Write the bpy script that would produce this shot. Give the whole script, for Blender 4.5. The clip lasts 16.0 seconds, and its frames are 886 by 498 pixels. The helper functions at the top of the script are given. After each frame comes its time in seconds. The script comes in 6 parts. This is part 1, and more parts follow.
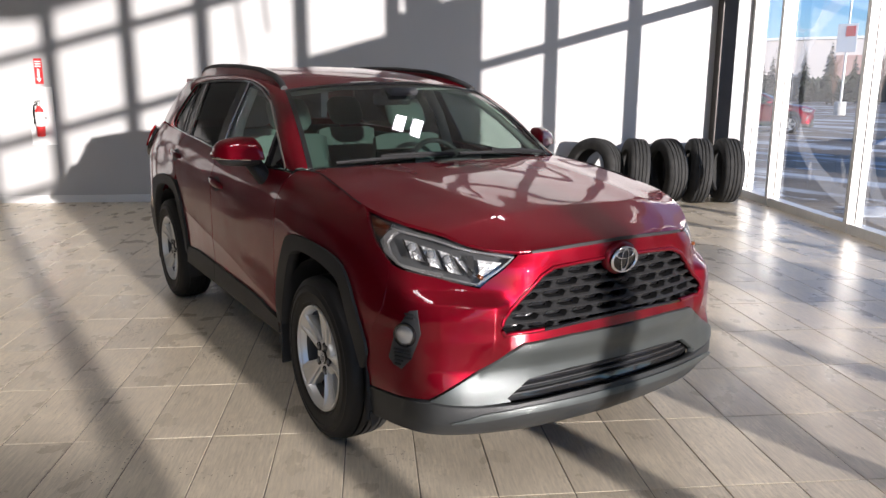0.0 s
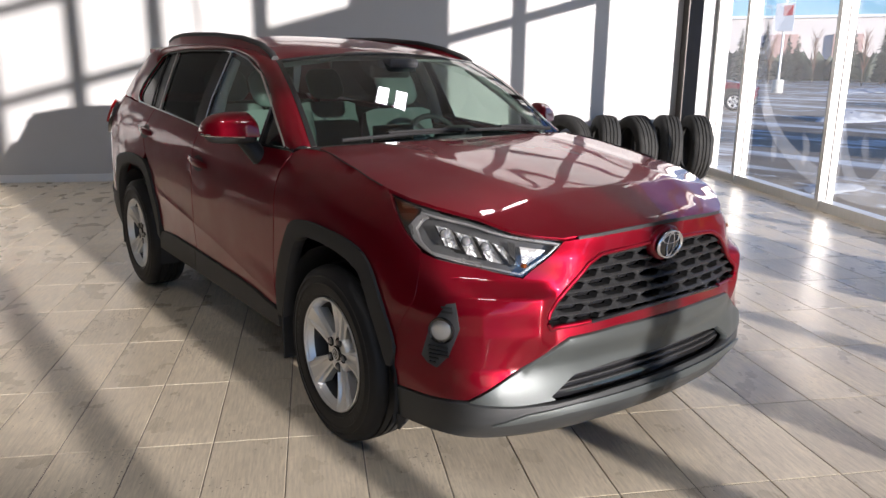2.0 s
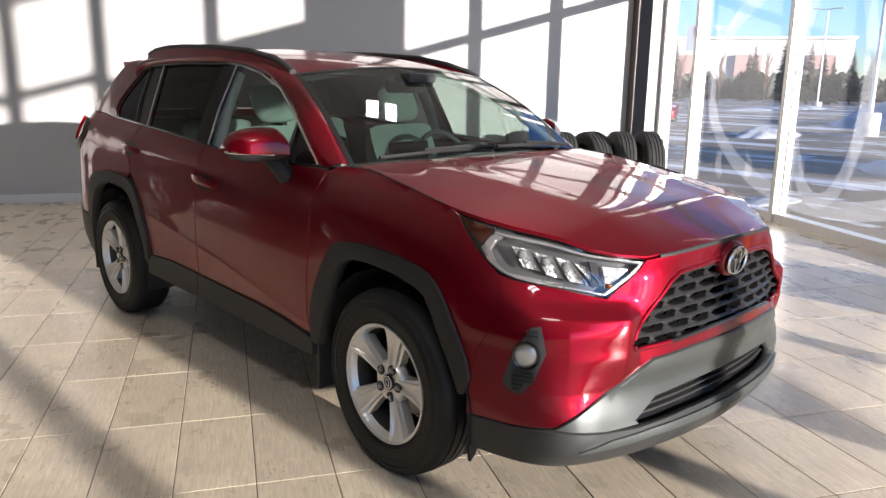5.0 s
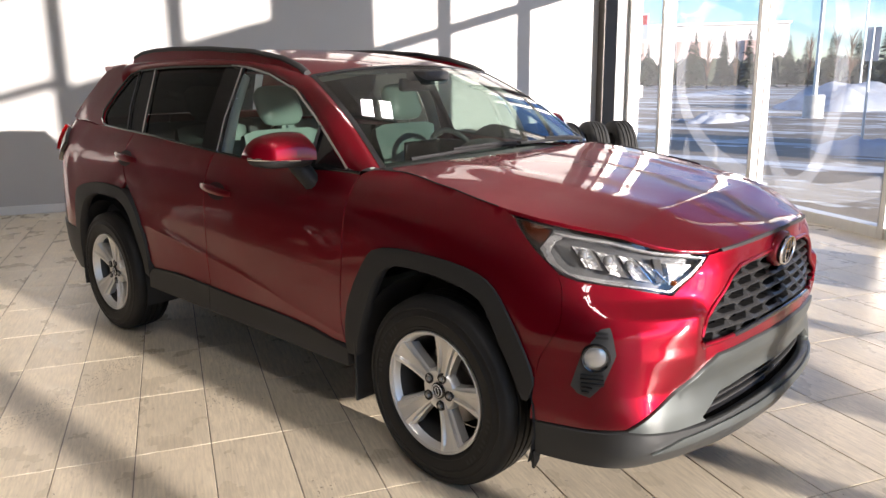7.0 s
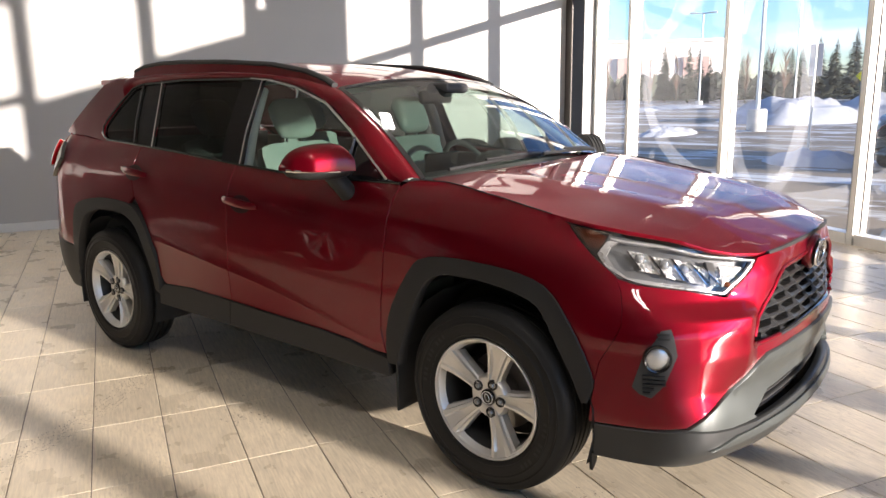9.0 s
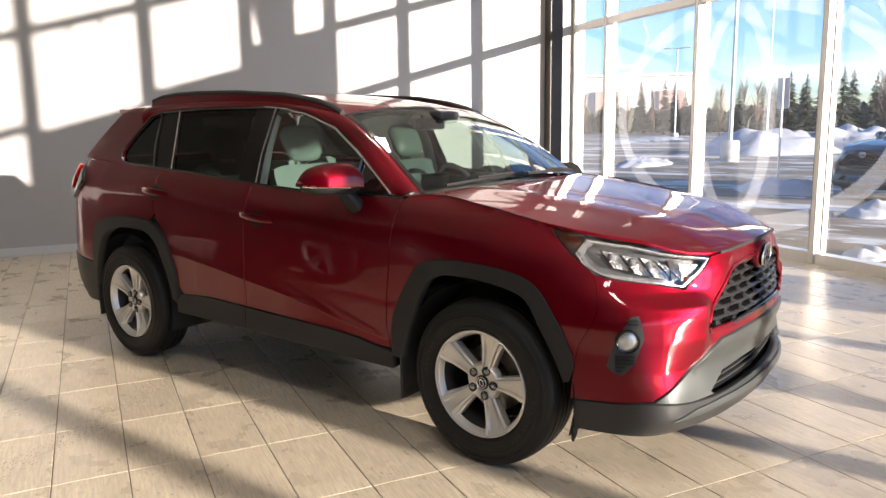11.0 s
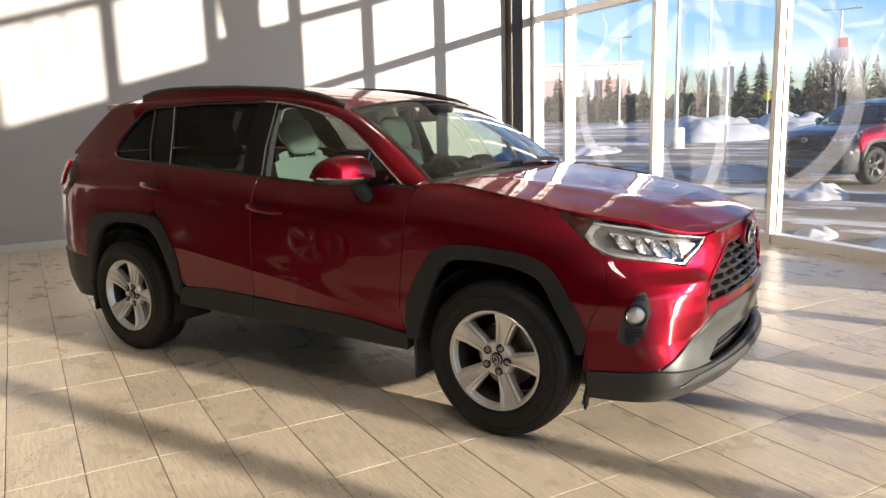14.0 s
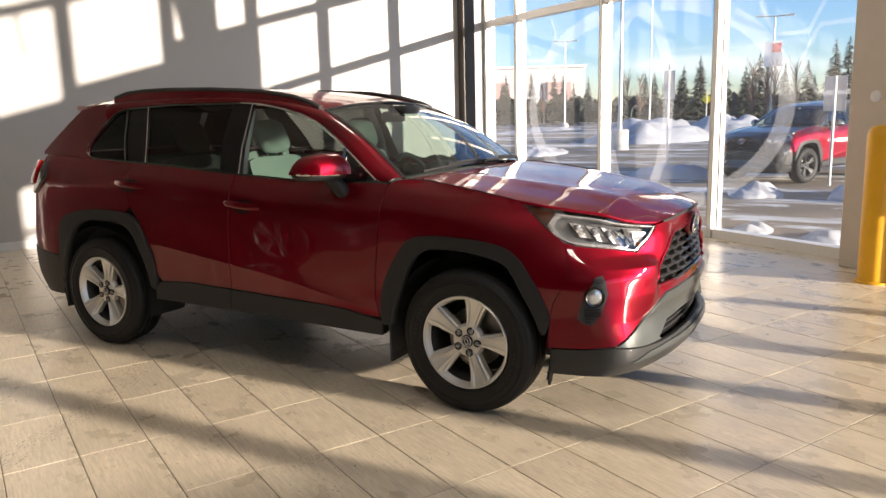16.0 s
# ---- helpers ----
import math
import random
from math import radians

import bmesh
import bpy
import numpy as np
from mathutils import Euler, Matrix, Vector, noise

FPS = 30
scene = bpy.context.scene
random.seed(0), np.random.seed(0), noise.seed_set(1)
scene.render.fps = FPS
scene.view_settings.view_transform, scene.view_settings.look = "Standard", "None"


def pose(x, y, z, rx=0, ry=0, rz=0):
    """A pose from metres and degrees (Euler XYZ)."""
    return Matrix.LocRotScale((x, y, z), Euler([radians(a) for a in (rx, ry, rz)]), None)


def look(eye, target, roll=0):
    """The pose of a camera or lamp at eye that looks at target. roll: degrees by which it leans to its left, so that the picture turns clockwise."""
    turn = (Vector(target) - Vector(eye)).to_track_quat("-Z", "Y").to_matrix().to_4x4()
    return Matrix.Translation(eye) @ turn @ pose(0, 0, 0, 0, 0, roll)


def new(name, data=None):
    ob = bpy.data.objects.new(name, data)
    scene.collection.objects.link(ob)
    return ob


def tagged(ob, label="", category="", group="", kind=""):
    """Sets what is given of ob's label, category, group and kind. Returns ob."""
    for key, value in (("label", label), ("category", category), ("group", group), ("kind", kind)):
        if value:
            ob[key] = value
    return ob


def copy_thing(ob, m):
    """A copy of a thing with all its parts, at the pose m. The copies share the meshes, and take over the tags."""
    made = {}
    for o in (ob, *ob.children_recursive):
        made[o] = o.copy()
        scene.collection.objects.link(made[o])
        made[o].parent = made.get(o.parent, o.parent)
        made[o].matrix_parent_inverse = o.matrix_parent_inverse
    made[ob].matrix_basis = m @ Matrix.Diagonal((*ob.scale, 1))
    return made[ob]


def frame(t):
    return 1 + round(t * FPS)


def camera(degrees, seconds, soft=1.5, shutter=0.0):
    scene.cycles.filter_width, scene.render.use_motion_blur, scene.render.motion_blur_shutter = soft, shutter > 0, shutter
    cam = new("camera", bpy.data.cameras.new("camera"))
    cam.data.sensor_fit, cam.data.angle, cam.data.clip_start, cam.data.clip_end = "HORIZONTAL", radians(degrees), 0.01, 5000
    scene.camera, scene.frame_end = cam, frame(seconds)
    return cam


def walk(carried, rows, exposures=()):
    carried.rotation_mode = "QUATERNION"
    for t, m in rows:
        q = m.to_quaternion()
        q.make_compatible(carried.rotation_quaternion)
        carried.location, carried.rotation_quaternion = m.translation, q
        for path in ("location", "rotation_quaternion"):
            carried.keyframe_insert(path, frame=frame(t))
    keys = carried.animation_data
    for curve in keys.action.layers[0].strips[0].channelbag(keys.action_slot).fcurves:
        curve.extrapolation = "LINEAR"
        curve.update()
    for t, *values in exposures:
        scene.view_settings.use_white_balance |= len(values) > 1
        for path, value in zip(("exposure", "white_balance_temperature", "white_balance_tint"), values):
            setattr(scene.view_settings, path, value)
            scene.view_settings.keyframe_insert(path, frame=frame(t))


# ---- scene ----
cam = camera(61.3, 16.0)
EXPOSURES = [(0.0, 1.12, 6050, 15), (4.5, 1.50, 6200, 15), (9.0, 1.84, 6600, 15), (12.5, 1.72, 6900, 15), (16.0, 1.56, 7100, 15)]
PATH = [
    (0, (-2.11, -2.884, 1.511), (-1.054, -1.238, 1.09), 0.2),
    (0.5, (-2.08, -2.75, 1.496), (-1.001, -1.124, 1.059), -0.0),
    (1, (-2.072, -2.636, 1.483), (-0.976, -1.027, 1.025), -0.5),
    (1.5, (-2.145, -2.551, 1.485), (-1.011, -0.974, 1.008), 0.2),
    (2, (-2.233, -2.49, 1.486), (-1.061, -0.941, 1.007), 0.6),
    (2.5, (-2.353, -2.466, 1.485), (-1.146, -0.94, 1.022), 1.2),
    (3, (-2.407, -2.443, 1.479), (-1.185, -0.923, 1.036), 1.4),
    (3.5, (-2.407, -2.342, 1.466), (-1.166, -0.836, 1.029), 1.2),
    (4, (-2.416, -2.222, 1.459), (-1.143, -0.742, 1.025), 0.7),
    (4.5, (-2.45, -2.133, 1.458), (-1.16, -0.668, 1.024), 0.7),
    (4.7, (-2.491, -2.105, 1.462), (-1.175, -0.662, 1.03), 0.9),
    (6.8, (-2.742, -1.801, 1.484), (-1.337, -0.452, 1.031), 0.0),
    (7, (-2.734, -1.762, 1.484), (-1.308, -0.434, 1.035), -0.7),
    (7.5, (-2.741, -1.697, 1.494), (-1.281, -0.409, 1.037), -1.0),
    (8, (-2.787, -1.629, 1.492), (-1.321, -0.35, 1.03), -1.3),
    (8.5, (-2.878, -1.569, 1.478), (-1.395, -0.294, 1.057), -1.5),
    (9, (-3.003, -1.51, 1.472), (-1.48, -0.281, 1.061), -0.8),
    (9.2, (-3.025, -1.509, 1.488), (-1.495, -0.287, 1.082), -0.7),
    (11.3, (-3.403, -1.729, 1.439), (-1.833, -0.534, 1.113), -0.9),
    (11.5, (-3.387, -1.721, 1.441), (-1.819, -0.529, 1.096), -1.4),
    (12, (-3.422, -1.675, 1.443), (-1.83, -0.524, 1.07), -0.7),
    (12.5, (-3.492, -1.64, 1.455), (-1.868, -0.529, 1.097), -0.1),
    (13, (-3.558, -1.618, 1.455), (-1.913, -0.532, 1.119), -0.5),
    (13.5, (-3.618, -1.591, 1.449), (-1.964, -0.529, 1.08), -1.4),
    (14, (-3.704, -1.59, 1.456), (-2.061, -0.507, 1.101), -1.5),
    (14.5, (-3.764, -1.614, 1.45), (-2.116, -0.527, 1.128), -0.9),
    (15, (-3.867, -1.653, 1.44), (-2.194, -0.614, 1.095), -1.2),
    (15.5, (-3.951, -1.661, 1.439), (-2.258, -0.659, 1.078), -1.6),
    (16, (-3.995, -1.633, 1.452), (-2.279, -0.667, 1.099), -1.4),
]
walk(cam, [(t, look(eye, target, roll)) for t, eye, target, roll in PATH], EXPOSURES)

# ---- world, sun, exposure ----
SUN_DIR = Vector((math.cos(radians(91.0)) * math.cos(radians(8.6)), math.sin(radians(91.0)) * math.cos(radians(8.6)), -math.sin(radians(8.6))))
world = bpy.data.worlds.new("sky")
scene.world = world
world.use_nodes = True
wn, wl = world.node_tree.nodes, world.node_tree.links
sky = wn.new("ShaderNodeTexSky")
sky.sky_type = "NISHITA"
sky.sun_disc = False
sky.sun_elevation = radians(8.6)
sky.sun_rotation = math.atan2(-SUN_DIR.x, -SUN_DIR.y)
sky.air_density, sky.dust_density, sky.ozone_density = 1.0, 0.0, 4.0
# thin clouds
w_co, w_map, w_noise, w_ramp, w_mix = (wn.new(k) for k in ("ShaderNodeTexCoord", "ShaderNodeMapping", "ShaderNodeTexNoise", "ShaderNodeValToRGB", "ShaderNodeMix"))
w_map.inputs["Scale"].default_value = (1.5, 1.5, 9.0)
w_noise.inputs["Scale"].default_value, w_noise.inputs["Detail"].default_value = 1.6, 6.0
w_ramp.color_ramp.elements[0].position, w_ramp.color_ramp.elements[1].position = 0.56, 0.92
w_mix.data_type = "RGBA"
w_mix.inputs["B"].default_value = (5.0, 5.1, 5.4, 1)
wl.new(w_co.outputs["Generated"], w_map.inputs["Vector"])
wl.new(w_map.outputs["Vector"], w_noise.inputs["Vector"])
wl.new(w_noise.outputs["Fac"], w_ramp.inputs["Fac"])
wl.new(w_ramp.outputs["Color"], w_mix.inputs["Factor"])
w_tint = wn.new("ShaderNodeMix")
w_tint.data_type, w_tint.blend_type = "RGBA", "MULTIPLY"
w_tint.inputs["Factor"].default_value = 1.0
w_tint.inputs["B"].default_value = (0.95, 0.95, 1.13, 1)
wl.new(sky.outputs["Color"], w_tint.inputs["A"])
wl.new(w_tint.outputs["Result"], w_mix.inputs["A"])
wl.new(w_mix.outputs["Result"], wn["Background"].inputs["Color"])
wn["Background"].inputs["Strength"].default_value = 0.105

sun = new("sun", bpy.data.lights.new("sun", "SUN"))
sun.data.energy, sun.data.angle, sun.data.color = 4.2, radians(0.55), (1.0, 0.91, 0.80)
sun.matrix_world = Matrix.Translation((0, -20, 8)) @ SUN_DIR.to_track_quat("-Z", "Y").to_matrix().to_4x4()

ROOM = pose(0, 0, 0, 0, 0, -27.2)     # far wall and floor tiles
GLAZ = pose(0, 0, 0, 0, 0, -31.8)     # window wall
FAR, INNER, CEIL = 6.8, 4.17, 5.6

# ---- materials ----
def mat(name, base, rough=0.5, metal=0.0, vary=0.12, scale=6.0, fine=90.0, bump=0.0, coat=0.0, spread=0.0, stretch=(1, 1, 1), dirt=None, spec=0.5, island=False, alpha=1.0, trans=0.0):
    """A principled surface with variation at two scales, fine relief and, if wanted, dirt in patches."""
    m = bpy.data.materials.new(name)
    m.use_nodes = True
    n, l = m.node_tree.nodes, m.node_tree.links
    p = n["Principled BSDF"]
    p.inputs["Roughness"].default_value, p.inputs["Metallic"].default_value = rough, metal
    p.inputs["Coat Weight"].default_value, p.inputs["Coat Roughness"].default_value, p.inputs["Coat IOR"].default_value = coat, 0.025, 1.5
    p.inputs["Specular IOR Level"].default_value = spec
    p.inputs["Alpha"].default_value, p.inputs["Transmission Weight"].default_value = alpha, trans
    co, mp, n1, n2 = n.new("ShaderNodeTexCoord"), n.new("ShaderNodeMapping"), n.new("ShaderNodeTexNoise"), n.new("ShaderNodeTexNoise")
    mp.inputs["Scale"].default_value = stretch
    l.new(co.outputs["Object"], mp.inputs["Vector"])
    n1.inputs["Scale"].default_value, n1.inputs["Detail"].default_value = scale, 4
    n2.inputs["Scale"].default_value, n2.inputs["Detail"].default_value = fine, 3
    l.new(mp.outputs["Vector"], n1.inputs["Vector"])
    l.new(mp.outputs["Vector"], n2.inputs["Vector"])
    add = n.new("ShaderNodeMath")
    add.operation = "MULTIPLY_ADD"
    add.inputs[1].default_value = 0.4
    l.new(n2.outputs["Fac"], add.inputs[0])
    l.new(n1.outputs["Fac"], add.inputs[2])
    mr = n.new("ShaderNodeMapRange")
    mr.inputs["From Min"].default_value, mr.inputs["From Max"].default_value = 0.35, 1.05
    mr.inputs["To Min"].default_value, mr.inputs["To Max"].default_value = 1 - vary, 1 + vary
    l.new(add.outputs[0], mr.inputs["Value"])
    value = mr.outputs["Result"]
    if spread:
        if island:
            rnd = n.new("ShaderNodeNewGeometry").outputs["Random Per Island"]
        else:
            rnd = n.new("ShaderNodeObjectInfo").outputs["Random"]
        ms = n.new("ShaderNodeMapRange")
        ms.inputs["To Min"].default_value, ms.inputs["To Max"].default_value = 1 - spread, 1 + spread
        l.new(rnd, ms.inputs["Value"])
        mu = n.new("ShaderNodeMath")
        mu.operation = "MULTIPLY"
        l.new(value, mu.inputs[0])
        l.new(ms.outputs["Result"], mu.inputs[1])
        value = mu.outputs[0]
    hs = n.new("ShaderNodeHueSaturation")
    hs.inputs["Color"].default_value = (*base, 1)
    l.new(value, hs.inputs["Value"])
    colour = hs.outputs["Color"]
    if dirt:
        d_colour, d_scale, d_lo, d_hi = dirt
        nd, rp, mx = n.new("ShaderNodeTexNoise"), n.new("ShaderNodeMapRange"), n.new("ShaderNodeMix")
        nd.inputs["Scale"].default_value, nd.inputs["Detail"].default_value = d_scale, 6
        rp.inputs["From Min"].default_value, rp.inputs["From Max"].default_value = d_lo, d_hi
        l.new(co.outputs["Object"], nd.inputs["Vector"])
        l.new(nd.outputs["Fac"], rp.inputs["Value"])
        mx.data_type = "RGBA"
        mx.inputs["B"].default_value = (*d_colour, 1)
        l.new(rp.outputs["Result"], mx.inputs["Factor"])
        l.new(colour, mx.inputs["A"])
        colour = mx.outputs["Result"]
    l.new(colour, p.inputs["Base Color"])
    rr = n.new("ShaderNodeMapRange")
    rr.inputs["To Min"].default_value, rr.inputs["To Max"].default_value = max(rough - 0.08, 0.0), rough + 0.08
    l.new(n1.outputs["Fac"], rr.inputs["Value"])
    if rough > 0.1:
        l.new(rr.outputs["Result"], p.inputs["Roughness"])
    if bump:
        b = n.new("ShaderNodeBump")
        b.inputs["Strength"].default_value, b.inputs["Distance"].default_value = bump, 0.004
        l.new(n2.outputs["Fac"], b.inputs["Height"])
        l.new(b.outputs["Normal"], p.inputs["Normal"])
    return m


def glass(name, tint=(1, 1, 1), haze=0.0, mirror=1.0):
    """Thin glass: see-through, with a gloss that grows towards grazing angles."""
    m = bpy.data.materials.new(name)
    m.use_nodes = True
    n, l = m.node_tree.nodes, m.node_tree.links
    n.remove(n["Principled BSDF"])
    t, g, f, mx = n.new("ShaderNodeBsdfTransparent"), n.new("ShaderNodeBsdfGlossy"), n.new("ShaderNodeLayerWeight"), n.new("ShaderNodeMixShader")
    pw, ma = n.new("ShaderNodeMath"), n.new("ShaderNodeMath")
    t.inputs["Color"].default_value = (*tint, 1)
    g.inputs["Roughness"].default_value = 0.0
    g.inputs["Color"].default_value = (mirror, mirror, mirror, 1)
    f.inputs["Blend"].default_value = 0.5
    pw.operation, ma.operation = "POWER", "MULTIPLY_ADD"
    pw.inputs[1].default_value = 4.2
    ma.inputs[1].default_value, ma.inputs[2].default_value = 0.90, 0.075
    l.new(f.outputs["Facing"], pw.inputs[0])
    l.new(pw.outputs[0], ma.inputs[0])
    l.new(ma.outputs[0], mx.inputs[0])
    l.new(t.outputs[0], mx.inputs[1])
    l.new(g.outputs[0], mx.inputs[2])
    last = mx.outputs[0]
    if haze:
        d, m2 = n.new("ShaderNodeBsdfTranslucent"), n.new("ShaderNodeMixShader")
        d.inputs["Color"].default_value = (0.9, 0.92, 0.95, 1)
        m2.inputs[0].default_value = haze
        l.new(last, m2.inputs[1])
        l.new(d.outputs[0], m2.inputs[2])
        last = m2.outputs[0]
    l.new(last, n["Material Output"].inputs["Surface"])
    return m


def glow(name, colour, strength):
    m = bpy.data.materials.new(name)
    m.use_nodes = True
    p = m.node_tree.nodes["Principled BSDF"]
    p.inputs["Base Color"].default_value = (*colour, 1)
    p.inputs["Emission Color"].default_value = (*colour, 1)
    p.inputs["Emission Strength"].default_value = strength
    return m


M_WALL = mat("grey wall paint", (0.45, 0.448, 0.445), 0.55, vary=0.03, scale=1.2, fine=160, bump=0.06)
# unseen walls: tones set how much light they bounce, not their paint
M_WALL_LOW_BOUNCE = mat("unseen wall darkened against bounce light", (0.055, 0.055, 0.055), 0.6, vary=0.05, scale=1.2, fine=160, bump=0.06)
M_WALL_FILL = mat("unseen wall toned for fill light", (0.30, 0.30, 0.298), 0.6, vary=0.05, scale=1.2, fine=160, bump=0.06)
M_CEIL = mat("ceiling paint", (0.52, 0.52, 0.515), 0.8, vary=0.03)
M_BASE = mat("white baseboard", (0.72, 0.72, 0.71), 0.45, vary=0.04)
def tile_mat(name, island):
    """Pale stone tile: fine streaks along its length, faint clouds, scuffs, a tone of its own for each tile."""
    m = bpy.data.materials.new(name)
    m.use_nodes = True
    n, l = m.node_tree.nodes, m.node_tree.links
    p = n["Principled BSDF"]
    co = n.new("ShaderNodeTexCoord")
    rnd = n.new("ShaderNodeNewGeometry").outputs["Random Per Island"] if island else n.new("ShaderNodeObjectInfo").outputs["Random"]
    shift = n.new("ShaderNodeVectorMath")
    shift.operation = "MULTIPLY_ADD"
    shift.inputs[1].default_value, shift.inputs[2].default_value = (1, 1, 1), (0, 0, 0)
    l.new(co.outputs["Object"], shift.inputs[0])
    cx = n.new("ShaderNodeCombineXYZ")
    mz = n.new("ShaderNodeMath")
    mz.operation = "MULTIPLY"
    mz.inputs[1].default_value = 57.0
    l.new(rnd, mz.inputs[0])
    l.new(mz.outputs[0], cx.inputs["Z"])
    l.new(cx.outputs[0], shift.inputs[2])

    def tex(scale, stretch, detail, rough=0.55):
        mp, t = n.new("ShaderNodeMapping"), n.new("ShaderNodeTexNoise")
        mp.inputs["Scale"].default_value = stretch
        t.inputs["Scale"].default_value, t.inputs["Detail"].default_value, t.inputs["Roughness"].default_value = scale, detail, rough
        l.new(shift.outputs[0], mp.inputs["Vector"])
        l.new(mp.outputs["Vector"], t.inputs["Vector"])
        return t.outputs["Fac"]

    def scaled(value, lo, hi, a, b):
        mr = n.new("ShaderNodeMapRange")
        for k, v in zip(("From Min", "From Max", "To Min", "To Max"), (lo, hi, a, b)):
            mr.inputs[k].default_value = v
        l.new(value, mr.inputs["Value"])
        return mr.outputs["Result"]

    def times(a, b):
        mu = n.new("ShaderNodeMath")
        mu.operation = "MULTIPLY"
        l.new(a, mu.inputs[0])
        l.new(b, mu.inputs[1])
        return mu.outputs[0]
    streak, cloud, scuff = tex(26, (4.0, 0.34, 1), 6, 0.62), tex(4.5, (1, 0.7, 1), 4), tex(60, (1.6, 0.5, 1), 3)
    value = times(times(scaled(streak, 0.30, 0.70, 0.81, 1.16), scaled(cloud, 0.3, 0.7, 0.85, 1.10)), scaled(rnd, 0, 1, 0.92, 1.07))
    hs = n.new("ShaderNodeHueSaturation")
    hs.inputs["Color"].default_value = (0.670, 0.585, 0.445, 1)
    l.new(value, hs.inputs["Value"])
    mx = n.new("ShaderNodeMix")
    mx.data_type = "RGBA"
    mx.inputs["B"].default_value = (0.26, 0.205, 0.150, 1)
    l.new(times(scaled(scuff, 0.52, 0.72, 0, 1), scaled(cloud, 0.46, 0.66, 0, 0.45)), mx.inputs["Factor"])
    l.new(hs.outputs["Color"], mx.inputs["A"])
    l.new(mx.outputs["Result"], p.inputs["Base Color"])
    l.new(scaled(cloud, 0.3, 0.7, 0.24, 0.38), p.inputs["Roughness"])
    b = n.new("ShaderNodeBump")
    b.inputs["Strength"].default_value, b.inputs["Distance"].default_value = 0.10, 0.003
    l.new(streak, b.inputs["Height"])
    l.new(b.outputs["Normal"], p.inputs["Normal"])
    return m


M_TILE = tile_mat("stone tile", False)
M_TILE_REST = tile_mat("stone tile far", True)
M_GROUT = mat("grout", (0.15, 0.13, 0.115), 0.8, vary=0.2)
M_ALU = mat("brushed aluminium", (0.78, 0.77, 0.74), 0.38, 0.25, vary=0.05, scale=3, stretch=(8, 8, 1))
M_DARKMETAL = mat("dark bronze metal", (0.045, 0.038, 0.034), 0.45, 0.3, vary=0.15)
M_GLASS = glass("window glass", (0.93, 0.97, 0.97), haze=0.015)
M_DECAL = glass("frosted film", (0.96, 0.98, 1.0), haze=0.10)
M_YELLOW = mat("yellow bollard paint", (0.80, 0.42, 0.02), 0.42, vary=0.08, bump=0.04, dirt=((0.35, 0.2, 0.04), 9, 0.68, 0.85))
M_BADGE = mat("blue-black badge plate", (0.010, 0.014, 0.026), 0.15, vary=0.05, coat=0.5)
M_PILLAR = mat("beige pillar paint", (0.62, 0.55, 0.47), 0.6, vary=0.05, bump=0.1)
def lot_mat():
    """Wet brown asphalt with worn snow: long ploughed streaks and broken crusts."""
    m = mat("wet asphalt", (0.27, 0.215, 0.155), 0.72, vary=0.40, scale=0.5, fine=7, bump=0.3, spec=0.12)
    n, l = m.node_tree.nodes, m.node_tree.links
    p = n["Principled BSDF"]
    co = n.new("ShaderNodeTexCoord")

    def tex(scale, stretch, lo, hi):
        mp, t, r = n.new("ShaderNodeMapping"), n.new("ShaderNodeTexNoise"), n.new("ShaderNodeMapRange")
        mp.inputs["Scale"].default_value = stretch
        mp.inputs["Rotation"].default_value = (0, 0, radians(-20))
        t.inputs["Scale"].default_value, t.inputs["Detail"].default_value, t.inputs["Roughness"].default_value = scale, 9, 0.62
        r.inputs["From Min"].default_value, r.inputs["From Max"].default_value = lo, hi
        l.new(co.outputs["Object"], mp.inputs["Vector"])
        l.new(mp.outputs["Vector"], t.inputs["Vector"])
        l.new(t.outputs["Fac"], r.inputs["Value"])
        return r.outputs["Result"]
    mx = n.new("ShaderNodeMath")
    mx.operation = "MAXIMUM"
    l.new(tex(0.5, (1.0, 0.13, 1), 0.535, 0.60), mx.inputs[0])
    l.new(tex(1.3, (1.0, 0.45, 1), 0.575, 0.62), mx.inputs[1])
    mix = n.new("ShaderNodeMix")
    mix.data_type = "RGBA"
    mix.inputs["B"].default_value = (0.68, 0.67, 0.64, 1)
    l.new(mx.outputs[0], mix.inputs["Factor"])
    l.new(p.inputs["Base Color"].links[0].from_socket, mix.inputs["A"])
    l.new(mix.outputs["Result"], p.inputs["Base Color"])
    return m


M_ASPHALT = lot_mat()
M_SNOW = mat("snow", (0.42, 0.43, 0.45), 0.75, vary=0.16, scale=2, fine=9, bump=0.9, dirt=((0.24, 0.22, 0.20), 0.9, 0.50, 0.80))
M_BARK = mat("bark", (0.10, 0.075, 0.055), 0.9, vary=0.3, bump=0.5)
M_NEEDLE = mat("conifer needles", (0.048, 0.056, 0.040), 0.8, vary=0.4, scale=1.5, fine=12, spread=0.25, island=True)
M_TWIG = mat("bare twigs", (0.20, 0.12, 0.085), 0.85, vary=0.3, scale=2)
M_POST = mat("galvanised post", (0.60, 0.60, 0.58), 0.45, 0.4, vary=0.1)
M_CONC = mat("concrete", (0.52, 0.50, 0.46), 0.85, vary=0.15, bump=0.3, dirt=((0.3, 0.28, 0.25), 3, 0.5, 0.8))
M_RED_SIGN = mat("red sign", (0.62, 0.03, 0.03), 0.4, vary=0.05)
M_WHITE = mat("white plastic", (0.80, 0.80, 0.79), 0.4, vary=0.03)
M_GREY_MARK = mat("grey print", (0.30, 0.30, 0.31), 0.5, vary=0.03)
M_STORE = mat("pale store cladding", (0.66, 0.60, 0.56), 0.7, vary=0.08, scale=0.3)
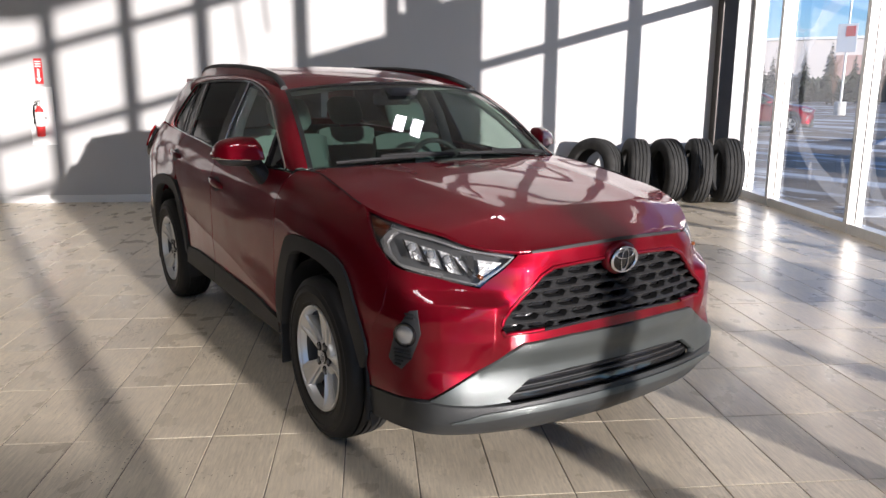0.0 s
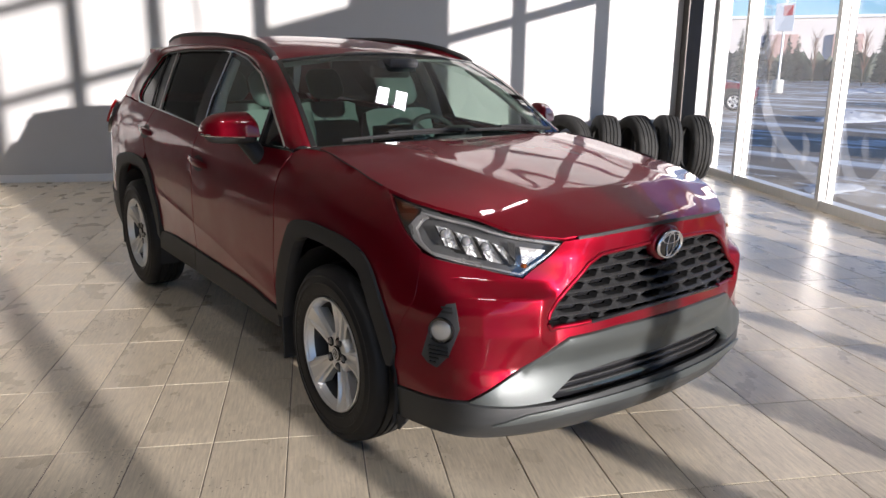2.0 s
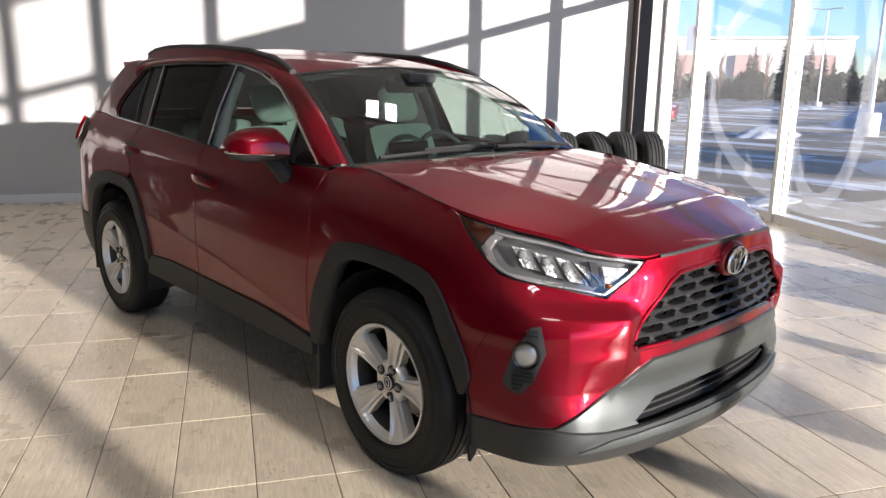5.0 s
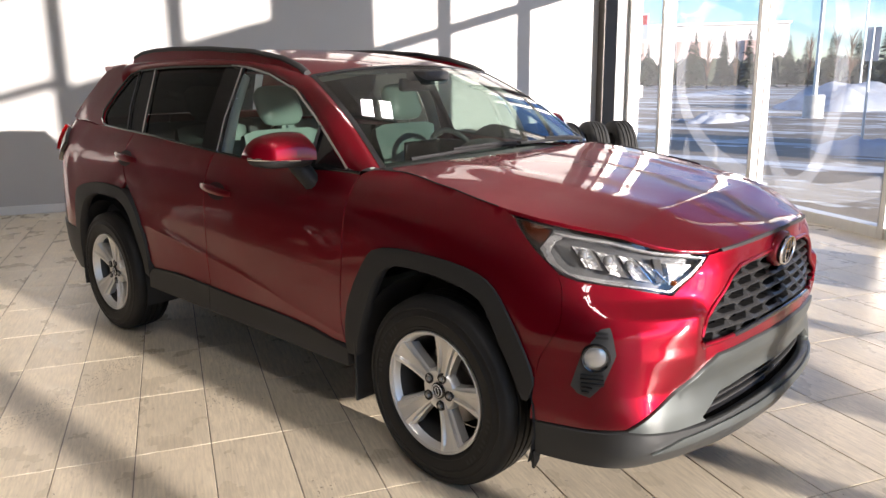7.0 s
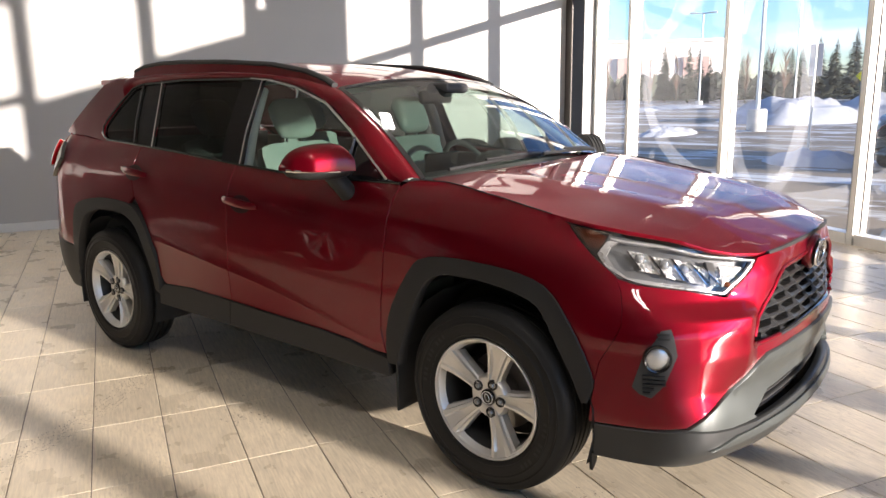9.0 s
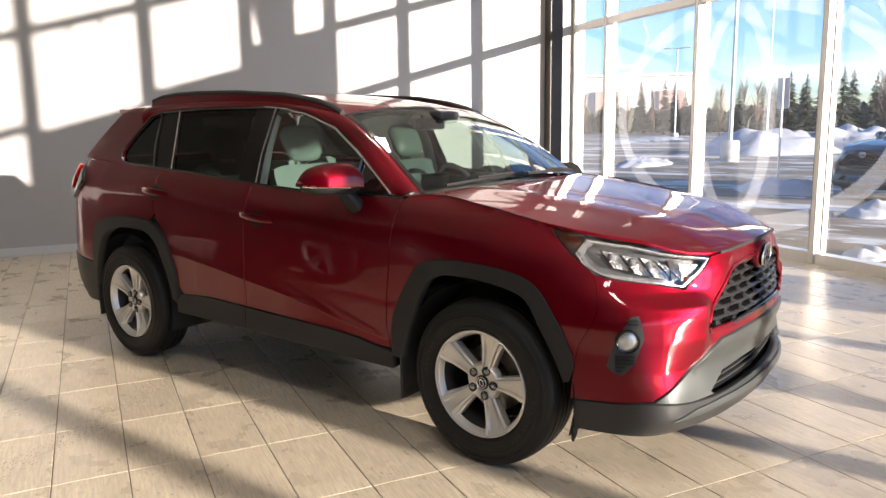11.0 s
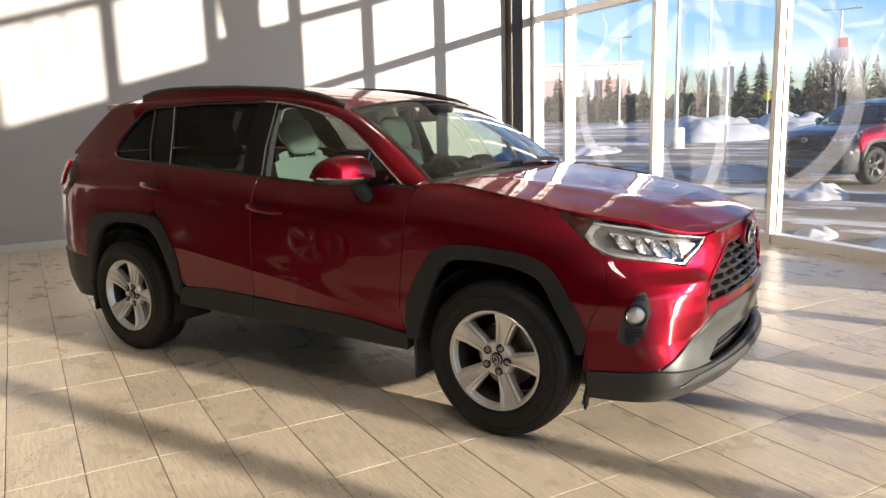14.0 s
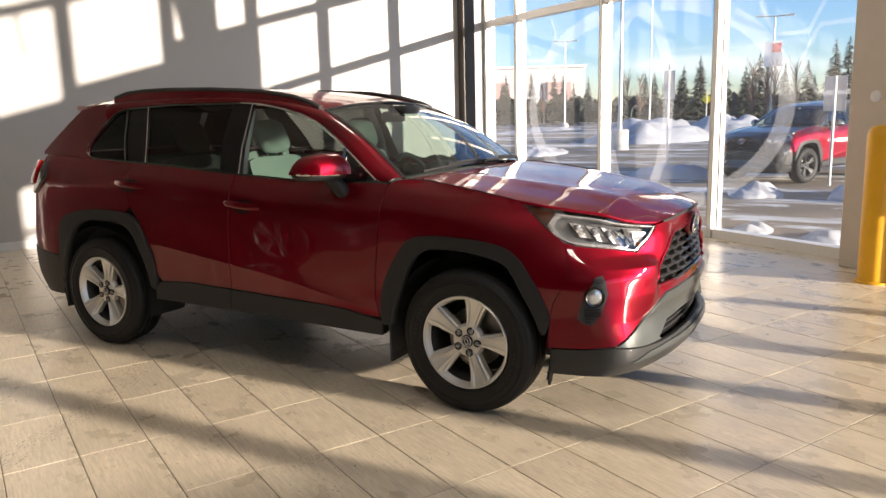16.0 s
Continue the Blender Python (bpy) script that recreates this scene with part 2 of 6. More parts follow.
M_STORE_RED = mat("brick red cladding", (0.50, 0.33, 0.29), 0.7, vary=0.12, scale=0.4)
M_WINDARK = mat("dark window", (0.03, 0.035, 0.04), 0.12, vary=0.2)
M_SIGN_Y = mat("yellow sign", (0.75, 0.62, 0.02), 0.4, vary=0.05)
M_LIGHT = glow("lamp diffuser", (1.0, 0.97, 0.92), 14.0)
M_USED = mat("dusty used rubber", (0.030, 0.030, 0.029), 0.8, vary=0.3, scale=9, fine=120, bump=0.2, dirt=((0.055, 0.053, 0.050), 7, 0.5, 0.9), spec=0.2)
M_DIRT = mat("dried mud", (0.24, 0.195, 0.145), 0.85, vary=0.3, scale=30)

# ---- geometry helpers ----
def part(name, bm, material, parent=None, label="", smooth=None, m=None):
    """Links a bmesh as one mesh object, under a thing or part if one is given."""
    me = bpy.data.meshes.new(name)
    bm.to_mesh(me)
    bm.free()
    for mm in (material if isinstance(material, (list, tuple)) else [material]):
        me.materials.append(mm)
    if smooth is not None:
        me.shade_smooth()
        if smooth < 180:
            me.set_sharp_from_angle(angle=radians(smooth))
    ob = new(name, me)
    if parent is not None:
        ob.parent = parent
    if m is not None:
        ob.matrix_basis = m
    if label:
        tagged(ob, label)
    return ob


def thing(name, m, label, category, group="", kind=""):
    ob = new(name)
    ob.empty_display_size = 0.1
    ob.matrix_basis = m
    return tagged(ob, label, category, group, kind)


def box(x0, x1, y0, y1, z0, z1, bevel=0.0, bm=None, m=None):
    bm = bm or bmesh.new()
    made = bmesh.ops.create_cube(bm, size=1.0, matrix=(m or Matrix()) @ Matrix.Translation(((x0 + x1) / 2, (y0 + y1) / 2, (z0 + z1) / 2)) @ Matrix.Diagonal((x1 - x0, y1 - y0, z1 - z0, 1)))
    if bevel:
        edges = list({e for v in made["verts"] for e in v.link_edges})
        bmesh.ops.bevel(bm, geom=edges, offset=bevel, segments=2, affect="EDGES", profile=0.5)
    return bm


def grid(rows, closed=False, bm=None, caps=False):
    """A sheet through rows of points."""
    bm = bm or bmesh.new()
    vs = [[bm.verts.new(p) for p in row] for row in rows]
    for a, b in zip(vs, vs[1:]):
        k = len(a)
        for i in range(k if closed else k - 1):
            q = (a[i], a[(i + 1) % k], b[(i + 1) % k], b[i])
            if len(set(q)) == 4:
                try:
                    bm.faces.new(q)
                except ValueError:
                    pass
    if caps and closed:
        bm.faces.new(vs[0][::-1])
        bm.faces.new(vs[-1])
    return bm


def lathe(profile, steps=32, m=None, bm=None):
    """Turns (radius, height) pairs round z."""
    bm = bm or bmesh.new()
    m = m or Matrix()
    rows = [[m @ Vector((r * math.cos(a), r * math.sin(a), h)) for a in (2 * math.pi * i / steps for i in range(steps))] for r, h in profile]
    return grid(rows, closed=True, bm=bm)


def tube(points, radius, steps=8, bm=None, flat=1.0, caps=True):
    """A round bar along points; radius may be a list."""
    bm = bm or bmesh.new()
    pts = [Vector(p) for p in points]
    rows = []
    for i, p in enumerate(pts):
        d = (pts[min(i + 1, len(pts) - 1)] - pts[max(i - 1, 0)]).normalized()
        a = d.cross(Vector((0, 0, 1)))
        a = Vector((1, 0, 0)) if a.length < 1e-3 else a.normalized()
        b = a.cross(d)
        r = radius[i] if isinstance(radius, (list, tuple)) else radius
        rows.append([p + r * (math.cos(t) * a + flat * math.sin(t) * b) for t in (2 * math.pi * k / steps for k in range(steps))])
    return grid(rows, closed=True, bm=bm, caps=caps)


def slab(outline, depth, bm=None, m=None, bevel=0.0):
    """An outline of (x, y) pairs, thickened along z."""
    bm = bm or bmesh.new()
    m = m or Matrix()
    vs = [bm.verts.new(m @ Vector((x, y, 0))) for x, y in outline]
    ws = [bm.verts.new(m @ Vector((x, y, depth))) for x, y in outline]
    bm.faces.new(vs[::-1])
    top = bm.faces.new(ws)
    k = len(vs)
    for i in range(k):
        bm.faces.new((vs[i], vs[(i + 1) % k], ws[(i + 1) % k], ws[i]))
    if bevel:
        bmesh.ops.bevel(bm, geom=list(top.edges), offset=bevel, segments=2, affect="EDGES", profile=0.5)
    return bm


def lerp(a, b, t):
    return a + (b - a) * t


def curve1(pairs):
    """A smooth function through (t, value) pairs (monotone cubic)."""
    ts, vs = [p[0] for p in pairs], [p[1] for p in pairs]
    k = len(ts)
    d = [(vs[i + 1] - vs[i]) / (ts[i + 1] - ts[i]) for i in range(k - 1)]
    s = [d[0]] + [0.0 if d[i - 1] * d[i] <= 0 else 2 * d[i - 1] * d[i] / (d[i - 1] + d[i]) for i in range(1, k - 1)] + [d[-1]]

    def f(t):
        if t <= ts[0]:
            return vs[0]
        if t >= ts[-1]:
            return vs[-1]
        i = next(j for j in range(k - 1) if t <= ts[j + 1])
        h = ts[i + 1] - ts[i]
        x = (t - ts[i]) / h
        return (vs[i] * (1 + 2 * x) * (1 - x) ** 2 + h * s[i] * x * (1 - x) ** 2 + vs[i + 1] * x * x * (3 - 2 * x) + h * s[i + 1] * x * x * (x - 1))
    return f

# ---- room ----
tagged(part("wall_north", box(-16.0, 4.95, FAR, FAR + 0.25, -0.3, CEIL), M_WALL, m=ROOM), "smooth light grey painted wall with sun patches", "wall", kind="structure")
# west and south walls are never in view; their greys steer the fill
tagged(part("wall_west", box(-16.25, -16.0, -12.2, FAR + 0.25, -0.3, CEIL), M_WALL_LOW_BOUNCE, m=ROOM), "unseen west wall, darkened to cut bounce light", "wall", kind="structure")
tagged(part("wall_south", box(-16.0, -2.6, -12.2, -11.95, -0.3, CEIL), M_WALL_FILL, m=ROOM), "unseen south wall, toned to bounce fill light", "wall", kind="structure")
tagged(part("ceiling", box(-16.25, 5.4, -12.4, FAR + 0.25, CEIL, CEIL + 0.2), M_CEIL, m=ROOM), "plain grey painted ceiling", "ceiling", kind="structure")
bm = box(-16.0, 4.6, FAR - 0.014, FAR - 0.001, 0.0, 0.10, 0.003)
tagged(part("baseboard", bm, M_BASE, m=ROOM), "white painted baseboard along the grey wall", "baseboard", kind="structure")

# window wall: mullions, transoms, panes
glazing = thing("wall_east", GLAZ, "tall glazed wall with pale aluminium mullions", "glass wall", kind="structure")
POSTS = [7.12, 6.25, 4.30, 2.42, 0.72, -1.08, -3.03, -5.10, -6.64, -8.23, -9.65, -11.6]
LEVELS = [0.05, 2.88, 3.82, 4.85, 5.56]
for i, s in enumerate(POSTS):
    b = box(INNER, INNER + 0.17, s - 0.035, s + 0.035, 0, CEIL, 0.004)
    for sx in (-1, 1):
        box(INNER + 0.09, INNER + 0.15, s + sx * 0.035 - 0.012, s + sx * 0.035 + 0.012, 0.05, CEIL, 0.003, bm=b)
    part("mullion", b, M_ALU, glazing)
    for sx in (-1, 1):
        part("gasket", box(INNER + 0.086, INNER + 0.0885, s + sx * 0.040 - 0.0035, s + sx * 0.040 + 0.0035, 0.12, CEIL - 0.06), M_DARKMETAL, glazing)
        part("gasket", box(INNER - 0.002, INNER + 0.0005, s + sx * 0.028 - 0.0025, s + sx * 0.028 + 0.0025, 0.12, CEIL - 0.06), M_GREY_MARK, glazing)
for i in range(len(POSTS) - 1):
    s0, s1 = POSTS[i + 1] + 0.047, POSTS[i] - 0.047
    low_closed = 4 <= i <= 6
    LEV = [0.05, 2.88, {5: 3.57, 6: 3.45}.get(i, 3.58), 4.63, 5.56] if i > 4 else LEVELS
    for j, z in enumerate(LEV):
        if i == 4 and j in (0, 1, 2):
            continue
        h = 0.05 if j else 0.055
        part("sill_frame" if j == 0 else "transom", box(INNER + 0.01, INNER + 0.15, s0 + 0.001, s1 - 0.001, z - h, z + h, 0.004), M_ALU, glazing)
    for j in range(len(LEV) - 1):
        z0, z1 = LEV[j] + 0.051, LEV[j + 1] - 0.051
        if i == 4 and j < 2:
            continue
        # unseen bays: added boards block the sun to shape the wall and floor shadows
        if low_closed and j == 1:
            part("spandrel_panel", box(INNER + 0.06, INNER + 0.12, s0, s1, z0, z1), M_PILLAR, glazing)
            continue
        if low_closed and j == 0:
            if i == 6:
                for a0, a1, b0, b1 in ((s0, -4.12, 0.80, z1), (-3.60, s1, 0.80, z1), (-4.12, -3.60, 2.62, z1), (-4.12, -3.60, 2.07, 2.13), (-4.12, -3.60, 0.80, 1.80)):
                    part("spandrel_panel", box(INNER + 0.06, INNER + 0.12, a0, a1, b0, b1), M_PILLAR, glazing)
            else:
                part("spandrel_panel", box(INNER + 0.06, INNER + 0.12, s0, s1, 0.80, z1), M_PILLAR, glazing)
            z1 = 0.80
        pane = part("pane", grid([[(INNER + 0.104, s0 - 0.008, z0 - 0.01), (INNER + 0.104, s1 + 0.008, z0 - 0.01)], [(INNER + 0.104, s0 - 0.008, z1 + 0.01), (INNER + 0.104, s1 + 0.008, z1 + 0.01)]]), M_GLASS, glazing)
        pane.visible_shadow = False
# added slanted board, cuts the edge of a sun patch on the far wall
part("spandrel_panel", slab([(-0.70, 3.60), (-0.06, 3.60), (-0.06, 4.79), (-0.95, 4.79), (-0.86, 4.25)], 0.05, m=pose(INNER + 0.06, 0, 0, 90, 0, 90)), M_PILLAR, glazing)
part("transom", box(INNER + 0.01, INNER + 0.15, -0.05, 0.67, 3.77, 3.84, 0.004), M_ALU, glazing)
# added board with a sloping top, out of view, shades the near floor
part("spandrel_panel", slab([(-9.72, 0.12), (-11.5, 0.12), (-11.5, 1.98), (-9.72, 1.63)], 0.05, m=pose(INNER + 0.04, 0, 0, 90, 0, 90)), M_PILLAR, glazing)
# corner post and return
part("corner_post", box(INNER - 0.02, INNER + 0.20, 7.16, 7.31, 0, CEIL, 0.006), M_ALU, glazing)
tagged(part("trim", box(4.22, 4.44, FAR - 0.16, FAR - 0.002, 0, CEIL, 0.006), M_DARKMETAL, m=ROOM), "dark bronze metal corner post", "post", kind="structure")
tagged(part("pillar", box(INNER - 0.30, INNER + 0.22, -0.60, 0.64, 0, 3.76, 0.012), M_PILLAR, m=GLAZ), "beige painted wall pier beside the windows", "pillar", kind="structure")

# frosted film shapes on the glass
def ring(cy, cz, ry, rz, w, z_lo, z_hi, s_lo, s_hi):
    """The part of an elliptic band that lies on one pane."""
    b = bmesh.new()
    k = 96
    for i in range(k):
        a0, a1 = 2 * math.pi * i / k, 2 * math.pi * (i + 1) / k
        q = [(cy + r0 * math.cos(a), cz + r1 * math.sin(a)) for a, r0, r1 in ((a0, ry, rz), (a1, ry, rz), (a1, ry - w, rz - w), (a0, ry - w, rz - w))]
        if all(s_lo < y < s_hi and z_lo < z < z_hi for y, z in q):
            b.faces.new([b.verts.new((INNER + 0.097, y, z)) for y, z in q])
    return b


HEXES = [(5.75, 2.55, 0.42), (6.05, 1.95, 0.34), (1.55, 2.50, 0.40), (1.05, 1.90, 0.40), (1.05, 2.75, 0.36)]
for i in range(4):
    s0, s1 = POSTS[i + 1] + 0.04, POSTS[i] - 0.04
    b = bmesh.new()
    for cy, cz, ry, rz, w in ((3.74, 1.50, 2.28, 1.34, 0.20), (3.71, 1.50, 0.62, 1.26, 0.17)):
        t = ring(cy, cz, ry, rz, w, 0.11, 2.82, s0, s1)
        me = bpy.data.meshes.new("tmp")
        t.to_mesh(me)
        t.free()
        b.from_mesh(me)
        bpy.data.meshes.remove(me)
    # honeycomb lines beside the rings
    for cy, cz, rr in HEXES:
        for q in range(6):
            a0, a1 = radians(60 * q), radians(60 * q + 60)
            for j in range(6):
                t0, t1 = j / 6, (j + 1) / 6
                pts = []
                for tt, r2 in ((t0, rr), (t1, rr), (t1, rr - 0.05), (t0, rr - 0.05)):
                    pts.append((cy + r2 * lerp(math.cos(a0), math.cos(a1), tt), cz + r2 * lerp(math.sin(a0), math.sin(a1), tt)))
                if all(s0 < y < s1 and 0.11 < z < 2.82 for y, z in pts):
                    b.faces.new([b.verts.new((INNER + 0.0955, y, z)) for y, z in pts])
    if len(b.faces):
        film = part("window_film", b, M_DECAL, glazing)
        film.visible_shadow = False
    else:
        b.free()

# loose cords before the high windows
for pts in (((-4.22, 4.64), (-4.21, 4.50), (-4.19, 4.30), (-4.13, 3.98), (-4.10, 3.85), (-4.13, 3.73), (-4.22, 3.63)), ((-3.66, 4.64), (-3.64, 4.40), (-3.61, 4.20), (-3.58, 4.05))):
    t = tagged(part("cord", tube([(INNER - 0.004, s, z) for s, z in pts], 0.022, 6), M_DARKMETAL, m=GLAZ, smooth=60), "loose dark cord hanging before the high windows", "cord", "loose cords")

# ceiling lights
for u, v in ((0.91, 2.65), (1.29, 2.65), (-2.30, -5.1), (-1.92, -5.1), (-3.3, -2.6), (-2.92, -2.6)):
    lamp = thing("ceiling_light", ROOM @ pose(u, v, CEIL - 0.06), "slim white ceiling light with a bright diffuser", "ceiling light", "ceiling lights")
    part("frame", box(-0.13, 0.13, -0.42, 0.42, 0.0, 0.06, 0.004), M_WHITE, lamp)
    part("diffuser", box(-0.11, 0.11, -0.40, 0.40, -0.012, 0.0), M_LIGHT, lamp)

# ---- outside ----
rnd = random.Random(7)
rows = []
for j in range(61):
    row = []
    for i in range(61):
        a = -1 + 2 * i / 60
        c = -1 + 2 * j / 60
        row.append((3000 * math.copysign(abs(a) ** 3.2, a) + 12, 3000 * math.copysign(abs(c) ** 3.2, c), -0.18))
    rows.append(row)
tagged(part("ground", grid(rows), M_ASPHALT), "asphalt parking lot with patches of snow", "ground", kind="structure")
tagged(part("foundation", box(-16.25, 4.9, -12.3, FAR + 0.25, -0.30, -0.011), M_GROUT, m=ROOM), "grout bed under the floor tiles", "floor", kind="structure")


def mound(x, y, lx, ly, h, seed, label="heap of ploughed snow on the parking lot"):
    r = random.Random(seed)
    ph = r.uniform(0, 9)
    out = []
    for j in range(13):
        fr = j / 12
        row = []
        for i in range(36):
            a = 2 * math.pi * i / 36
            w = 1 + 0.28 * noise.noise((2.1 * math.cos(a) + ph, 2.1 * math.sin(a), seed))
            px, py = lx * w * fr * math.cos(a), ly * w * fr * math.sin(a)
            z = h * (1 - fr ** 2) * (0.75 + 0.9 * abs(noise.noise((px * 0.9 / max(h, .3) + ph, py * 0.9 / max(h, .3), seed)))) + 0.05 * h * noise.noise((px * 4, py * 4, seed))
            row.append((px, py, max(z, 0) if fr < 1 else -0.06))
        out.append(row)
    b = grid(out, closed=True)
    bmesh.ops.remove_doubles(b, verts=b.verts, dist=1e-4)
    return tagged(part("snow_heap", b, M_SNOW, smooth=180, m=pose(x, y, -0.18)), label, "snow heap", "snow heaps")


mound(37, 8.6, 4.4, 3.4, 1.2, 1)
mound(41, 5.2, 3.8, 3.0, 1.15, 2)
mound(14.9, 2.5, 0.9, 1.1, 0.34, 3)
mound(11.3, 0.1, 0.9, 0.5, 0.22, 4)
mound(11.3, -1.6, 1.1, 0.5, 0.30, 5)
mound(6.7, -0.4, 0.5, 0.28, 0.10, 6)
mound(6.3, -1.3, 0.6, 0.30, 0.11, 7)
mound(8.6, 2.6, 0.7, 0.3, 0.07, 8)
mound(24, 9.5, 2.2, 0.9, 0.3, 9)
mound(60, 24, 10.0, 1.6, 0.28, 10)
mound(95, 14, 16, 2.0, 0.5, 11)


def conifer(x, y, h, seed):
    r = random.Random(seed)
    t = thing("conifer", pose(x, y, -0.18, 0, 0, r.uniform(0, 360)), "dark green spruce tree at the edge of the lot", "tree", "row of trees")
    part("trunk", tube([(0, 0, 0), (0, 0, h * 0.5), (0, 0, h)], [h * 0.018, h * 0.012, 0.01], 6), M_BARK, t)
    b = bmesh.new()
    z = h * 0.10
    while z < h * 0.985:
        f = 1 - z / h
        reach = h * 0.25 * f ** 0.8 + 0.08
        for k in range(int(9 + 12 * f)):
            a = r.uniform(0, 2 * math.pi)
            ln = reach * r.uniform(0.55, 1.12)
            d = Vector((math.cos(a), math.sin(a), r.uniform(-0.38, -0.05)))
            s = Vector((-math.sin(a), math.cos(a), 0)) * ln * r.uniform(0.18, 0.30)
            p = Vector((0, 0, z + r.uniform(-0.1, 0.1)))
            up = Vector((0, 0, ln * 0.10))
            q = [p + up * 0.4, p + d * ln * 0.55 + s, p + d * ln, p + d * ln * 0.55 - s, p + d * ln * 0.5 + up]
            v = [b.verts.new(c) for c in q]
            for tri in ((0, 1, 4), (1, 2, 4), (2, 3, 4), (3, 0, 4)):
                b.faces.new([v[i] for i in tri])
        z += h * 0.035 * (0.6 + f)
    part("crown", b, M_NEEDLE, t)
    return t


def bare_tree(x, y, h, seed):
    r = random.Random(seed)
    t = thing("bare_tree", pose(x, y, -0.18), "leafless brown tree at the edge of the lot", "tree", "row of trees")
    part("trunk", tube([(0, 0, 0), (0.1, 0, h * 0.4), (0, 0.1, h * 0.8)], [h * 0.014, h * 0.010, 0.02], 6), M_BARK, t)
    b = bmesh.new()
    for k in range(70):
        z = h * r.uniform(0.22, 0.8)
        a = r.uniform(0, 6.28)
        ln = h * r.uniform(0.12, 0.30)
        e = Vector((math.cos(a) * ln * 0.45, math.sin(a) * ln * 0.45, z + ln))
        tube([(0, 0, z), e * 0.5 + Vector((0, 0, z * 0.5)), e], [0.025, 0.016, 0.006], 3, bm=b, caps=False)
    part("crown", b, M_TWIG, t)
    return t


def polar(az, dist):
    return -4.0 + dist * math.cos(radians(az)), -1.6 + dist * math.sin(radians(az))


for az, dist, h in ((1.2, 62, 8.2), (2.0, 70, 8.8), (3.6, 66, 6.6), (5.0, 74, 7.0), (6.6, 78, 8.6), (7.5, 84, 7.6), (9.4, 88, 8.8), (10.5, 92, 9.6), (11.6, 95, 8.6), (12.6, 97, 9.2), (13.6, 90, 7.4), (15.8, 96, 7.2), (18.3, 100, 7.6), (19.4, 92, 6.4), (20.8, 96, 8.4), (22.4, 100, 7.0), (24.6, 98, 7.4), (27.5, 104, 7.2), (31.0, 100, 8.0), (33.0, 104, 7.2), (36.0, 100, 6.8), (0.2, 60, 7.4), (-1.2, 64, 8.6), (-2.6, 60, 8.0)):
    conifer(*polar(az, dist), h * 0.79, int(az * 10) + 40)
for az, dist, h in ((5.6, 60, 6.6), (6.1, 64, 6.8), (7.0, 62, 6.2), (14.6, 88, 7.0), (17.0, 90, 6.6), (23.4, 90, 6.8), (29.0, 92, 6.4), (4.3, 62, 6.0)):
    bare_tree(*polar(az, dist), h * 0.85, int(az * 10) + 90)

rt = random.Random(21)
for k in range(26):
    az = -6 + 46 * (k + rt.uniform(0, 0.8)) / 26
    if k % 3 == 0:
        bare_tree(*polar(az, rt.uniform(96, 112)), rt.uniform(5.6, 6.8), 300 + k)
    else:
        conifer(*polar(az, rt.uniform(98, 116)), rt.uniform(5.4, 7.6), 300 + k)

# hedge line and far low woods
b = bmesh.new()
r = random.Random(3)
for k in range(900):
    az = r.uniform(-14, 60)
    d = r.uniform(118, 150)
    x, y = polar(az, d)
    h = r.uniform(1.6, 4.2)
    w = r.uniform(1.2, 2.6)
    for q in range(3):
        a = r.uniform(0, 3.14)
        p = Vector((x + r.uniform(-1, 1), y + r.uniform(-1, 1), -0.18))
        s = Vector((math.cos(a), math.sin(a), 0)) * w
        v = [b.verts.new(c) for c in (p - s, p + s, p + s * 0.7 + Vector((0, 0, h * 0.6)), p + s * 0.1 + Vector((0, 0, h)), p - s * 0.6 + Vector((0, 0, h * 0.7)))]
        b.faces.new(v)
tagged(part("far_woods", b, M_NEEDLE), "dark band of far trees and shrubs", "trees", kind="stuff")


def lamp_post(x, y, h, base_h, arm=0.0, banner=False):
    t = thing("street_lamp", pose(x, y, -0.18, 0, 0, 100), "tall pale metal parking lot lamp post", "street lamp", "parking lot lamps")
    if base_h:
        part("concrete_base", lathe([(0.0, 0), (0.36, 0), (0.36, base_h - 0.04), (0.32, base_h), (0.0, base_h)], 20), M_CONC, t, smooth=40)
    part("pole", lathe([(0.085, base_h), (0.06, h), (0, h)], 10), M_POST, t, smooth=60)
    if arm:
        part("arm", tube([(-arm, 0, h + 0.04), (0, 0, h), (arm, 0, h + 0.04)], 0.05, 6), M_POST, t)
        for sx in (-1, 1):
            part("lamp_head", box(sx * arm - 0.32, sx * arm + 0.32, -0.16, 0.16, h, h + 0.12, 0.02), M_POST, t)
    if banner:
        part("banner", box(-0.62, 0.62, 0.09, 0.12, h - 3.6, h - 1.8, 0.004), M_WHITE, t)
        part("banner", box(-0.50, 0.10, 0.122, 0.135, h - 2.6, h - 1.95, 0.003), M_RED_SIGN, t)
    return t


lamp_post(27.5, 7.4, 9.5, 0.85)
lamp_post(72, 17.2, 14.0, 0.6)
lamp_post(68, 24.6, 8.4, 0.5, 0.9)
lamp_post(58, 4.7, 8.2, 0.5, 1.0, banner=True)
lamp_post(47.8, 25.7, 7.7, 0.9, 0.8, banner=True)


def sign_post(x, y, h, w, bh, board, rz):
    t = thing("sign_post", pose(x, y, -0.18, 0, 0, rz), "thin metal post with a small sign board", "sign post", "sign posts")
    part("post", lathe([(0.03, 0), (0.03, h), (0, h)], 8), M_POST, t, smooth=60)
    part("sign_board", box(-w / 2, w / 2, -0.04, -0.031, h - bh, h, 0.003), board, t)
    return t


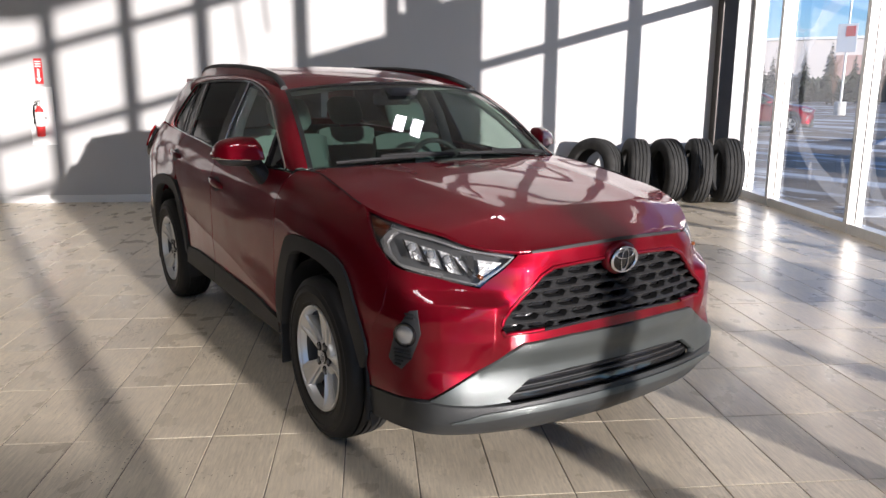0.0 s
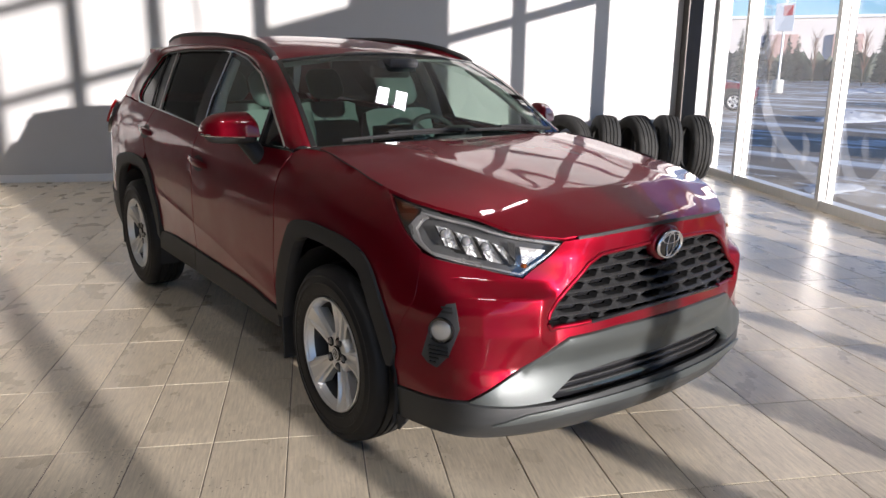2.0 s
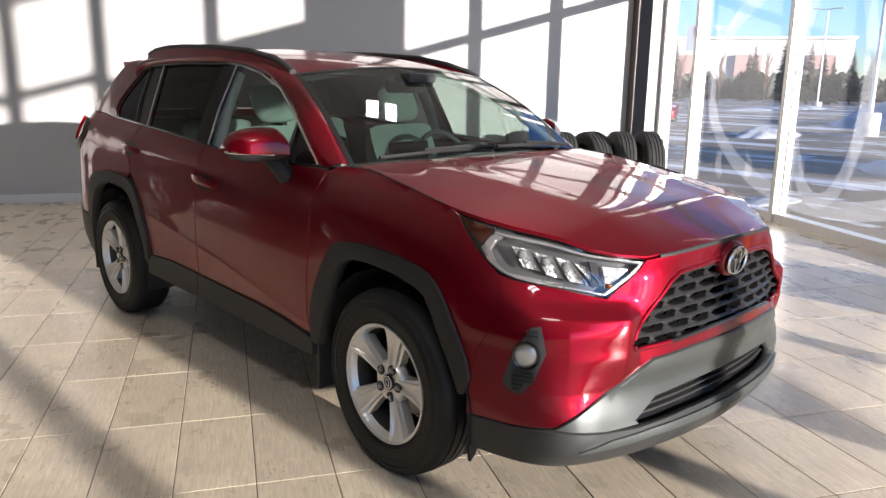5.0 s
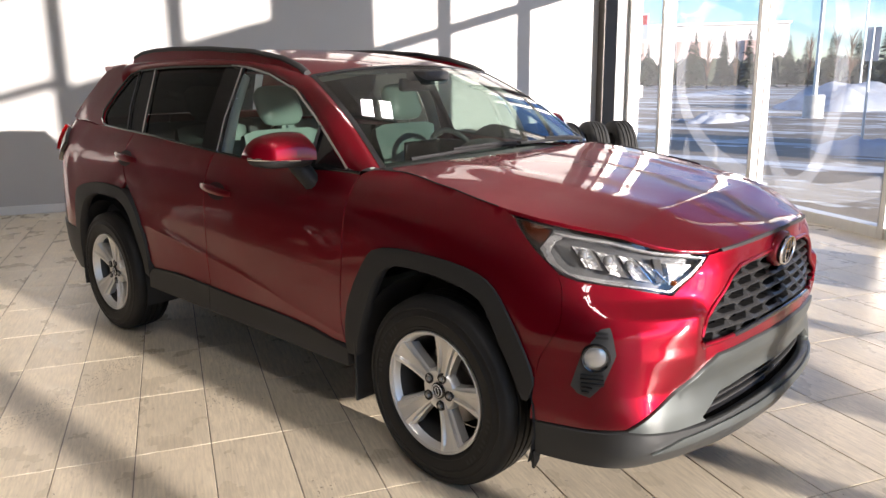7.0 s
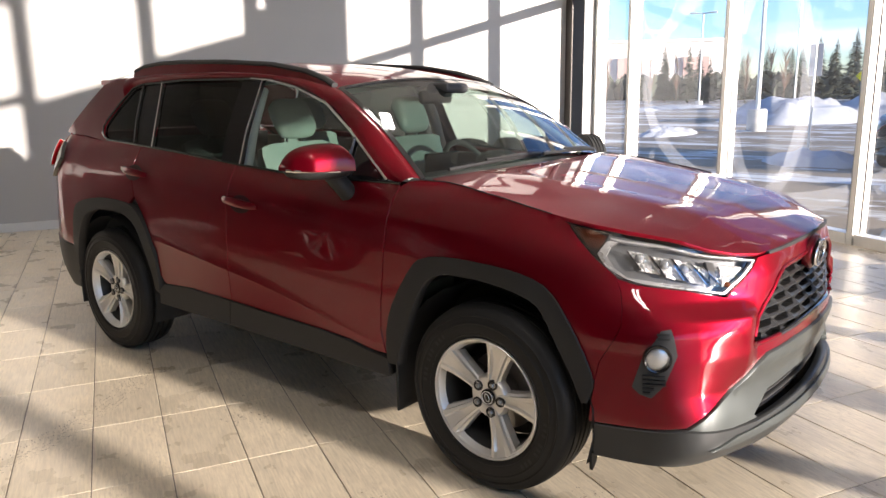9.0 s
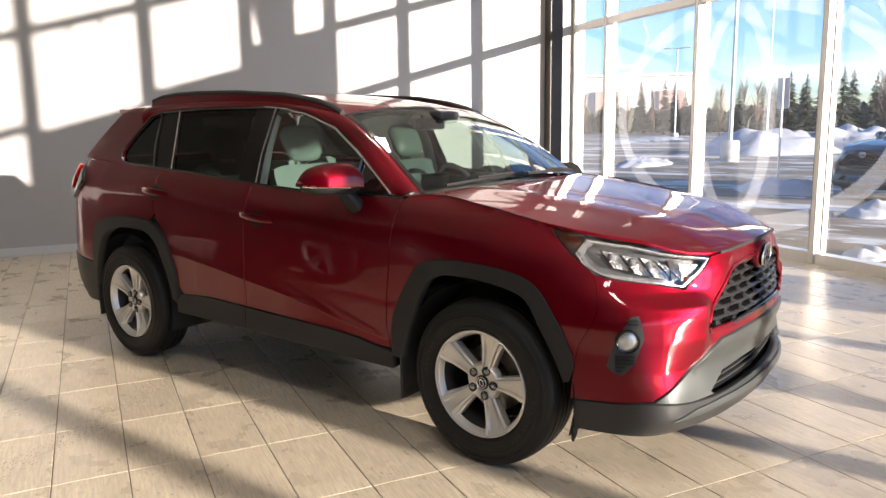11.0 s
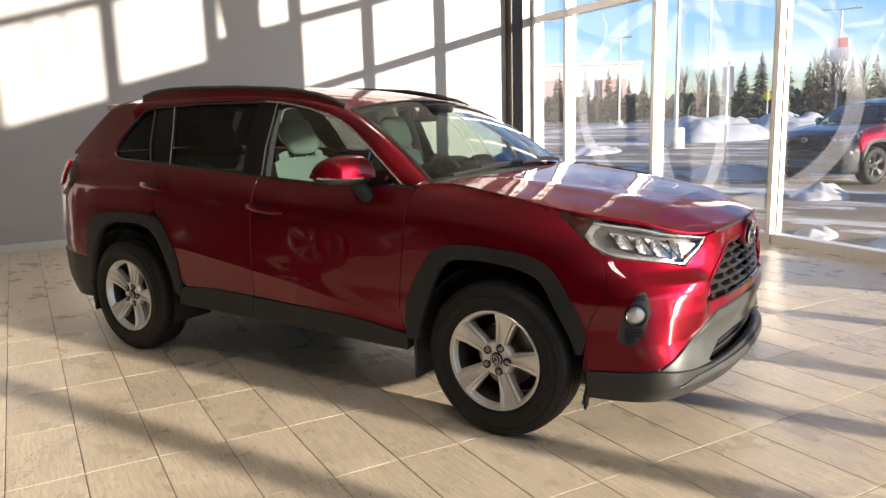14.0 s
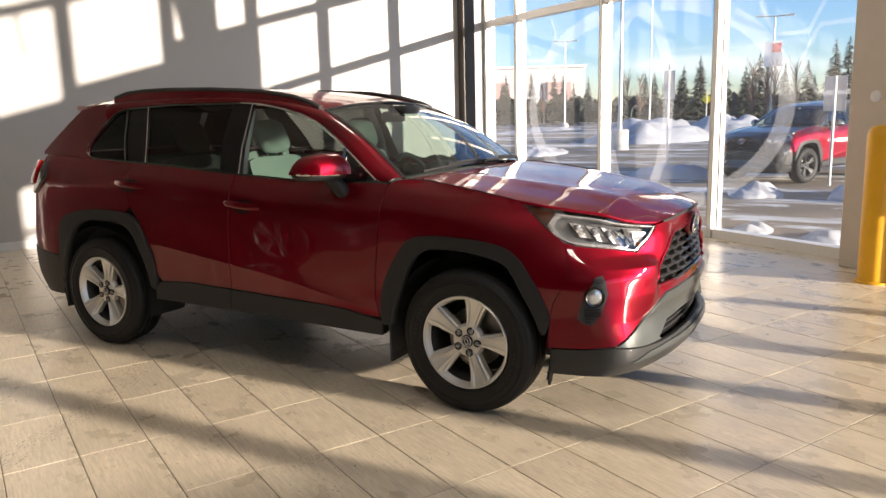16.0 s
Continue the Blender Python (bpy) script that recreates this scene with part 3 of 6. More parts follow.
sign_post(16.9, 3.05, 2.65, 0.32, 0.75, M_STORE, 75)
sign_post(13.4, -1.05, 2.22, 0.42, 0.7, M_STORE, 80)
t = thing("road_sign", pose(*polar(10.0, 58), -0.18, 0, 0, 95), "yellow diamond road sign on a post", "road sign")
part("post", lathe([(0.04, 0), (0.04, 2.6), (0, 2.6)], 8), M_POST, t)
part("sign_board", box(-0.27, 0.27, -0.02, 0.0, -0.27, 0.27, 0.01, m=pose(0, -0.05, 2.3, 0, 45, 0)), M_SIGN_Y, t)

# long store building beyond the road
t = thing("store_building", pose(*polar(26.5, 165), -0.18, 0, 0, 26.5 - 90), "long pale store building with brick red bays", "building", kind="")
part("wall", box(-34, 23, 0, 20, 0, 11.0, 0.1), M_STORE, t)
part("roof", box(-34.4, 23.4, -0.4, 20.4, 11.0, 11.5, 0.05), M_WHITE, t)
for x in (-28, -9, 2, 15):
    part("bay", box(x, x + 5, -0.8, 0, 0, 8.0, 0.05), M_STORE_RED, t)
for x in range(-33, 21, 4):
    part("window", box(x + 0.6, x + 3.0, -0.95, -0.82, 1.0, 2.6), M_WINDARK, t)

# ---- the car: materials ----
from mathutils.geometry import delaunay_2d_cdt

M_PAINT = mat("ruby red car paint", (0.168, 0.0024, 0.0105), 0.42, 0.74, vary=0.015, fine=900, coat=0.85, spec=0.0)
M_RECESS_SHADE = mat("red darkened as recess shade", (0.030, 0.0012, 0.003), 0.5, vary=0.05, spec=0.2)
M_CLAD = mat("black textured plastic", (0.021, 0.0212, 0.022), 0.55, vary=0.15, fine=300, bump=0.08, spec=0.32)
M_BADGE = mat("blue-black badge plate", (0.010, 0.014, 0.026), 0.15, vary=0.05, coat=0.5)
M_PILLAR = mat("satin black post cover", (0.008, 0.008, 0.009), 0.24, vary=0.05, spec=0.22)
M_GLOSSBLACK = mat("gloss black plastic", (0.010, 0.010, 0.011), 0.10, vary=0.05, coat=0.6)
M_SILVER = mat("satin silver plastic", (0.074, 0.083, 0.082), 0.40, 0.55, vary=0.04, fine=500)
M_CHROME = mat("chrome", (0.82, 0.82, 0.83), 0.06, 1.0, vary=0.02)
M_ALLOY = mat("silver alloy", (0.70, 0.69, 0.665), 0.34, 0.60, vary=0.03, fine=400)
M_ALLOY_DARK = mat("dark alloy recess", (0.06, 0.06, 0.06), 0.5, 0.6, vary=0.1)
M_RUBBER = mat("black tyre rubber", (0.013, 0.013, 0.013), 0.55, vary=0.18, fine=120, bump=0.06, dirt=((0.022, 0.020, 0.019), 5, 0.58, 0.95), spec=0.26)
M_STEEL = mat("brake steel", (0.35, 0.34, 0.33), 0.35, 0.9, vary=0.1)
M_WS = glass("windscreen glass", (0.36, 0.43, 0.40))
M_SIDEGLASS = glass("clear door glass", (0.82, 0.92, 0.86))
M_PRIVACY = glass("dark privacy glass", (0.085, 0.088, 0.085), mirror=0.38)
M_LENS = glass("clear lamp cover", (0.97, 0.97, 0.97))
M_SEAT = mat("pale grey leather", (0.17, 0.225, 0.205), 0.45, vary=0.06, fine=200, bump=0.06)
M_DASH = mat("dark dashboard plastic", (0.045, 0.047, 0.05), 0.55, vary=0.1, fine=200, bump=0.05)
M_TRIM = mat("pale cabin lining", (0.60, 0.61, 0.59), 0.8, vary=0.05)
M_AMBER = mat("amber lens", (0.13, 0.032, 0.005), 0.15, vary=0.05, coat=0.8)
M_TAIL = mat("red tail lens", (0.34, 0.006, 0.008), 0.25, vary=0.05, coat=0.4, spec=0.2)
M_PROJ = mat("projector glass", (0.42, 0.44, 0.46), 0.05, 0.7, vary=0.05)
M_GRILLE = mat("dark grille plastic", (0.034, 0.0345, 0.0355), 0.32, 0.3, vary=0.1, fine=300, spec=0.4)
M_LAMPBACK = mat("lamp inner shell", (0.13, 0.135, 0.14), 0.30, 0.6, vary=0.12, fine=200, bump=0.2)
M_MARKER = mat("dark amber marker", (0.050, 0.011, 0.004), 0.20, vary=0.05, coat=0.8)
M_BAND = mat("pale lamp band", (0.36, 0.36, 0.36), 0.28, 0.7, vary=0.08, fine=220, bump=0.3)
M_REFLECT = mat("lamp reflector", (0.88, 0.885, 0.89), 0.40, 0.70, vary=0.05)
M_FOG = mat("fog lamp reflector", (0.70, 0.71, 0.71), 0.24, 0.55, vary=0.05)
M_BEZEL = mat("grey ribbed plastic", (0.050, 0.051, 0.053), 0.45, vary=0.1, fine=300, spec=0.3)
M_LIP = mat("dark grey lower bumper", (0.026, 0.0275, 0.028), 0.42, vary=0.1, fine=300, spec=0.35)

# ---- the car: surfaces (right half; x is the half width) ----
# stations along the outline: s, then (z, half width, y)
RING = [
    (-1.45, [(0.20, 0.0, -0.780), (0.27, 0.0, -0.885), (0.33, 0.0, -0.915), (0.40, 0.0, -0.895), (0.50, 0.0, -0.880), (0.58, 0.0, -0.905), (0.64, 0.0, -0.905), (0.75, 0.0, -0.885), (0.86, 0.0, -0.868), (0.945, 0.0, -0.868)]),
    (-1.20, [(0.20, 0.25, -0.765), (0.27, 0.25, -0.868), (0.33, 0.25, -0.898), (0.40, 0.25, -0.878), (0.50, 0.25, -0.865), (0.58, 0.25, -0.890), (0.64, 0.25, -0.890), (0.75, 0.25, -0.872), (0.86, 0.25, -0.855), (0.94, 0.25, -0.850)]),
    (-1.00, [(0.20, 0.45, -0.730), (0.27, 0.45, -0.835), (0.33, 0.45, -0.862), (0.40, 0.45, -0.848), (0.50, 0.45, -0.835), (0.58, 0.45, -0.852), (0.64, 0.45, -0.848), (0.75, 0.45, -0.838), (0.86, 0.45, -0.825), (0.93, 0.45, -0.795)]),
    (-0.87, [(0.20, 0.58, -0.690), (0.27, 0.58, -0.792), (0.33, 0.58, -0.820), (0.40, 0.58, -0.815), (0.50, 0.58, -0.800), (0.58, 0.58, -0.800), (0.64, 0.58, -0.797), (0.70, 0.58, -0.800), (0.74, 0.58, -0.796), (0.765, 0.58, -0.775), (0.81, 0.58, -0.752), (0.87, 0.58, -0.735), (0.95, 0.58, -0.690)]),
    (-0.70, [(0.20, 0.72, -0.620), (0.27, 0.735, -0.710), (0.33, 0.745, -0.744), (0.40, 0.745, -0.742), (0.50, 0.742, -0.722), (0.58, 0.740, -0.704), (0.64, 0.740, -0.694), (0.695, 0.738, -0.690), (0.735, 0.730, -0.672), (0.78, 0.722, -0.645), (0.85, 0.705, -0.610), (0.93, 0.690, -0.585), (1.00, 0.670, -0.560)]),
    (-0.57, [(0.20, 0.79, -0.560), (0.27, 0.805, -0.610), (0.33, 0.815, -0.632), (0.40, 0.820, -0.632), (0.50, 0.822, -0.620), (0.58, 0.823, -0.612), (0.64, 0.823, -0.608), (0.685, 0.820, -0.605), (0.725, 0.810, -0.590), (0.78, 0.797, -0.562), (0.85, 0.775, -0.520), (0.93, 0.755, -0.490), (1.00, 0.735, -0.460)]),
    (-0.42, [(0.20, 0.84, -0.42), (0.27, 0.858, -0.42), (0.33, 0.868, -0.42), (0.40, 0.875, -0.42), (0.50, 0.880, -0.42), (0.64, 0.880, -0.42), (0.75, 0.866, -0.415), (0.85, 0.838, -0.40), (0.93, 0.812, -0.38), (1.00, 0.785, -0.36)]),
    (-0.22, [(0.20, 0.86, -0.22), (0.40, 0.890, -0.22), (0.64, 0.897, -0.22), (0.80, 0.892, -0.22), (0.90, 0.872, -0.22), (0.98, 0.835, -0.22), (1.05, 0.780, -0.22)]),
    (0.00, [(0.20, 0.87, 0.0), (0.40, 0.900, 0.0), (0.64, 0.905, 0.0), (0.84, 0.903, 0.0), (0.95, 0.885, 0.0), (1.02, 0.850, 0.0), (1.09, 0.770, 0.0)]),
    (0.28, [(0.20, 0.87, 0.28), (0.40, 0.900, 0.28), (0.64, 0.902, 0.28), (0.84, 0.903, 0.28), (0.96, 0.893, 0.28), (1.05, 0.855, 0.28), (1.13, 0.745, 0.28)]),
    (0.50, [(0.20, 0.86, 0.50), (0.32, 0.880, 0.50), (0.44, 0.892, 0.50), (0.50, 0.897, 0.50), (0.60, 0.899, 0.50), (0.74, 0.901, 0.50), (0.86, 0.903, 0.50), (0.97, 0.905, 0.50), (1.06, 0.872, 0.50), (1.125, 0.805, 0.50)]),
    (1.00, [(0.20, 0.86, 1.0), (0.32, 0.883, 1.0), (0.46, 0.897, 1.0), (0.56, 0.908, 1.0), (0.66, 0.906, 1.0), (0.78, 0.908, 1.0), (0.96, 0.911, 1.0), (1.04, 0.898, 1.0), (1.125, 0.838, 1.0)]),
    (1.46, [(0.20, 0.86, 1.46), (0.32, 0.883, 1.46), (0.46, 0.893, 1.46), (0.60, 0.914, 1.46), (0.70, 0.910, 1.46), (0.82, 0.911, 1.46), (0.97, 0.913, 1.46), (1.06, 0.898, 1.46), (1.15, 0.838, 1.46)]),
    (2.00, [(0.20, 0.86, 2.0), (0.32, 0.883, 2.0), (0.46, 0.893, 2.0), (0.64, 0.915, 2.0), (0.75, 0.911, 2.0), (0.86, 0.911, 2.0), (1.00, 0.911, 2.0), (1.09, 0.893, 2.0), (1.19, 0.825, 2.0)]),
    (2.35, [(0.20, 0.86, 2.35), (0.46, 0.905, 2.35), (0.64, 0.912, 2.35), (0.88, 0.910, 2.35), (1.02, 0.912, 2.35), (1.11, 0.885, 2.35), (1.21, 0.812, 2.35)]),
    (2.70, [(0.20, 0.86, 2.70), (0.46, 0.903, 2.70), (0.64, 0.912, 2.70), (0.90, 0.910, 2.70), (1.03, 0.900, 2.70), (1.12, 0.868, 2.70), (1.23, 0.790, 2.70)]),
    (3.05, [(0.20, 0.84, 3.05), (0.46, 0.898, 3.05), (0.64, 0.906, 3.05), (0.90, 0.902, 3.05), (1.05, 0.886, 3.05), (1.14, 0.848, 3.05), (1.25, 0.765, 3.05)]),
    (3.30, [(0.20, 0.80, 3.30), (0.46, 0.880, 3.30), (0.64, 0.888, 3.30), (0.90, 0.880, 3.30), (1.05, 0.864, 3.30), (1.15, 0.825, 3.30), (1.26, 0.745, 3.30)]),
    (3.52, [(0.20, 0.72, 3.48), (0.46, 0.795, 3.51), (0.64, 0.800, 3.51), (0.90, 0.785, 3.49), (1.05, 0.775, 3.47), (1.15, 0.755, 3.44), (1.26, 0.70, 3.38)]),
    (3.75, [(0.20, 0.60, 3.56), (0.46, 0.640, 3.62), (0.64, 0.640, 3.63), (0.90, 0.630, 3.58), (1.05, 0.620, 3.56), (1.15, 0.600, 3.52), (1.26, 0.57, 3.45)]),
    (4.35, [(0.20, 0.0, 3.60), (0.46, 0.0, 3.665), (0.64, 0.0, 3.67), (0.90, 0.0, 3.62), (1.05, 0.0, 3.60), (1.15, 0.0, 3.56), (1.26, 0.0, 3.50)]),
]
RING_F = [(s, curve1([(z, x) for z, x, y in t]), curve1([(z, y) for z, x, y in t])) for s, t in RING]
RING_S = [s for s, _, _ in RING_F]


def hermite(ts, vs, t):
    """Smooth interpolation through a few values."""
    n = len(ts)
    t = min(max(t, ts[0]), ts[-1])
    i = next(j for j in range(n - 1) if t <= ts[j + 1])

    def slope(j):
        if j == 0:
            return (vs[1] - vs[0]) / (ts[1] - ts[0])
        if j == n - 1:
            return (vs[-1] - vs[-2]) / (ts[-1] - ts[-2])
        a, b = (vs[j] - vs[j - 1]) / (ts[j] - ts[j - 1]), (vs[j + 1] - vs[j]) / (ts[j + 1] - ts[j])
        wa, wb = ts[j + 1] - ts[j], ts[j] - ts[j - 1]
        return (a * wa + b * wb) / (wa + wb)
    h = ts[i + 1] - ts[i]
    x = (t - ts[i]) / h
    return vs[i] * (1 + 2 * x) * (1 - x) ** 2 + h * slope(i) * x * (1 - x) ** 2 + vs[i + 1] * x * x * (3 - 2 * x) + h * slope(i + 1) * x * x * (x - 1)


def step01(a, b, t):
    t = min(max((t - a) / (b - a), 0.0), 1.0)
    return t * t * (3 - 2 * t)


def ramp(a, b, t):
    return min(max((t - a) / (b - a), 0.0), 1.0)


SWAGE = curve1([(0.55, 0.470), (0.79, 0.514), (1.04, 0.563), (1.25, 0.600), (1.48, 0.631), (1.74, 0.666), (2.10, 0.71)])
SHOULDER = curve1([(-0.60, 0.800), (-0.38, 0.846), (-0.28, 0.878), (0.11, 0.917), (0.30, 0.930), (0.50, 0.935), (0.80, 0.950), (1.20, 0.976), (1.68, 1.010), (1.95, 1.026), (2.35, 1.05), (3.2, 1.08)])


BELT = curve1([(0.40, 1.122), (1.05, 1.124), (1.46, 1.148), (2.0, 1.187), (2.47, 1.212), (2.95, 1.228), (3.5, 1.26)])


WIDE = curve1([(0.40, 0.79), (0.75, 0.822), (1.10, 0.836), (1.46, 0.838), (2.0, 0.826), (2.5, 0.803), (2.95, 0.770), (3.2, 0.745), (3.5, 0.70)])


def flank(y, z):
    """Half width of the doors: a fold that rises to the rear, a hollow above it, a round shoulder up to the belt."""
    w = 0.9125 - 0.009 * ((y - 1.6) / 1.1) ** 2
    fold, peak, belt = SWAGE(y), SHOULDER(y) - 0.085, BELT(y)
    if z < fold:
        d = fold - z
        return w - 0.115 * d + 0.26 * d * d
    if z < peak:
        t = (z - fold) / (peak - fold)
        return w - 0.030 * t * (1 - t) ** 4
    d, e = z - peak, belt - peak
    return w - (w - WIDE(y)) * (0.7 * d * d + 2 * d ** 3) / (0.7 * e * e + 2 * e ** 3)


def wing(x, z):
    """The bumper's ledge between grille and fog lamp."""
    return 0.027 * ramp(0.792, 0.744, z) * ramp(0.500, 0.622, z) * ramp(0.50, 0.56, x) * ramp(0.815, 0.73, x)


def ring(s, z):
    """Lower body: place for outline station s and height z."""
    i = next((j for j in range(len(RING_S) - 1) if s <= RING_S[j + 1]), len(RING_S) - 2)
    lo, hi = max(i - 1, 0), min(i + 3, len(RING_S))
    ts = RING_S[lo:hi]
    s = min(max(s, RING_S[0]), RING_S[-1])
    p = Vector((-hermite(ts, [f(z) for _, f, _ in RING_F[lo:hi]], s), hermite(ts, [g(z) for _, _, g in RING_F[lo:hi]], s), z))
    if s < -0.5:
        p.y -= wing(-p.x, z)
    if 0.30 < s < 2.45:
        p.x = lerp(p.x, -flank(p.y, z), step01(0.30, 0.62, s) * step01(2.45, 2.10, s))
    return p


def s_at(x):
    """Station of the front face at half width x."""
    pts = [(0.0, -1.45), (0.25, -1.20), (0.45, -1.00), (0.58, -0.87), (0.735, -0.70), (0.82, -0.57), (0.875, -0.42)]
    for (x0, s0), (x1, s1) in zip(pts, pts[1:]):
        if x <= x1:
            return s0 + (s1 - s0) * (x - x0) / (x1 - x0)
    return -0.42


LEAN = curve1([(0.4, 0.30), (0.9, 0.37), (1.5, 0.43), (2.2, 0.45), (2.8, 0.47), (3.5, 0.44)])


def cabin(y, z):
    """Upper side: windows and pillars."""
    h = max(z - BELT(y), -0.05)
    return Vector((-(WIDE(y) - LEAN(y) * h - 0.22 * max(h, 0) ** 2 + 0.0), y, z))


ROOF_Z = curve1([(0.98, 1.535), (1.15, 1.575), (1.45, 1.618), (1.9, 1.648), (2.4, 1.652), (2.9, 1.640), (3.2, 1.622), (3.5, 1.595)])
ROOF_W = curve1([(0.98, 0.605), (1.3, 0.625), (1.9, 0.625), (2.6, 0.600), (3.1, 0.572), (3.5, 0.545)])
ROOF_E = curve1([(0.98, 1.490), (1.15, 1.524), (1.45, 1.560), (1.9, 1.586), (2.4, 1.590), (2.9, 1.580), (3.2, 1.562), (3.5, 1.540)])


def roof(x, y):
    f = min(abs(x) / ROOF_W(y), 1.0)
    return Vector((-x, y, lerp(ROOF_Z(y), ROOF_E(y), f ** 2.6)))


HOOD_EDGE = curve1([(-0.90, 0.0), (-0.868, 0.10), (-0.850, 0.25), (-0.797, 0.445), (-0.69, 0.585), (-0.56, 0.672), (-0.36, 0.765), (-0.22, 0.778), (0.0, 0.768), (0.28, 0.742), (0.42, 0.735)])
HOOD_MID = curve1([(-0.90, 0.930), (-0.868, 0.950), (-0.80, 0.977), (-0.70, 1.0115), (-0.64, 1.0325), (-0.608, 1.0435), (-0.597, 1.046), (-0.56, 1.0525), (-0.50, 1.062), (-0.20, 1.105), (0.10, 1.136), (0.42, 1.160)])
HOOD_SIDE = curve1([(-0.87, 0.945), (-0.797, 0.928), (-0.69, 0.952), (-0.64, 0.970), (-0.608, 0.983), (-0.597, 0.9862), (-0.56, 0.994), (-0.36, 1.030), (-0.22, 1.052), (0.0, 1.091), (0.28, 1.130), (0.42, 1.136)])


def hood(x, y):
    e = max(HOOD_EDGE(y), 0.05)
    f = min(abs(x) / e, 1.02)
    drop = HOOD_MID(y) - HOOD_SIDE(y)
    ridge = 0.008 * math.exp(-((x - 0.43 - 0.10 * (y + 0.2)) / 0.085) ** 2) * min(max((y + 0.85) / 0.3, 0), 1) * min(max((0.42 - y) / 0.3, 0), 1)
    return Vector((-x, y, HOOD_MID(y) - drop * f ** 2.4 + ridge))


def screen(x, v):
    """Windscreen: v runs from the cowl (0) to the roof (1)."""
    f = x / lerp(0.735, 0.612, v)
    y = lerp(0.335 + 0.085 * f ** 2, 0.955 + 0.045 * f ** 2, v)
    z = lerp(1.160 - 0.024 * f ** 2, 1.540 - 0.043 * f ** 2, v) + 0.030 * math.sin(math.pi * v)
    return Vector((-x, y, z))


# ---- the car: panels ----
def dense(outline, step):
    out = []
    for (a, b), (c, d) in zip(outline, outline[1:] + outline[:1]):
        k = max(1, int(math.ceil(math.hypot(c - a, d - b) / step)))
        out += [(lerp(a, c, i / k), lerp(b, d, i / k)) for i in range(k)]
    return out


def soft(pts, n=2):
    """Rounds the corners of an open line."""
    for _ in range(n):
        out = [pts[0]]
        for (a, b), (c, d) in zip(pts, pts[1:]):
            out += [(lerp(a, c, 0.25), lerp(b, d, 0.25)), (lerp(a, c, 0.75), lerp(b, d, 0.75))]
        pts = out + [pts[-1]]
    return pts


def sheet(outline, mapping, step=0.05, lift=0.0, flange=0.0, folds=()):
    """A curved panel: the outline in the surface's two coordinates, laid onto the surface, raised by lift, with turned-in edges."""
    pts = dense(outline, step * 0.6)
    xs, ys = [p[0] for p in pts], [p[1] for p in pts]
    nx, ny = max(1, round((max(xs) - min(xs)) / step)), max(1, round((max(ys) - min(ys)) / step))
    poly = np.array(pts)
    nxt = np.roll(poly, -1, axis=0)

    def inside(a, b):
        cross = (poly[:, 1] > b) != (nxt[:, 1] > b)
        with np.errstate(divide="ignore", invalid="ignore"):
            xi = poly[:, 0] + (b - poly[:, 1]) * (nxt[:, 0] - poly[:, 0]) / (nxt[:, 1] - poly[:, 1])
        return bool(np.count_nonzero(cross & (a < xi)) % 2)
    fill = [p for p in folds if inside(*p) and np.min((poly[:, 0] - p[0]) ** 2 + (poly[:, 1] - p[1]) ** 2) > (0.25 * step) ** 2]
    kept = np.array(pts + fill)
    for i in range(1, nx):
        for j in range(1, ny):
            a, b = min(xs) + (max(xs) - min(xs)) * i / nx, min(ys) + (max(ys) - min(ys)) * j / ny
            if inside(a, b) and np.min((kept[:, 0] - a) ** 2 + (kept[:, 1] - b) ** 2) > (0.4 * step) ** 2:
                fill.append((a, b))
    k0 = len(pts)
    vs2, ed2, fc2, _, _, _ = delaunay_2d_cdt([Vector(p) for p in pts + fill], [(i, (i + 1) % k0) for i in range(k0)], [], 0, 1e-7)
    faces = []
    for f in fc2:
        ca, cb = sum(vs2[i][0] for i in f) / len(f), sum(vs2[i][1] for i in f) / len(f)
        if inside(ca, cb):
            faces.append(list(f))
    e = 2e-3
    co, no = [], []
    for v in vs2:
        a, b = v[0], v[1]
        du = mapping(a + e, b) - mapping(a - e, b)
        dv = mapping(a, b + e) - mapping(a, b - e)
        n = du.cross(dv)
        n = n.normalized() if n.length > 1e-12 else Vector((0, 0, 1))
        no.append(n)
        co.append(mapping(a, b))
    # turn normals outwards, away from the middle of the car
    c = sum(co, Vector()) / len(co)
    out = sum(((p - Vector((0, max(min(p.y, 2.6), 0.2), 0.75))).dot(n) for p, n in zip(co, no)))
    if out < 0:
        no = [-n for n in no]
    if sum((co[f[1]] - co[f[0]]).cross(co[f[2]] - co[f[0]]).dot(no[f[0]]) for f in faces) < 0:
        faces = [f[::-1] for f in faces]
    co = [p + n * lift for p, n in zip(co, no)]
    if flange:
        directed = {(f[i], f[(i + 1) % len(f)]) for f in faces for i in range(len(f))}
        for a, b in sorted(d for d in directed if (d[1], d[0]) not in directed):
            t = (co[b] - co[a])
            o = t.cross(no[a])
            o = o.normalized() if o.length > 1e-9 else no[a]
            k = len(co)
            co += [co[a], co[b], co[b] - no[b] * flange, co[a] - no[a] * flange]
            no += [(o + no[a]).normalized(), (o + no[b]).normalized(), o, o]
            faces.append([k + 1, k, k + 3, k + 2])
    return co, no, faces


def panel(name, data, material, parent, label="", left=False):
    co, no, faces = data
    if left:
        co = [Vector((-p.x, p.y, p.z)) for p in co]
        no = [Vector((-n.x, n.y, n.z)) for n in no]
        faces = [f[::-1] for f in faces]
    me = bpy.data.meshes.new(name)
    me.from_pydata(co, [], faces)
    me.materials.append(material)
    me.shade_smooth()
    me.normals_split_custom_set_from_vertices(no)
    ob = new(name, me)
    ob.parent = parent
    if label:
        tagged(ob, label)
    return ob


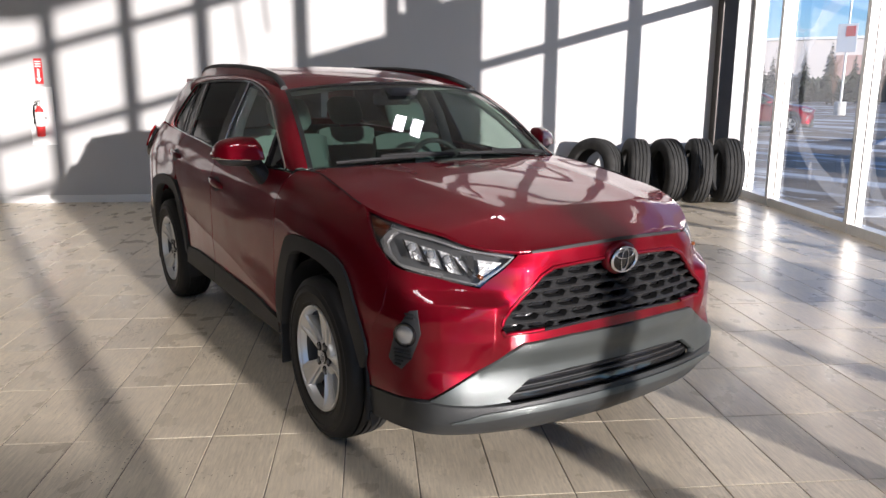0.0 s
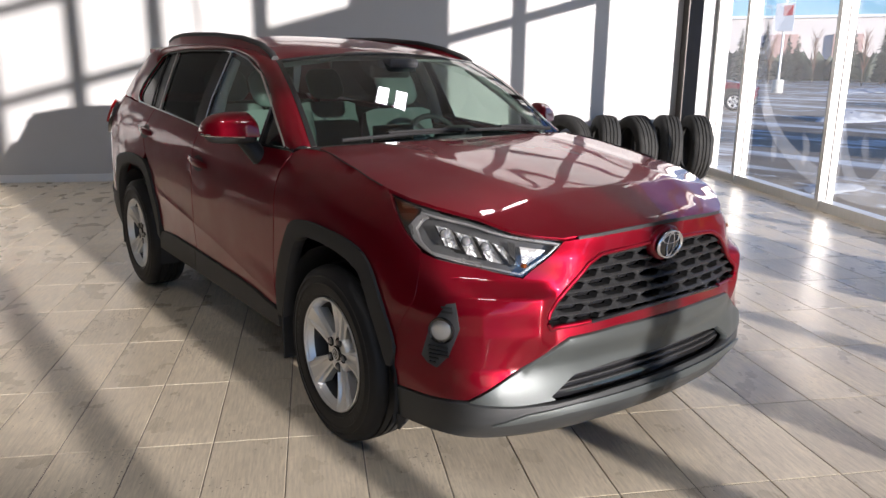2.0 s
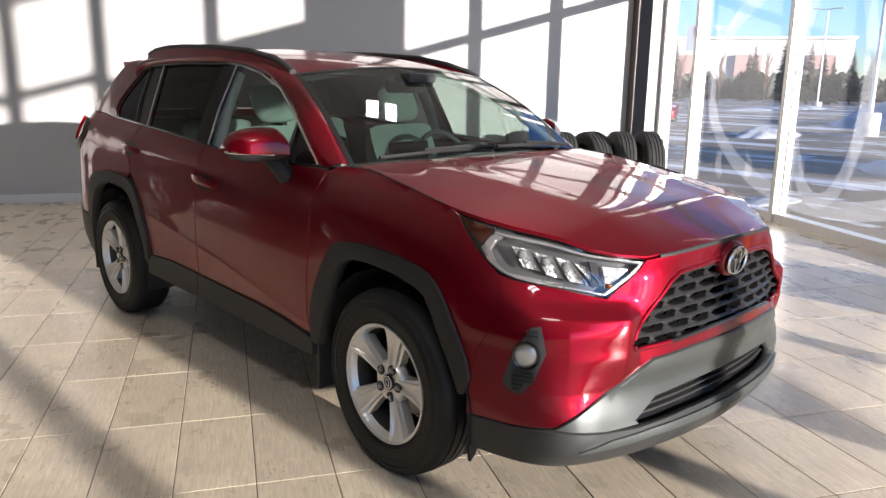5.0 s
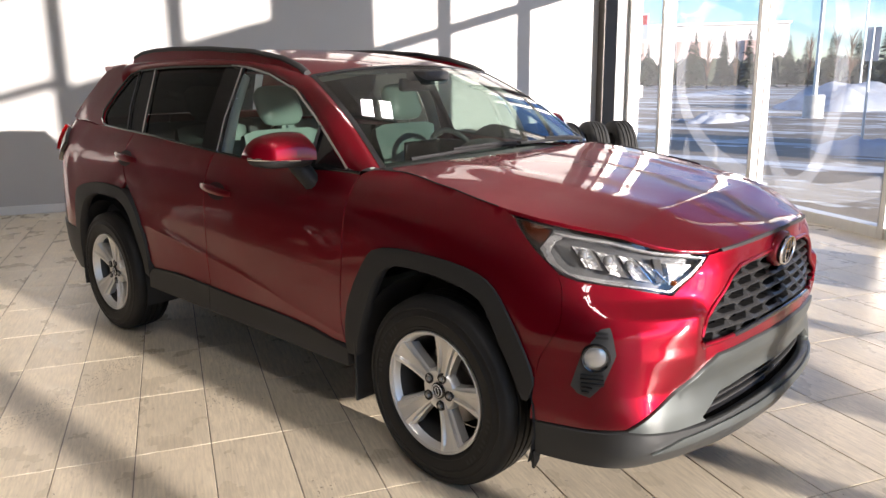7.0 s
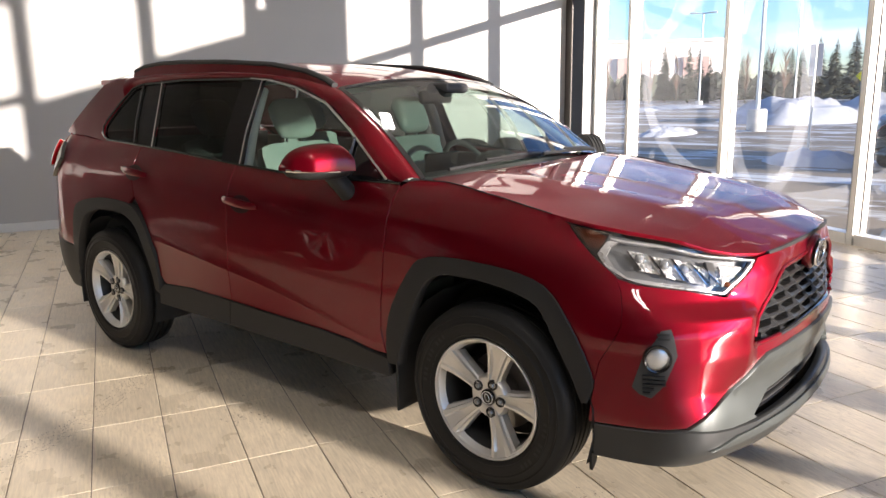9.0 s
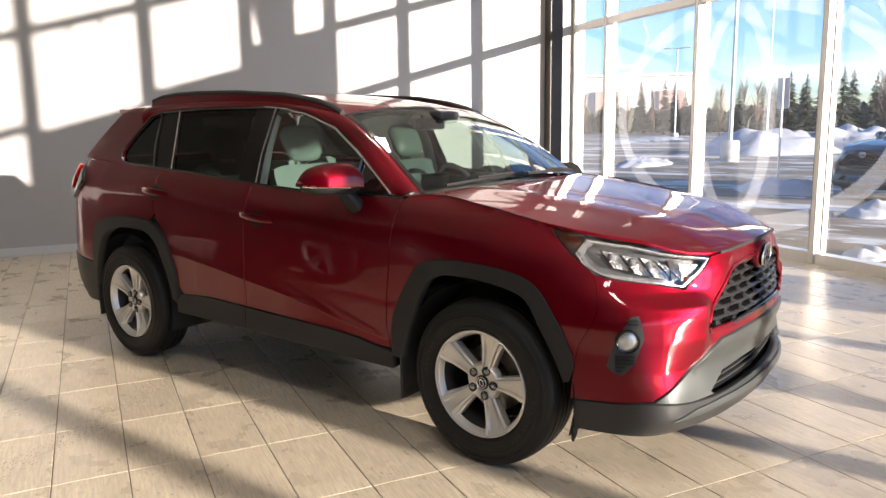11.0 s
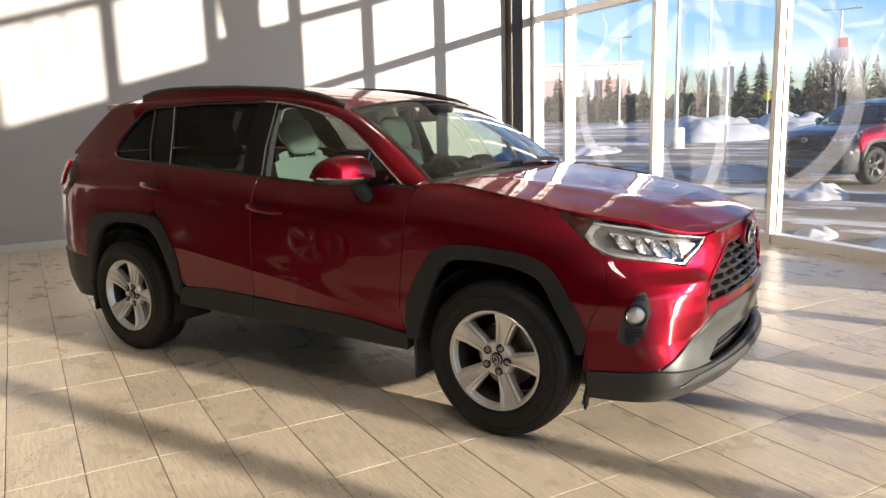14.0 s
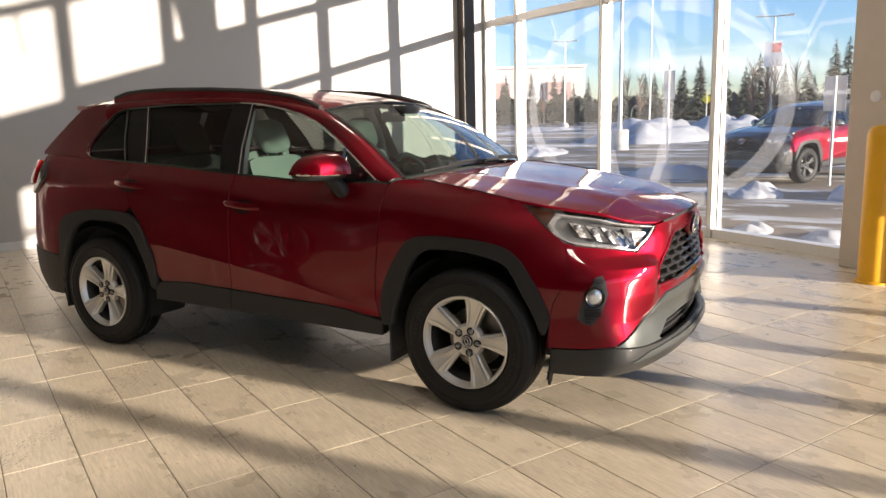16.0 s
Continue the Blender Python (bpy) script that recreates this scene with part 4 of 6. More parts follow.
def both(name, data, material, parent, label=""):
    return [panel(name, data, material, parent, label, left) for left in (False, True)]


def mirrored(bm, left):
    if left:
        bmesh.ops.scale(bm, vec=(-1, 1, 1), verts=bm.verts)
        bmesh.ops.reverse_faces(bm, faces=bm.faces)
    return bm


car = thing("car", pose(0, 0, 0), "shiny ruby red compact SUV with black wheel arch trim", "car")

# front fender: from the lamp and bumper to the door, over the wheel arch
ARCH_F = [(-0.410, 0.42), (-0.426, 0.524), (-0.378, 0.649), (-0.320, 0.732), (-0.273, 0.788), (-0.215, 0.829), (-0.12, 0.854), (0.013, 0.866), (0.152, 0.870), (0.280, 0.854), (0.328, 0.817), (0.418, 0.682), (0.466, 0.565), (0.470, 0.44)]
ARCH_R = [(2.175, 0.44), (2.170, 0.520), (2.182, 0.653), (2.270, 0.820), (2.362, 0.888), (2.55, 0.902), (2.743, 0.898), (2.945, 0.862), (3.030, 0.815), (3.075, 0.65), (3.095, 0.46)]
hood_line = [(y, HOOD_SIDE(y)) for y in (0.395, 0.28, 0.14, 0.0, -0.11, -0.22)]


fender = [(0.490, 0.44), (0.514, 0.53), (0.508, 0.65), (0.478, 0.90), (0.462, 1.115), (0.44, 1.128)] + [(y, z - 0.0015) for y, z in hood_line] + [(-0.288, 1.030), (-0.362, 0.981), (-0.422, 0.931), (-0.501, 0.871), (-0.508, 0.83), (-0.490, 0.72), (-0.440, 0.60), (-0.428, 0.53)] + [(s, z + 0.0) for s, z in ARCH_F[2:-1]] + [(0.472, 0.45)]
both("fender", sheet(fender, ring, 0.022, flange=0.02), M_PAINT, car)

# doors
front_door = [(0.497, 0.432), (0.521, 0.53), (0.515, 0.65), (0.485, 0.90), (0.470, 1.112)] + [(y, BELT(y) - 0.004) for y in (0.60, 0.85, 1.05, 1.25, 1.486)] + [(1.494, 0.95), (1.510, 0.77), (1.520, 0.50), (1.520, 0.487), (1.0, 0.470), (0.70, 0.456), (0.58, 0.436)]
rear_door = [(1.527, 0.487), (1.517, 0.77), (1.501, 0.95), (1.493, 1.146)] + [(y, BELT(y) - 0.004) for y in (1.7, 2.0, 2.25, 2.36)] + [(2.345, 1.10), (2.33, 0.94), (2.26, 0.842), (2.165, 0.655), (2.155, 0.52), (2.11, 0.482), (1.862, 0.496)]
FOLD = [(y, SWAGE(y) + d) for y in (0.46 + 0.010 * q for q in range(190)) for d in (-0.005, 0.005)]
for nm, ol in (("front_door", front_door), ("rear_door", rear_door)):
    both(nm, sheet(ol, ring, 0.015, flange=0.02, folds=FOLD), M_PAINT, car)
# rear quarter and hatch sides
quarter = [(2.368, 1.204), (2.352, 1.10), (2.337, 0.94), (2.40, 0.892), (2.55, 0.904)] + ARCH_R[6:9] + [(3.075, 0.65), (3.10, 0.58), (3.30, 0.60), (3.60, 0.62), (3.60, 0.98), (3.38, 1.00), (3.22, 1.06), (3.28, 1.18), (3.34, 1.245), (3.10, 1.238), (2.95, 1.226), (2.6, 1.214)]
both("rear_quarter", sheet(quarter, ring, 0.03, flange=0.02), M_PAINT, car)
hatch = [(3.607, 0.62), (4.35, 0.62), (4.35, 1.25), (3.45, 1.25), (3.40, 1.21), (3.607, 1.0)]
both("tailgate", sheet(hatch, ring, 0.07, flange=0.02), M_PAINT, car)
rear_low = [(3.10, 0.30), (3.108, 0.575), (3.30, 0.594), (3.60, 0.613), (4.35, 0.613), (4.35, 0.28), (3.5, 0.28)]
both("rear_bumper", sheet(rear_low, ring, 0.07, lift=0.008, flange=0.03), M_CLAD, car)
tail = [(3.33, 1.058), (3.44, 1.040), (3.62, 1.030), (3.80, 1.04), (3.80, 1.13), (3.55, 1.180), (3.40, 1.200), (3.33, 1.196)]
for ob in both("tail_lamp", sheet(tail, ring, 0.05, lift=0.034, flange=0.05), M_TAIL, car, "red tail lamp lens with a black edge"):
    panel("black_edge", sheet([(3.205, 1.105), (3.26, 1.045), (3.36, 0.985), (3.385, 1.000), (3.345, 1.055), (3.345, 1.198), (3.27, 1.196)], ring, 0.04, lift=0.020, flange=0.04), M_GLOSSBLACK, ob, "", ob.data.vertices[0].co.x > 0)

# cladding
arch_in_f = [(0.418, 0.40), (0.400, 0.493), (0.328, 0.669), (0.276, 0.764), (0.215, 0.803), (0.138, 0.817), (0.0, 0.813), (-0.12, 0.796), (-0.212, 0.766), (-0.252, 0.72), (-0.306, 0.63), (-0.365, 0.53), (-0.396, 0.450)]
arch_f = soft([(-0.412, 0.450), (-0.434, 0.524), (-0.386, 0.649), (-0.328, 0.736), (-0.280, 0.796), (-0.221, 0.838), (-0.12, 0.863), (0.013, 0.875), (0.152, 0.879), (0.284, 0.863), (0.336, 0.822), (0.426, 0.685), (0.475, 0.567), (0.480, 0.43), (0.474, 0.40)], 1) + soft(arch_in_f, 1)
both("wheel_arch_trim", sheet(arch_f, ring, 0.02, lift=0.014, flange=0.05), M_CLAD, car, "black plastic wheel arch trim")
arch_in_r = [(3.066, 0.42), (3.050, 0.515), (2.985, 0.68), (2.900, 0.790), (2.76, 0.836), (2.56, 0.846), (2.405, 0.828), (2.315, 0.76), (2.250, 0.62), (2.215, 0.50), (2.205, 0.44)]
arch_r = soft([(2.160, 0.42), (2.163, 0.520), (2.175, 0.655), (2.264, 0.826), (2.358, 0.896), (2.55, 0.910), (2.745, 0.906), (2.950, 0.869), (3.037, 0.820), (3.083, 0.65), (3.108, 0.43)]) + soft(arch_in_r)
both("wheel_arch_trim", sheet(arch_r, ring, 0.03, lift=0.014, flange=0.05), M_CLAD, car, "black plastic wheel arch trim")
rocker_f = [(0.480, 0.338), (0.480, 0.414), (0.58, 0.430), (0.70, 0.450), (0.86, 0.464), (1.06, 0.470), (1.30, 0.476), (1.518, 0.483), (1.528, 0.360), (1.0, 0.350)]
rocker_r = [(1.534, 0.360), (1.525, 0.484), (1.862, 0.492), (2.11, 0.478), (2.158, 0.44), (2.158, 0.368)]
for ol in (rocker_f, rocker_r):
    both("side_sill_trim", sheet(ol, ring, 0.05, lift=0.012, flange=0.06), M_CLAD, car, "black plastic side sill trim")

# front bumper in body colour
red = [(-0.414, 0.382), (-0.430, 0.53), (-0.442, 0.60), (-0.492, 0.72), (-0.510, 0.83), (-0.503, 0.866)] + [(-0.57, 0.847), (s_at(0.70), 0.828), (s_at(0.585), 0.800), (s_at(0.52), 0.855), (s_at(0.45), 0.918), (s_at(0.25), 0.938), (-1.45, 0.944), (-1.45, 0.880), (s_at(0.20), 0.872), (s_at(0.320), 0.864), (s_at(0.376), 0.840), (s_at(0.418), 0.80), (s_at(0.480), 0.740), (s_at(0.538), 0.690), (s_at(0.540), 0.655), (s_at(0.522), 0.632), (s_at(0.40), 0.640), (s_at(0.2), 0.655), (-1.45, 0.66), (-1.45, 0.612), (s_at(0.25), 0.612), (s_at(0.455), 0.598), (s_at(0.60), 0.510), (s_at(0.765), 0.400), (s_at(0.83), 0.388)]
FOG = [(s_at(0.784), 0.722), (s_at(0.804), 0.716), (s_at(0.830), 0.640), (s_at(0.840), 0.530), (s_at(0.834), 0.507), (s_at(0.824), 0.497), (s_at(0.800), 0.545), (s_at(0.774), 0.640)]
both("front_bumper", sheet(red, ring, 0.016, flange=0.02), M_PAINT, car)
both("fog_lamp_bezel", sheet(FOG, ring, 0.03, lift=0.005, flange=0.012), M_BEZEL, car, "black ribbed fog lamp bezel")
both("bonnet_seal", sheet([(s_at(0.40), 0.922), (s_at(0.2), 0.934), (-1.45, 0.940), (-1.45, 0.952), (s_at(0.2), 0.946), (s_at(0.40), 0.932)], ring, 0.04, lift=0.004, flange=0.02), M_CLAD, car)
silver = [(s_at(0.760), 0.396), (s_at(0.60), 0.503), (s_at(0.452), 0.592), (s_at(0.25), 0.606), (-1.45, 0.606), (-1.45, 0.470), (s_at(0.25), 0.468), (s_at(0.42), 0.455), (s_at(0.515), 0.392), (s_at(0.50), 0.378), (s_at(0.62), 0.376)]
both("skid_plate", sheet(silver, ring, 0.03, lift=0.010, flange=0.03), M_SILVER, car, "satin silver skid plate")
lip = [(-0.425, 0.258), (-0.430, 0.376), (s_at(0.83), 0.380), (s_at(0.765), 0.386), (s_at(0.62), 0.366), (s_at(0.50), 0.362), (s_at(0.25), 0.372), (-1.45, 0.374), (-1.45, 0.236), (s_at(0.45), 0.236), (s_at(0.65), 0.241), (s_at(0.80), 0.251)]
both("lower_bumper", sheet(lip, ring, 0.03, lift=0.006, flange=0.04), M_LIP, car, "dark grey lower bumper lip")
both("lower_bumper_edge", sheet([(s_at(0.70), 0.318), (s_at(0.60), 0.342), (s_at(0.45), 0.352), (-1.45, 0.356), (-1.45, 0.334), (s_at(0.45), 0.330), (s_at(0.60), 0.318)], ring, 0.03, lift=0.016, flange=0.01), M_SILVER, car)
# dark depth behind grille and lamps
both("grille_back", sheet([(s_at(0.60), 0.60), (s_at(0.60), 0.93), (-1.45, 0.94), (-1.45, 0.60)], ring, 0.05, lift=-0.06), M_GLOSSBLACK, car)
both("lower_grille_back", sheet([(s_at(0.56), 0.34), (s_at(0.56), 0.52), (-1.45, 0.52), (-1.45, 0.34)], ring, 0.05, lift=-0.05), M_GLOSSBLACK, car)

# upper grille: rows of bars with long six-sided cells
grille_left = curve1([(0.630, 0.522), (0.655, 0.540), (0.690, 0.538), (0.740, 0.480), (0.800, 0.418), (0.840, 0.376), (0.864, 0.320), (0.872, 0.20), (0.880, 0.12)])


def cell_row(k, left):
    """One row of long six-sided openings with sloping grey walls."""
    pitch, high, long = 0.122, 0.0375, 0.058
    zc = 0.652 + high * k
    b = bmesh.new()
    for i in range(-1, 6):
        xc = pitch * (i + (0.5 if k % 2 else 0.0))
        rim = [(-pitch / 2, 0), (-pitch / 2, high / 2), (0, high / 2), (pitch / 2, high / 2), (pitch / 2, 0), (pitch / 2, -high / 2), (0, -high / 2), (-pitch / 2, -high / 2)]
        hole = [(-long, 0), (-long + 0.024, 0.0140), (0, 0.0140), (long - 0.024, 0.0140), (long, 0), (long - 0.024, -0.0115), (0, -0.0115), (-long + 0.024, -0.0115)]
        loops = []
        for pts, sink in ((rim, 0.010), ([(a * 0.93, c * 0.90) for a, c in rim], 0.009), (hole, 0.016), (hole, 0.050)):
            row = []
            for a, c in pts:
                z = min(max(zc + c, 0.636), 0.879)
                x = min(max(xc + a, 0.0), grille_left(z) + 0.006)
                p = ring(s_at(x), z)
                row.append(b.verts.new((p.x, p.y + sink + (0.014 if abs(a) > 0.9 * pitch / 2 and abs(c) < 0.4 * high else 0.0), p.z)))
            loops.append(row)
        for r0, r1 in zip(loops, loops[1:]):
            for q in range(8):
                f4 = (r0[q], r0[(q + 1) % 8], r1[(q + 1) % 8], r1[q])
                if (f4[0].co - f4[2].co).length > 1e-4 and (f4[1].co - f4[3].co).length > 1e-4:
                    b.faces.new(f4)
    bmesh.ops.remove_doubles(b, verts=b.verts, dist=1e-5)
    bmesh.ops.recalc_face_normals(b, faces=b.faces)
    return mirrored(b, left)


for k in range(7):
    for left in (False, True):
        part("grille_bar", cell_row(k, left), M_GRILLE, car, smooth=25)
for left in (False, True):
    lip_pts = [(0.0, 0.881), (0.20, 0.873), (0.32, 0.865), (0.376, 0.841), (0.418, 0.801), (0.480, 0.741), (0.536, 0.692), (0.541, 0.655), (0.524, 0.633), (0.40, 0.640), (0.2, 0.655), (0.0, 0.660)]
    part("grille_frame", mirrored(tube([ring(s_at(x), z) + Vector((0, 0.002, 0)) for x, z in dense(lip_pts, 0.03)[:-20]], 0.009, 8), left), M_PAINT, car, "raised red frame round the grille", smooth=60)
both("grille_edge", sheet([(s_at(0.527), 0.650), (s_at(0.505), 0.634), (s_at(0.40), 0.641), (s_at(0.2), 0.656), (-1.45, 0.661), (-1.45, 0.652), (s_at(0.2), 0.647), (s_at(0.40), 0.632), (s_at(0.515), 0.625), (s_at(0.536), 0.650)], ring, 0.03, lift=0.001, flange=0.02), M_GLOSSBLACK, car)
for z0, z1 in ((0.392, 0.396), (0.415, 0.419), (0.438, 0.442)):
    both("lower_grille_slat", sheet([(s_at(0.505 - (z0 - 0.39) * 1.2), z0), (s_at(0.505 - (z0 - 0.39) * 1.2), z1), (-1.45, z1 + 0.012), (-1.45, z0 + 0.012)], ring, 0.06, lift=-0.03, flange=0.02), M_CLAD, car)

# hood
hood_out = [(0.0, -0.872)] + [(HOOD_EDGE(y) - 0.0015, y) for y in (-0.866, -0.850, -0.825, -0.797, -0.74, -0.69, -0.62, -0.56, -0.46, -0.36, -0.28, -0.22, -0.1, 0.0, 0.14, 0.28, 0.36)] + [(0.715, 0.385), (0.55, 0.335), (0.30, 0.300), (0.0, 0.290)]
hd = sheet(hood_out, hood, 0.028, flange=0.015, folds=[(0.015 + 0.015 * q, y) for q in range(46) for y in (-0.613, -0.6025, -0.592)])
both("hood", hd, M_PAINT, car)
for left in (False, True):
    part("shut_line", mirrored(tube([ring(y, HOOD_SIDE(y) - 0.001) + Vector((-0.001, 0, 0.002)) for y in (0.38, 0.28, 0.20, 0.10, 0.0, -0.11, -0.20)], 0.0024, 6), left), M_CLAD, car, smooth=60)
# cowl and wipers
both("cowl", sheet([(0.0, 0.27), (0.0, 0.37), (0.40, 0.39), (0.725, 0.45), (0.75, 0.40), (0.55, 0.31), (0.3, 0.28)], lambda x, y: Vector((-x, y, 1.132 - 0.012 * (x / 0.7) ** 2)), 0.06), M_CLAD, car)
for a, b, c in (((-0.62, 0.375, 1.163), (-0.30, 0.345, 1.178), (0.02, 0.340, 1.182)), ((0.06, 0.345, 1.182), (0.36, 0.360, 1.177), (0.66, 0.400, 1.160))):
    w = part("wiper", tube([a, b, c], 0.008, 6), M_CLAD, car)
    part("wiper_arm", tube([c, lerp(Vector(c), Vector(b), 0.6) + Vector((0, -0.012, 0.012)), lerp(Vector(b), Vector(a), 0.3) + Vector((0, -0.004, 0.014))], [0.012, 0.009, 0.006], 6), M_CLAD, w)

# windscreen and its black band
ws = [(0.0, 0.0), (0.728, 0.0), (0.606, 1.0), (0.0, 1.0)]
both("windscreen", sheet(ws, screen, 0.08), M_WS, car)
both("windscreen_trim", sheet([(0.722, 0.0), (0.745, 0.0), (0.622, 1.0), (0.600, 1.0)], screen, 0.06, lift=0.003, flange=0.01), M_GLOSSBLACK, car)
both("windscreen_header", sheet([(0.0, 0.985), (0.604, 0.985), (0.606, 1.012), (0.0, 1.012)], screen, 0.06, lift=0.002, flange=0.01), M_GLOSSBLACK, car)

# A pillar, cant rail, rear pillar as one body-colour sheet round the windows
DLO = [(0.545, 1.130), (0.80, 1.322), (1.0, 1.436), (1.25, 1.508), (1.45, 1.540), (1.6, 1.551), (2.2, 1.556), (2.72, 1.530)]


def edge_top(y):
    if y < 1.0:
        v = (y - 0.42) / 0.58
        return screen(lerp(0.745, 0.622, v), v)
    return roof(ROOF_W(y), y)


rows = []
k = 44
dl = [(0.462, 1.120)] + DLO + [(2.80, 1.47)]
for i in range(k + 1):
    t = i / k
    y_i = lerp(0.48, 2.80, t)
    z_i = curve1(dl)(y_i)
    y_o = lerp(0.42, 2.86, t)
    a, b = cabin(y_i, z_i), edge_top(y_o)
    mid = (a + b) / 2 + Vector((-0.018, 0, 0.010))
    rows.append([a + Vector((0.012, 0, -0.004)), a, lerp(a, mid, 0.5) + Vector((-0.005, 0, 0.0)), mid, lerp(mid, b, 0.5) + Vector((-0.004, 0, 0.005)), b, b + Vector((0.012, 0, -0.006))])
for left in (False, True):
    part("pillar_rail", mirrored(grid(rows), left), M_PAINT, car, smooth=70)
rear_pillar = [(2.77, 1.490), (2.822, 1.428), (2.893, 1.338), (2.910, 1.300), (2.891, 1.258), (2.838, 1.229), (2.76, 1.220), (2.95, 1.226), (3.10, 1.240), (3.34, 1.246), (3.44, 1.252), (3.44, 1.27), (3.27, 1.425), (3.14, 1.548), (2.86, 1.582), (2.82, 1.52)]
both("rear_pillar", sheet(rear_pillar, cabin, 0.05, flange=0.01), M_PAINT, car)
# door windows
def chrome_line(pts, r=0.006, name="window_trim", mt=None, lift=0.006):
    for left in (False, True):
        part(name, mirrored(tube([cabin(y, z) + Vector((-lift, 0, 0)) for y, z in pts], r, 6), left), mt or M_CHROME, car, smooth=60)


sail = [(0.560, 1.128), (0.78, 1.126), (0.765, 1.285)]
fglass = [(0.785, 1.128), (1.05, 1.128), (1.44, 1.148), (1.468, 1.30), (1.49, 1.538), (1.25, 1.500), (1.0, 1.428), (0.80, 1.315), (0.775, 1.29)]
bpost = [(1.44, 1.150), (1.50, 1.152), (1.62, 1.160), (1.65, 1.30), (1.67, 1.550), (1.49, 1.544), (1.468, 1.30)]
rglass = [(1.62, 1.162), (2.0, 1.190), (2.255, 1.203), (2.30, 1.34), (2.40, 1.552), (2.2, 1.554), (1.67, 1.552), (1.65, 1.30)]
rpost = [(2.255, 1.203), (2.44, 1.213), (2.52, 1.34), (2.60, 1.538), (2.40, 1.552), (2.30, 1.34)]
QBACK = [(2.76, 1.226), (2.835, 1.236), (2.885, 1.262), (2.903, 1.300), (2.886, 1.336), (2.815, 1.425), (2.72, 1.518)]
qglass = [(2.44, 1.213)] + QBACK + [(2.60, 1.538), (2.52, 1.34)]
both("mirror_sail", sheet(sail, cabin, 0.06, lift=-0.004), M_GLOSSBLACK, car)
both("front_door_glass", sheet(fglass, cabin, 0.08, lift=-0.008), M_SIDEGLASS, car)
both("pillar_cover", sheet(bpost, cabin, 0.06, lift=-0.003), M_PILLAR, car)
both("rear_door_glass", sheet(rglass, cabin, 0.08, lift=-0.008), M_PRIVACY, car)
both("pillar_cover", sheet(rpost, cabin, 0.06, lift=-0.003), M_PILLAR, car)
both("quarter_glass", sheet(qglass, cabin, 0.08, lift=-0.006), M_PRIVACY, car)
chrome_line([(0.48, 1.120), (0.80, 1.122), (1.05, 1.124), (1.46, 1.148), (2.0, 1.187), (2.47, 1.212), (2.80, 1.226)], 0.0065, mt=M_GLOSSBLACK)
chrome_line([(0.545, 1.128), (0.80, 1.318), (1.0, 1.432), (1.25, 1.504), (1.45, 1.538), (1.6, 1.549)], 0.007, mt=M_CHROME)
chrome_line([(1.6, 1.549), (2.2, 1.554), (2.6, 1.540)], 0.005, mt=M_SILVER)
chrome_line([(1.462, 1.152), (1.486, 1.30), (1.506, 1.538)], 0.0055, mt=M_CHROME)
chrome_line([(2.262, 1.203), (2.310, 1.34), (2.412, 1.550)], 0.0042, mt=M_CHROME)
chrome_line([(2.60, 1.540)] + QBACK[::-1], 0.006, mt=M_GLOSSBLACK)
chrome_line([(2.46, 1.214), (2.53, 1.34), (2.61, 1.537)], 0.006, mt=M_GLOSSBLACK)
chrome_line([(0.775, 1.126), (0.762, 1.29)], 0.009, mt=M_GLOSSBLACK)

# roof, spoiler, rails
ro = [(0.0, 0.968)] + [(ROOF_W(y), y) for y in (1.0, 1.2, 1.4, 1.7, 2.0, 2.3, 2.6, 2.9, 3.1, 3.2)] + [(0.0, 3.22)]
both("roof", sheet(ro, roof, 0.08, flange=0.01), M_PAINT, car)
for left in (False, True):
    sp = bmesh.new()
    rows = []
    for i in range(7):
        x = 0.575 * i / 6
        e = roof(min(x, ROOF_W(3.2)), 3.2)
        tip = 3.30 - 0.09 * (i / 6) ** 3
        z1 = 1.592 - 0.02 * (i / 6) ** 2
        rows.append([(-x, 3.10, roof(min(x, ROOF_W(3.1)), 3.1).z + 0.002), (-x, lerp(3.1, tip, 0.6), lerp(e.z, z1, 0.5) + 0.008), (-x, tip, z1), (-x, tip, z1 - 0.025), (-x, tip - 0.08, z1 - 0.045), (-x, tip - 0.14, z1 - 0.06)])
    grid(rows, bm=sp)
    sp.faces.new([sp.verts.new(p) for p in rows[-1]])
    part("rear_spoiler", mirrored(sp, left), M_PAINT, car, smooth=50)
    rail = [(-0.614, 1.03, 1.515), (-0.602, 1.10, 1.546), (-0.585, 1.25, 1.586), (-0.578, 1.5, 1.624), (-0.572, 1.9, 1.650), (-0.562, 2.3, 1.662), (-0.550, 2.55, 1.662), (-0.542, 2.72, 1.652), (-0.536, 2.84, 1.628)]
    rows, feet = [], []
    for i, (x, y, z) in enumerate(rail):
        zr = roof(abs(x), y).z - 0.006
        z = max(z - 0.004, zr + 0.013)
        zm = max(zr, z - 0.016)
        feet.append([(x - 0.026, y, zr - 0.006), (x - 0.016, y, zm + 0.002), (x + 0.016, y, zm + 0.002), (x + 0.026, y, zr - 0.006)])
        rows.append([(x - 0.016, y, zm), (x - 0.020, y, z - 0.006), (x - 0.014, y, z + 0.005), (x, y, z + 0.009), (x + 0.014, y, z + 0.005), (x + 0.020, y, z - 0.006), (x + 0.016, y, zm)])
    part("rail_base", mirrored(grid(feet), left), M_PAINT, car, smooth=60)
    b = grid(rows)
    b.faces.new([b.verts.new(p) for p in rows[0][::-1]])
    part("roof_rail", mirrored(b, left), M_CLAD, car, "black roof rail", smooth=50)
fin = bmesh.new()
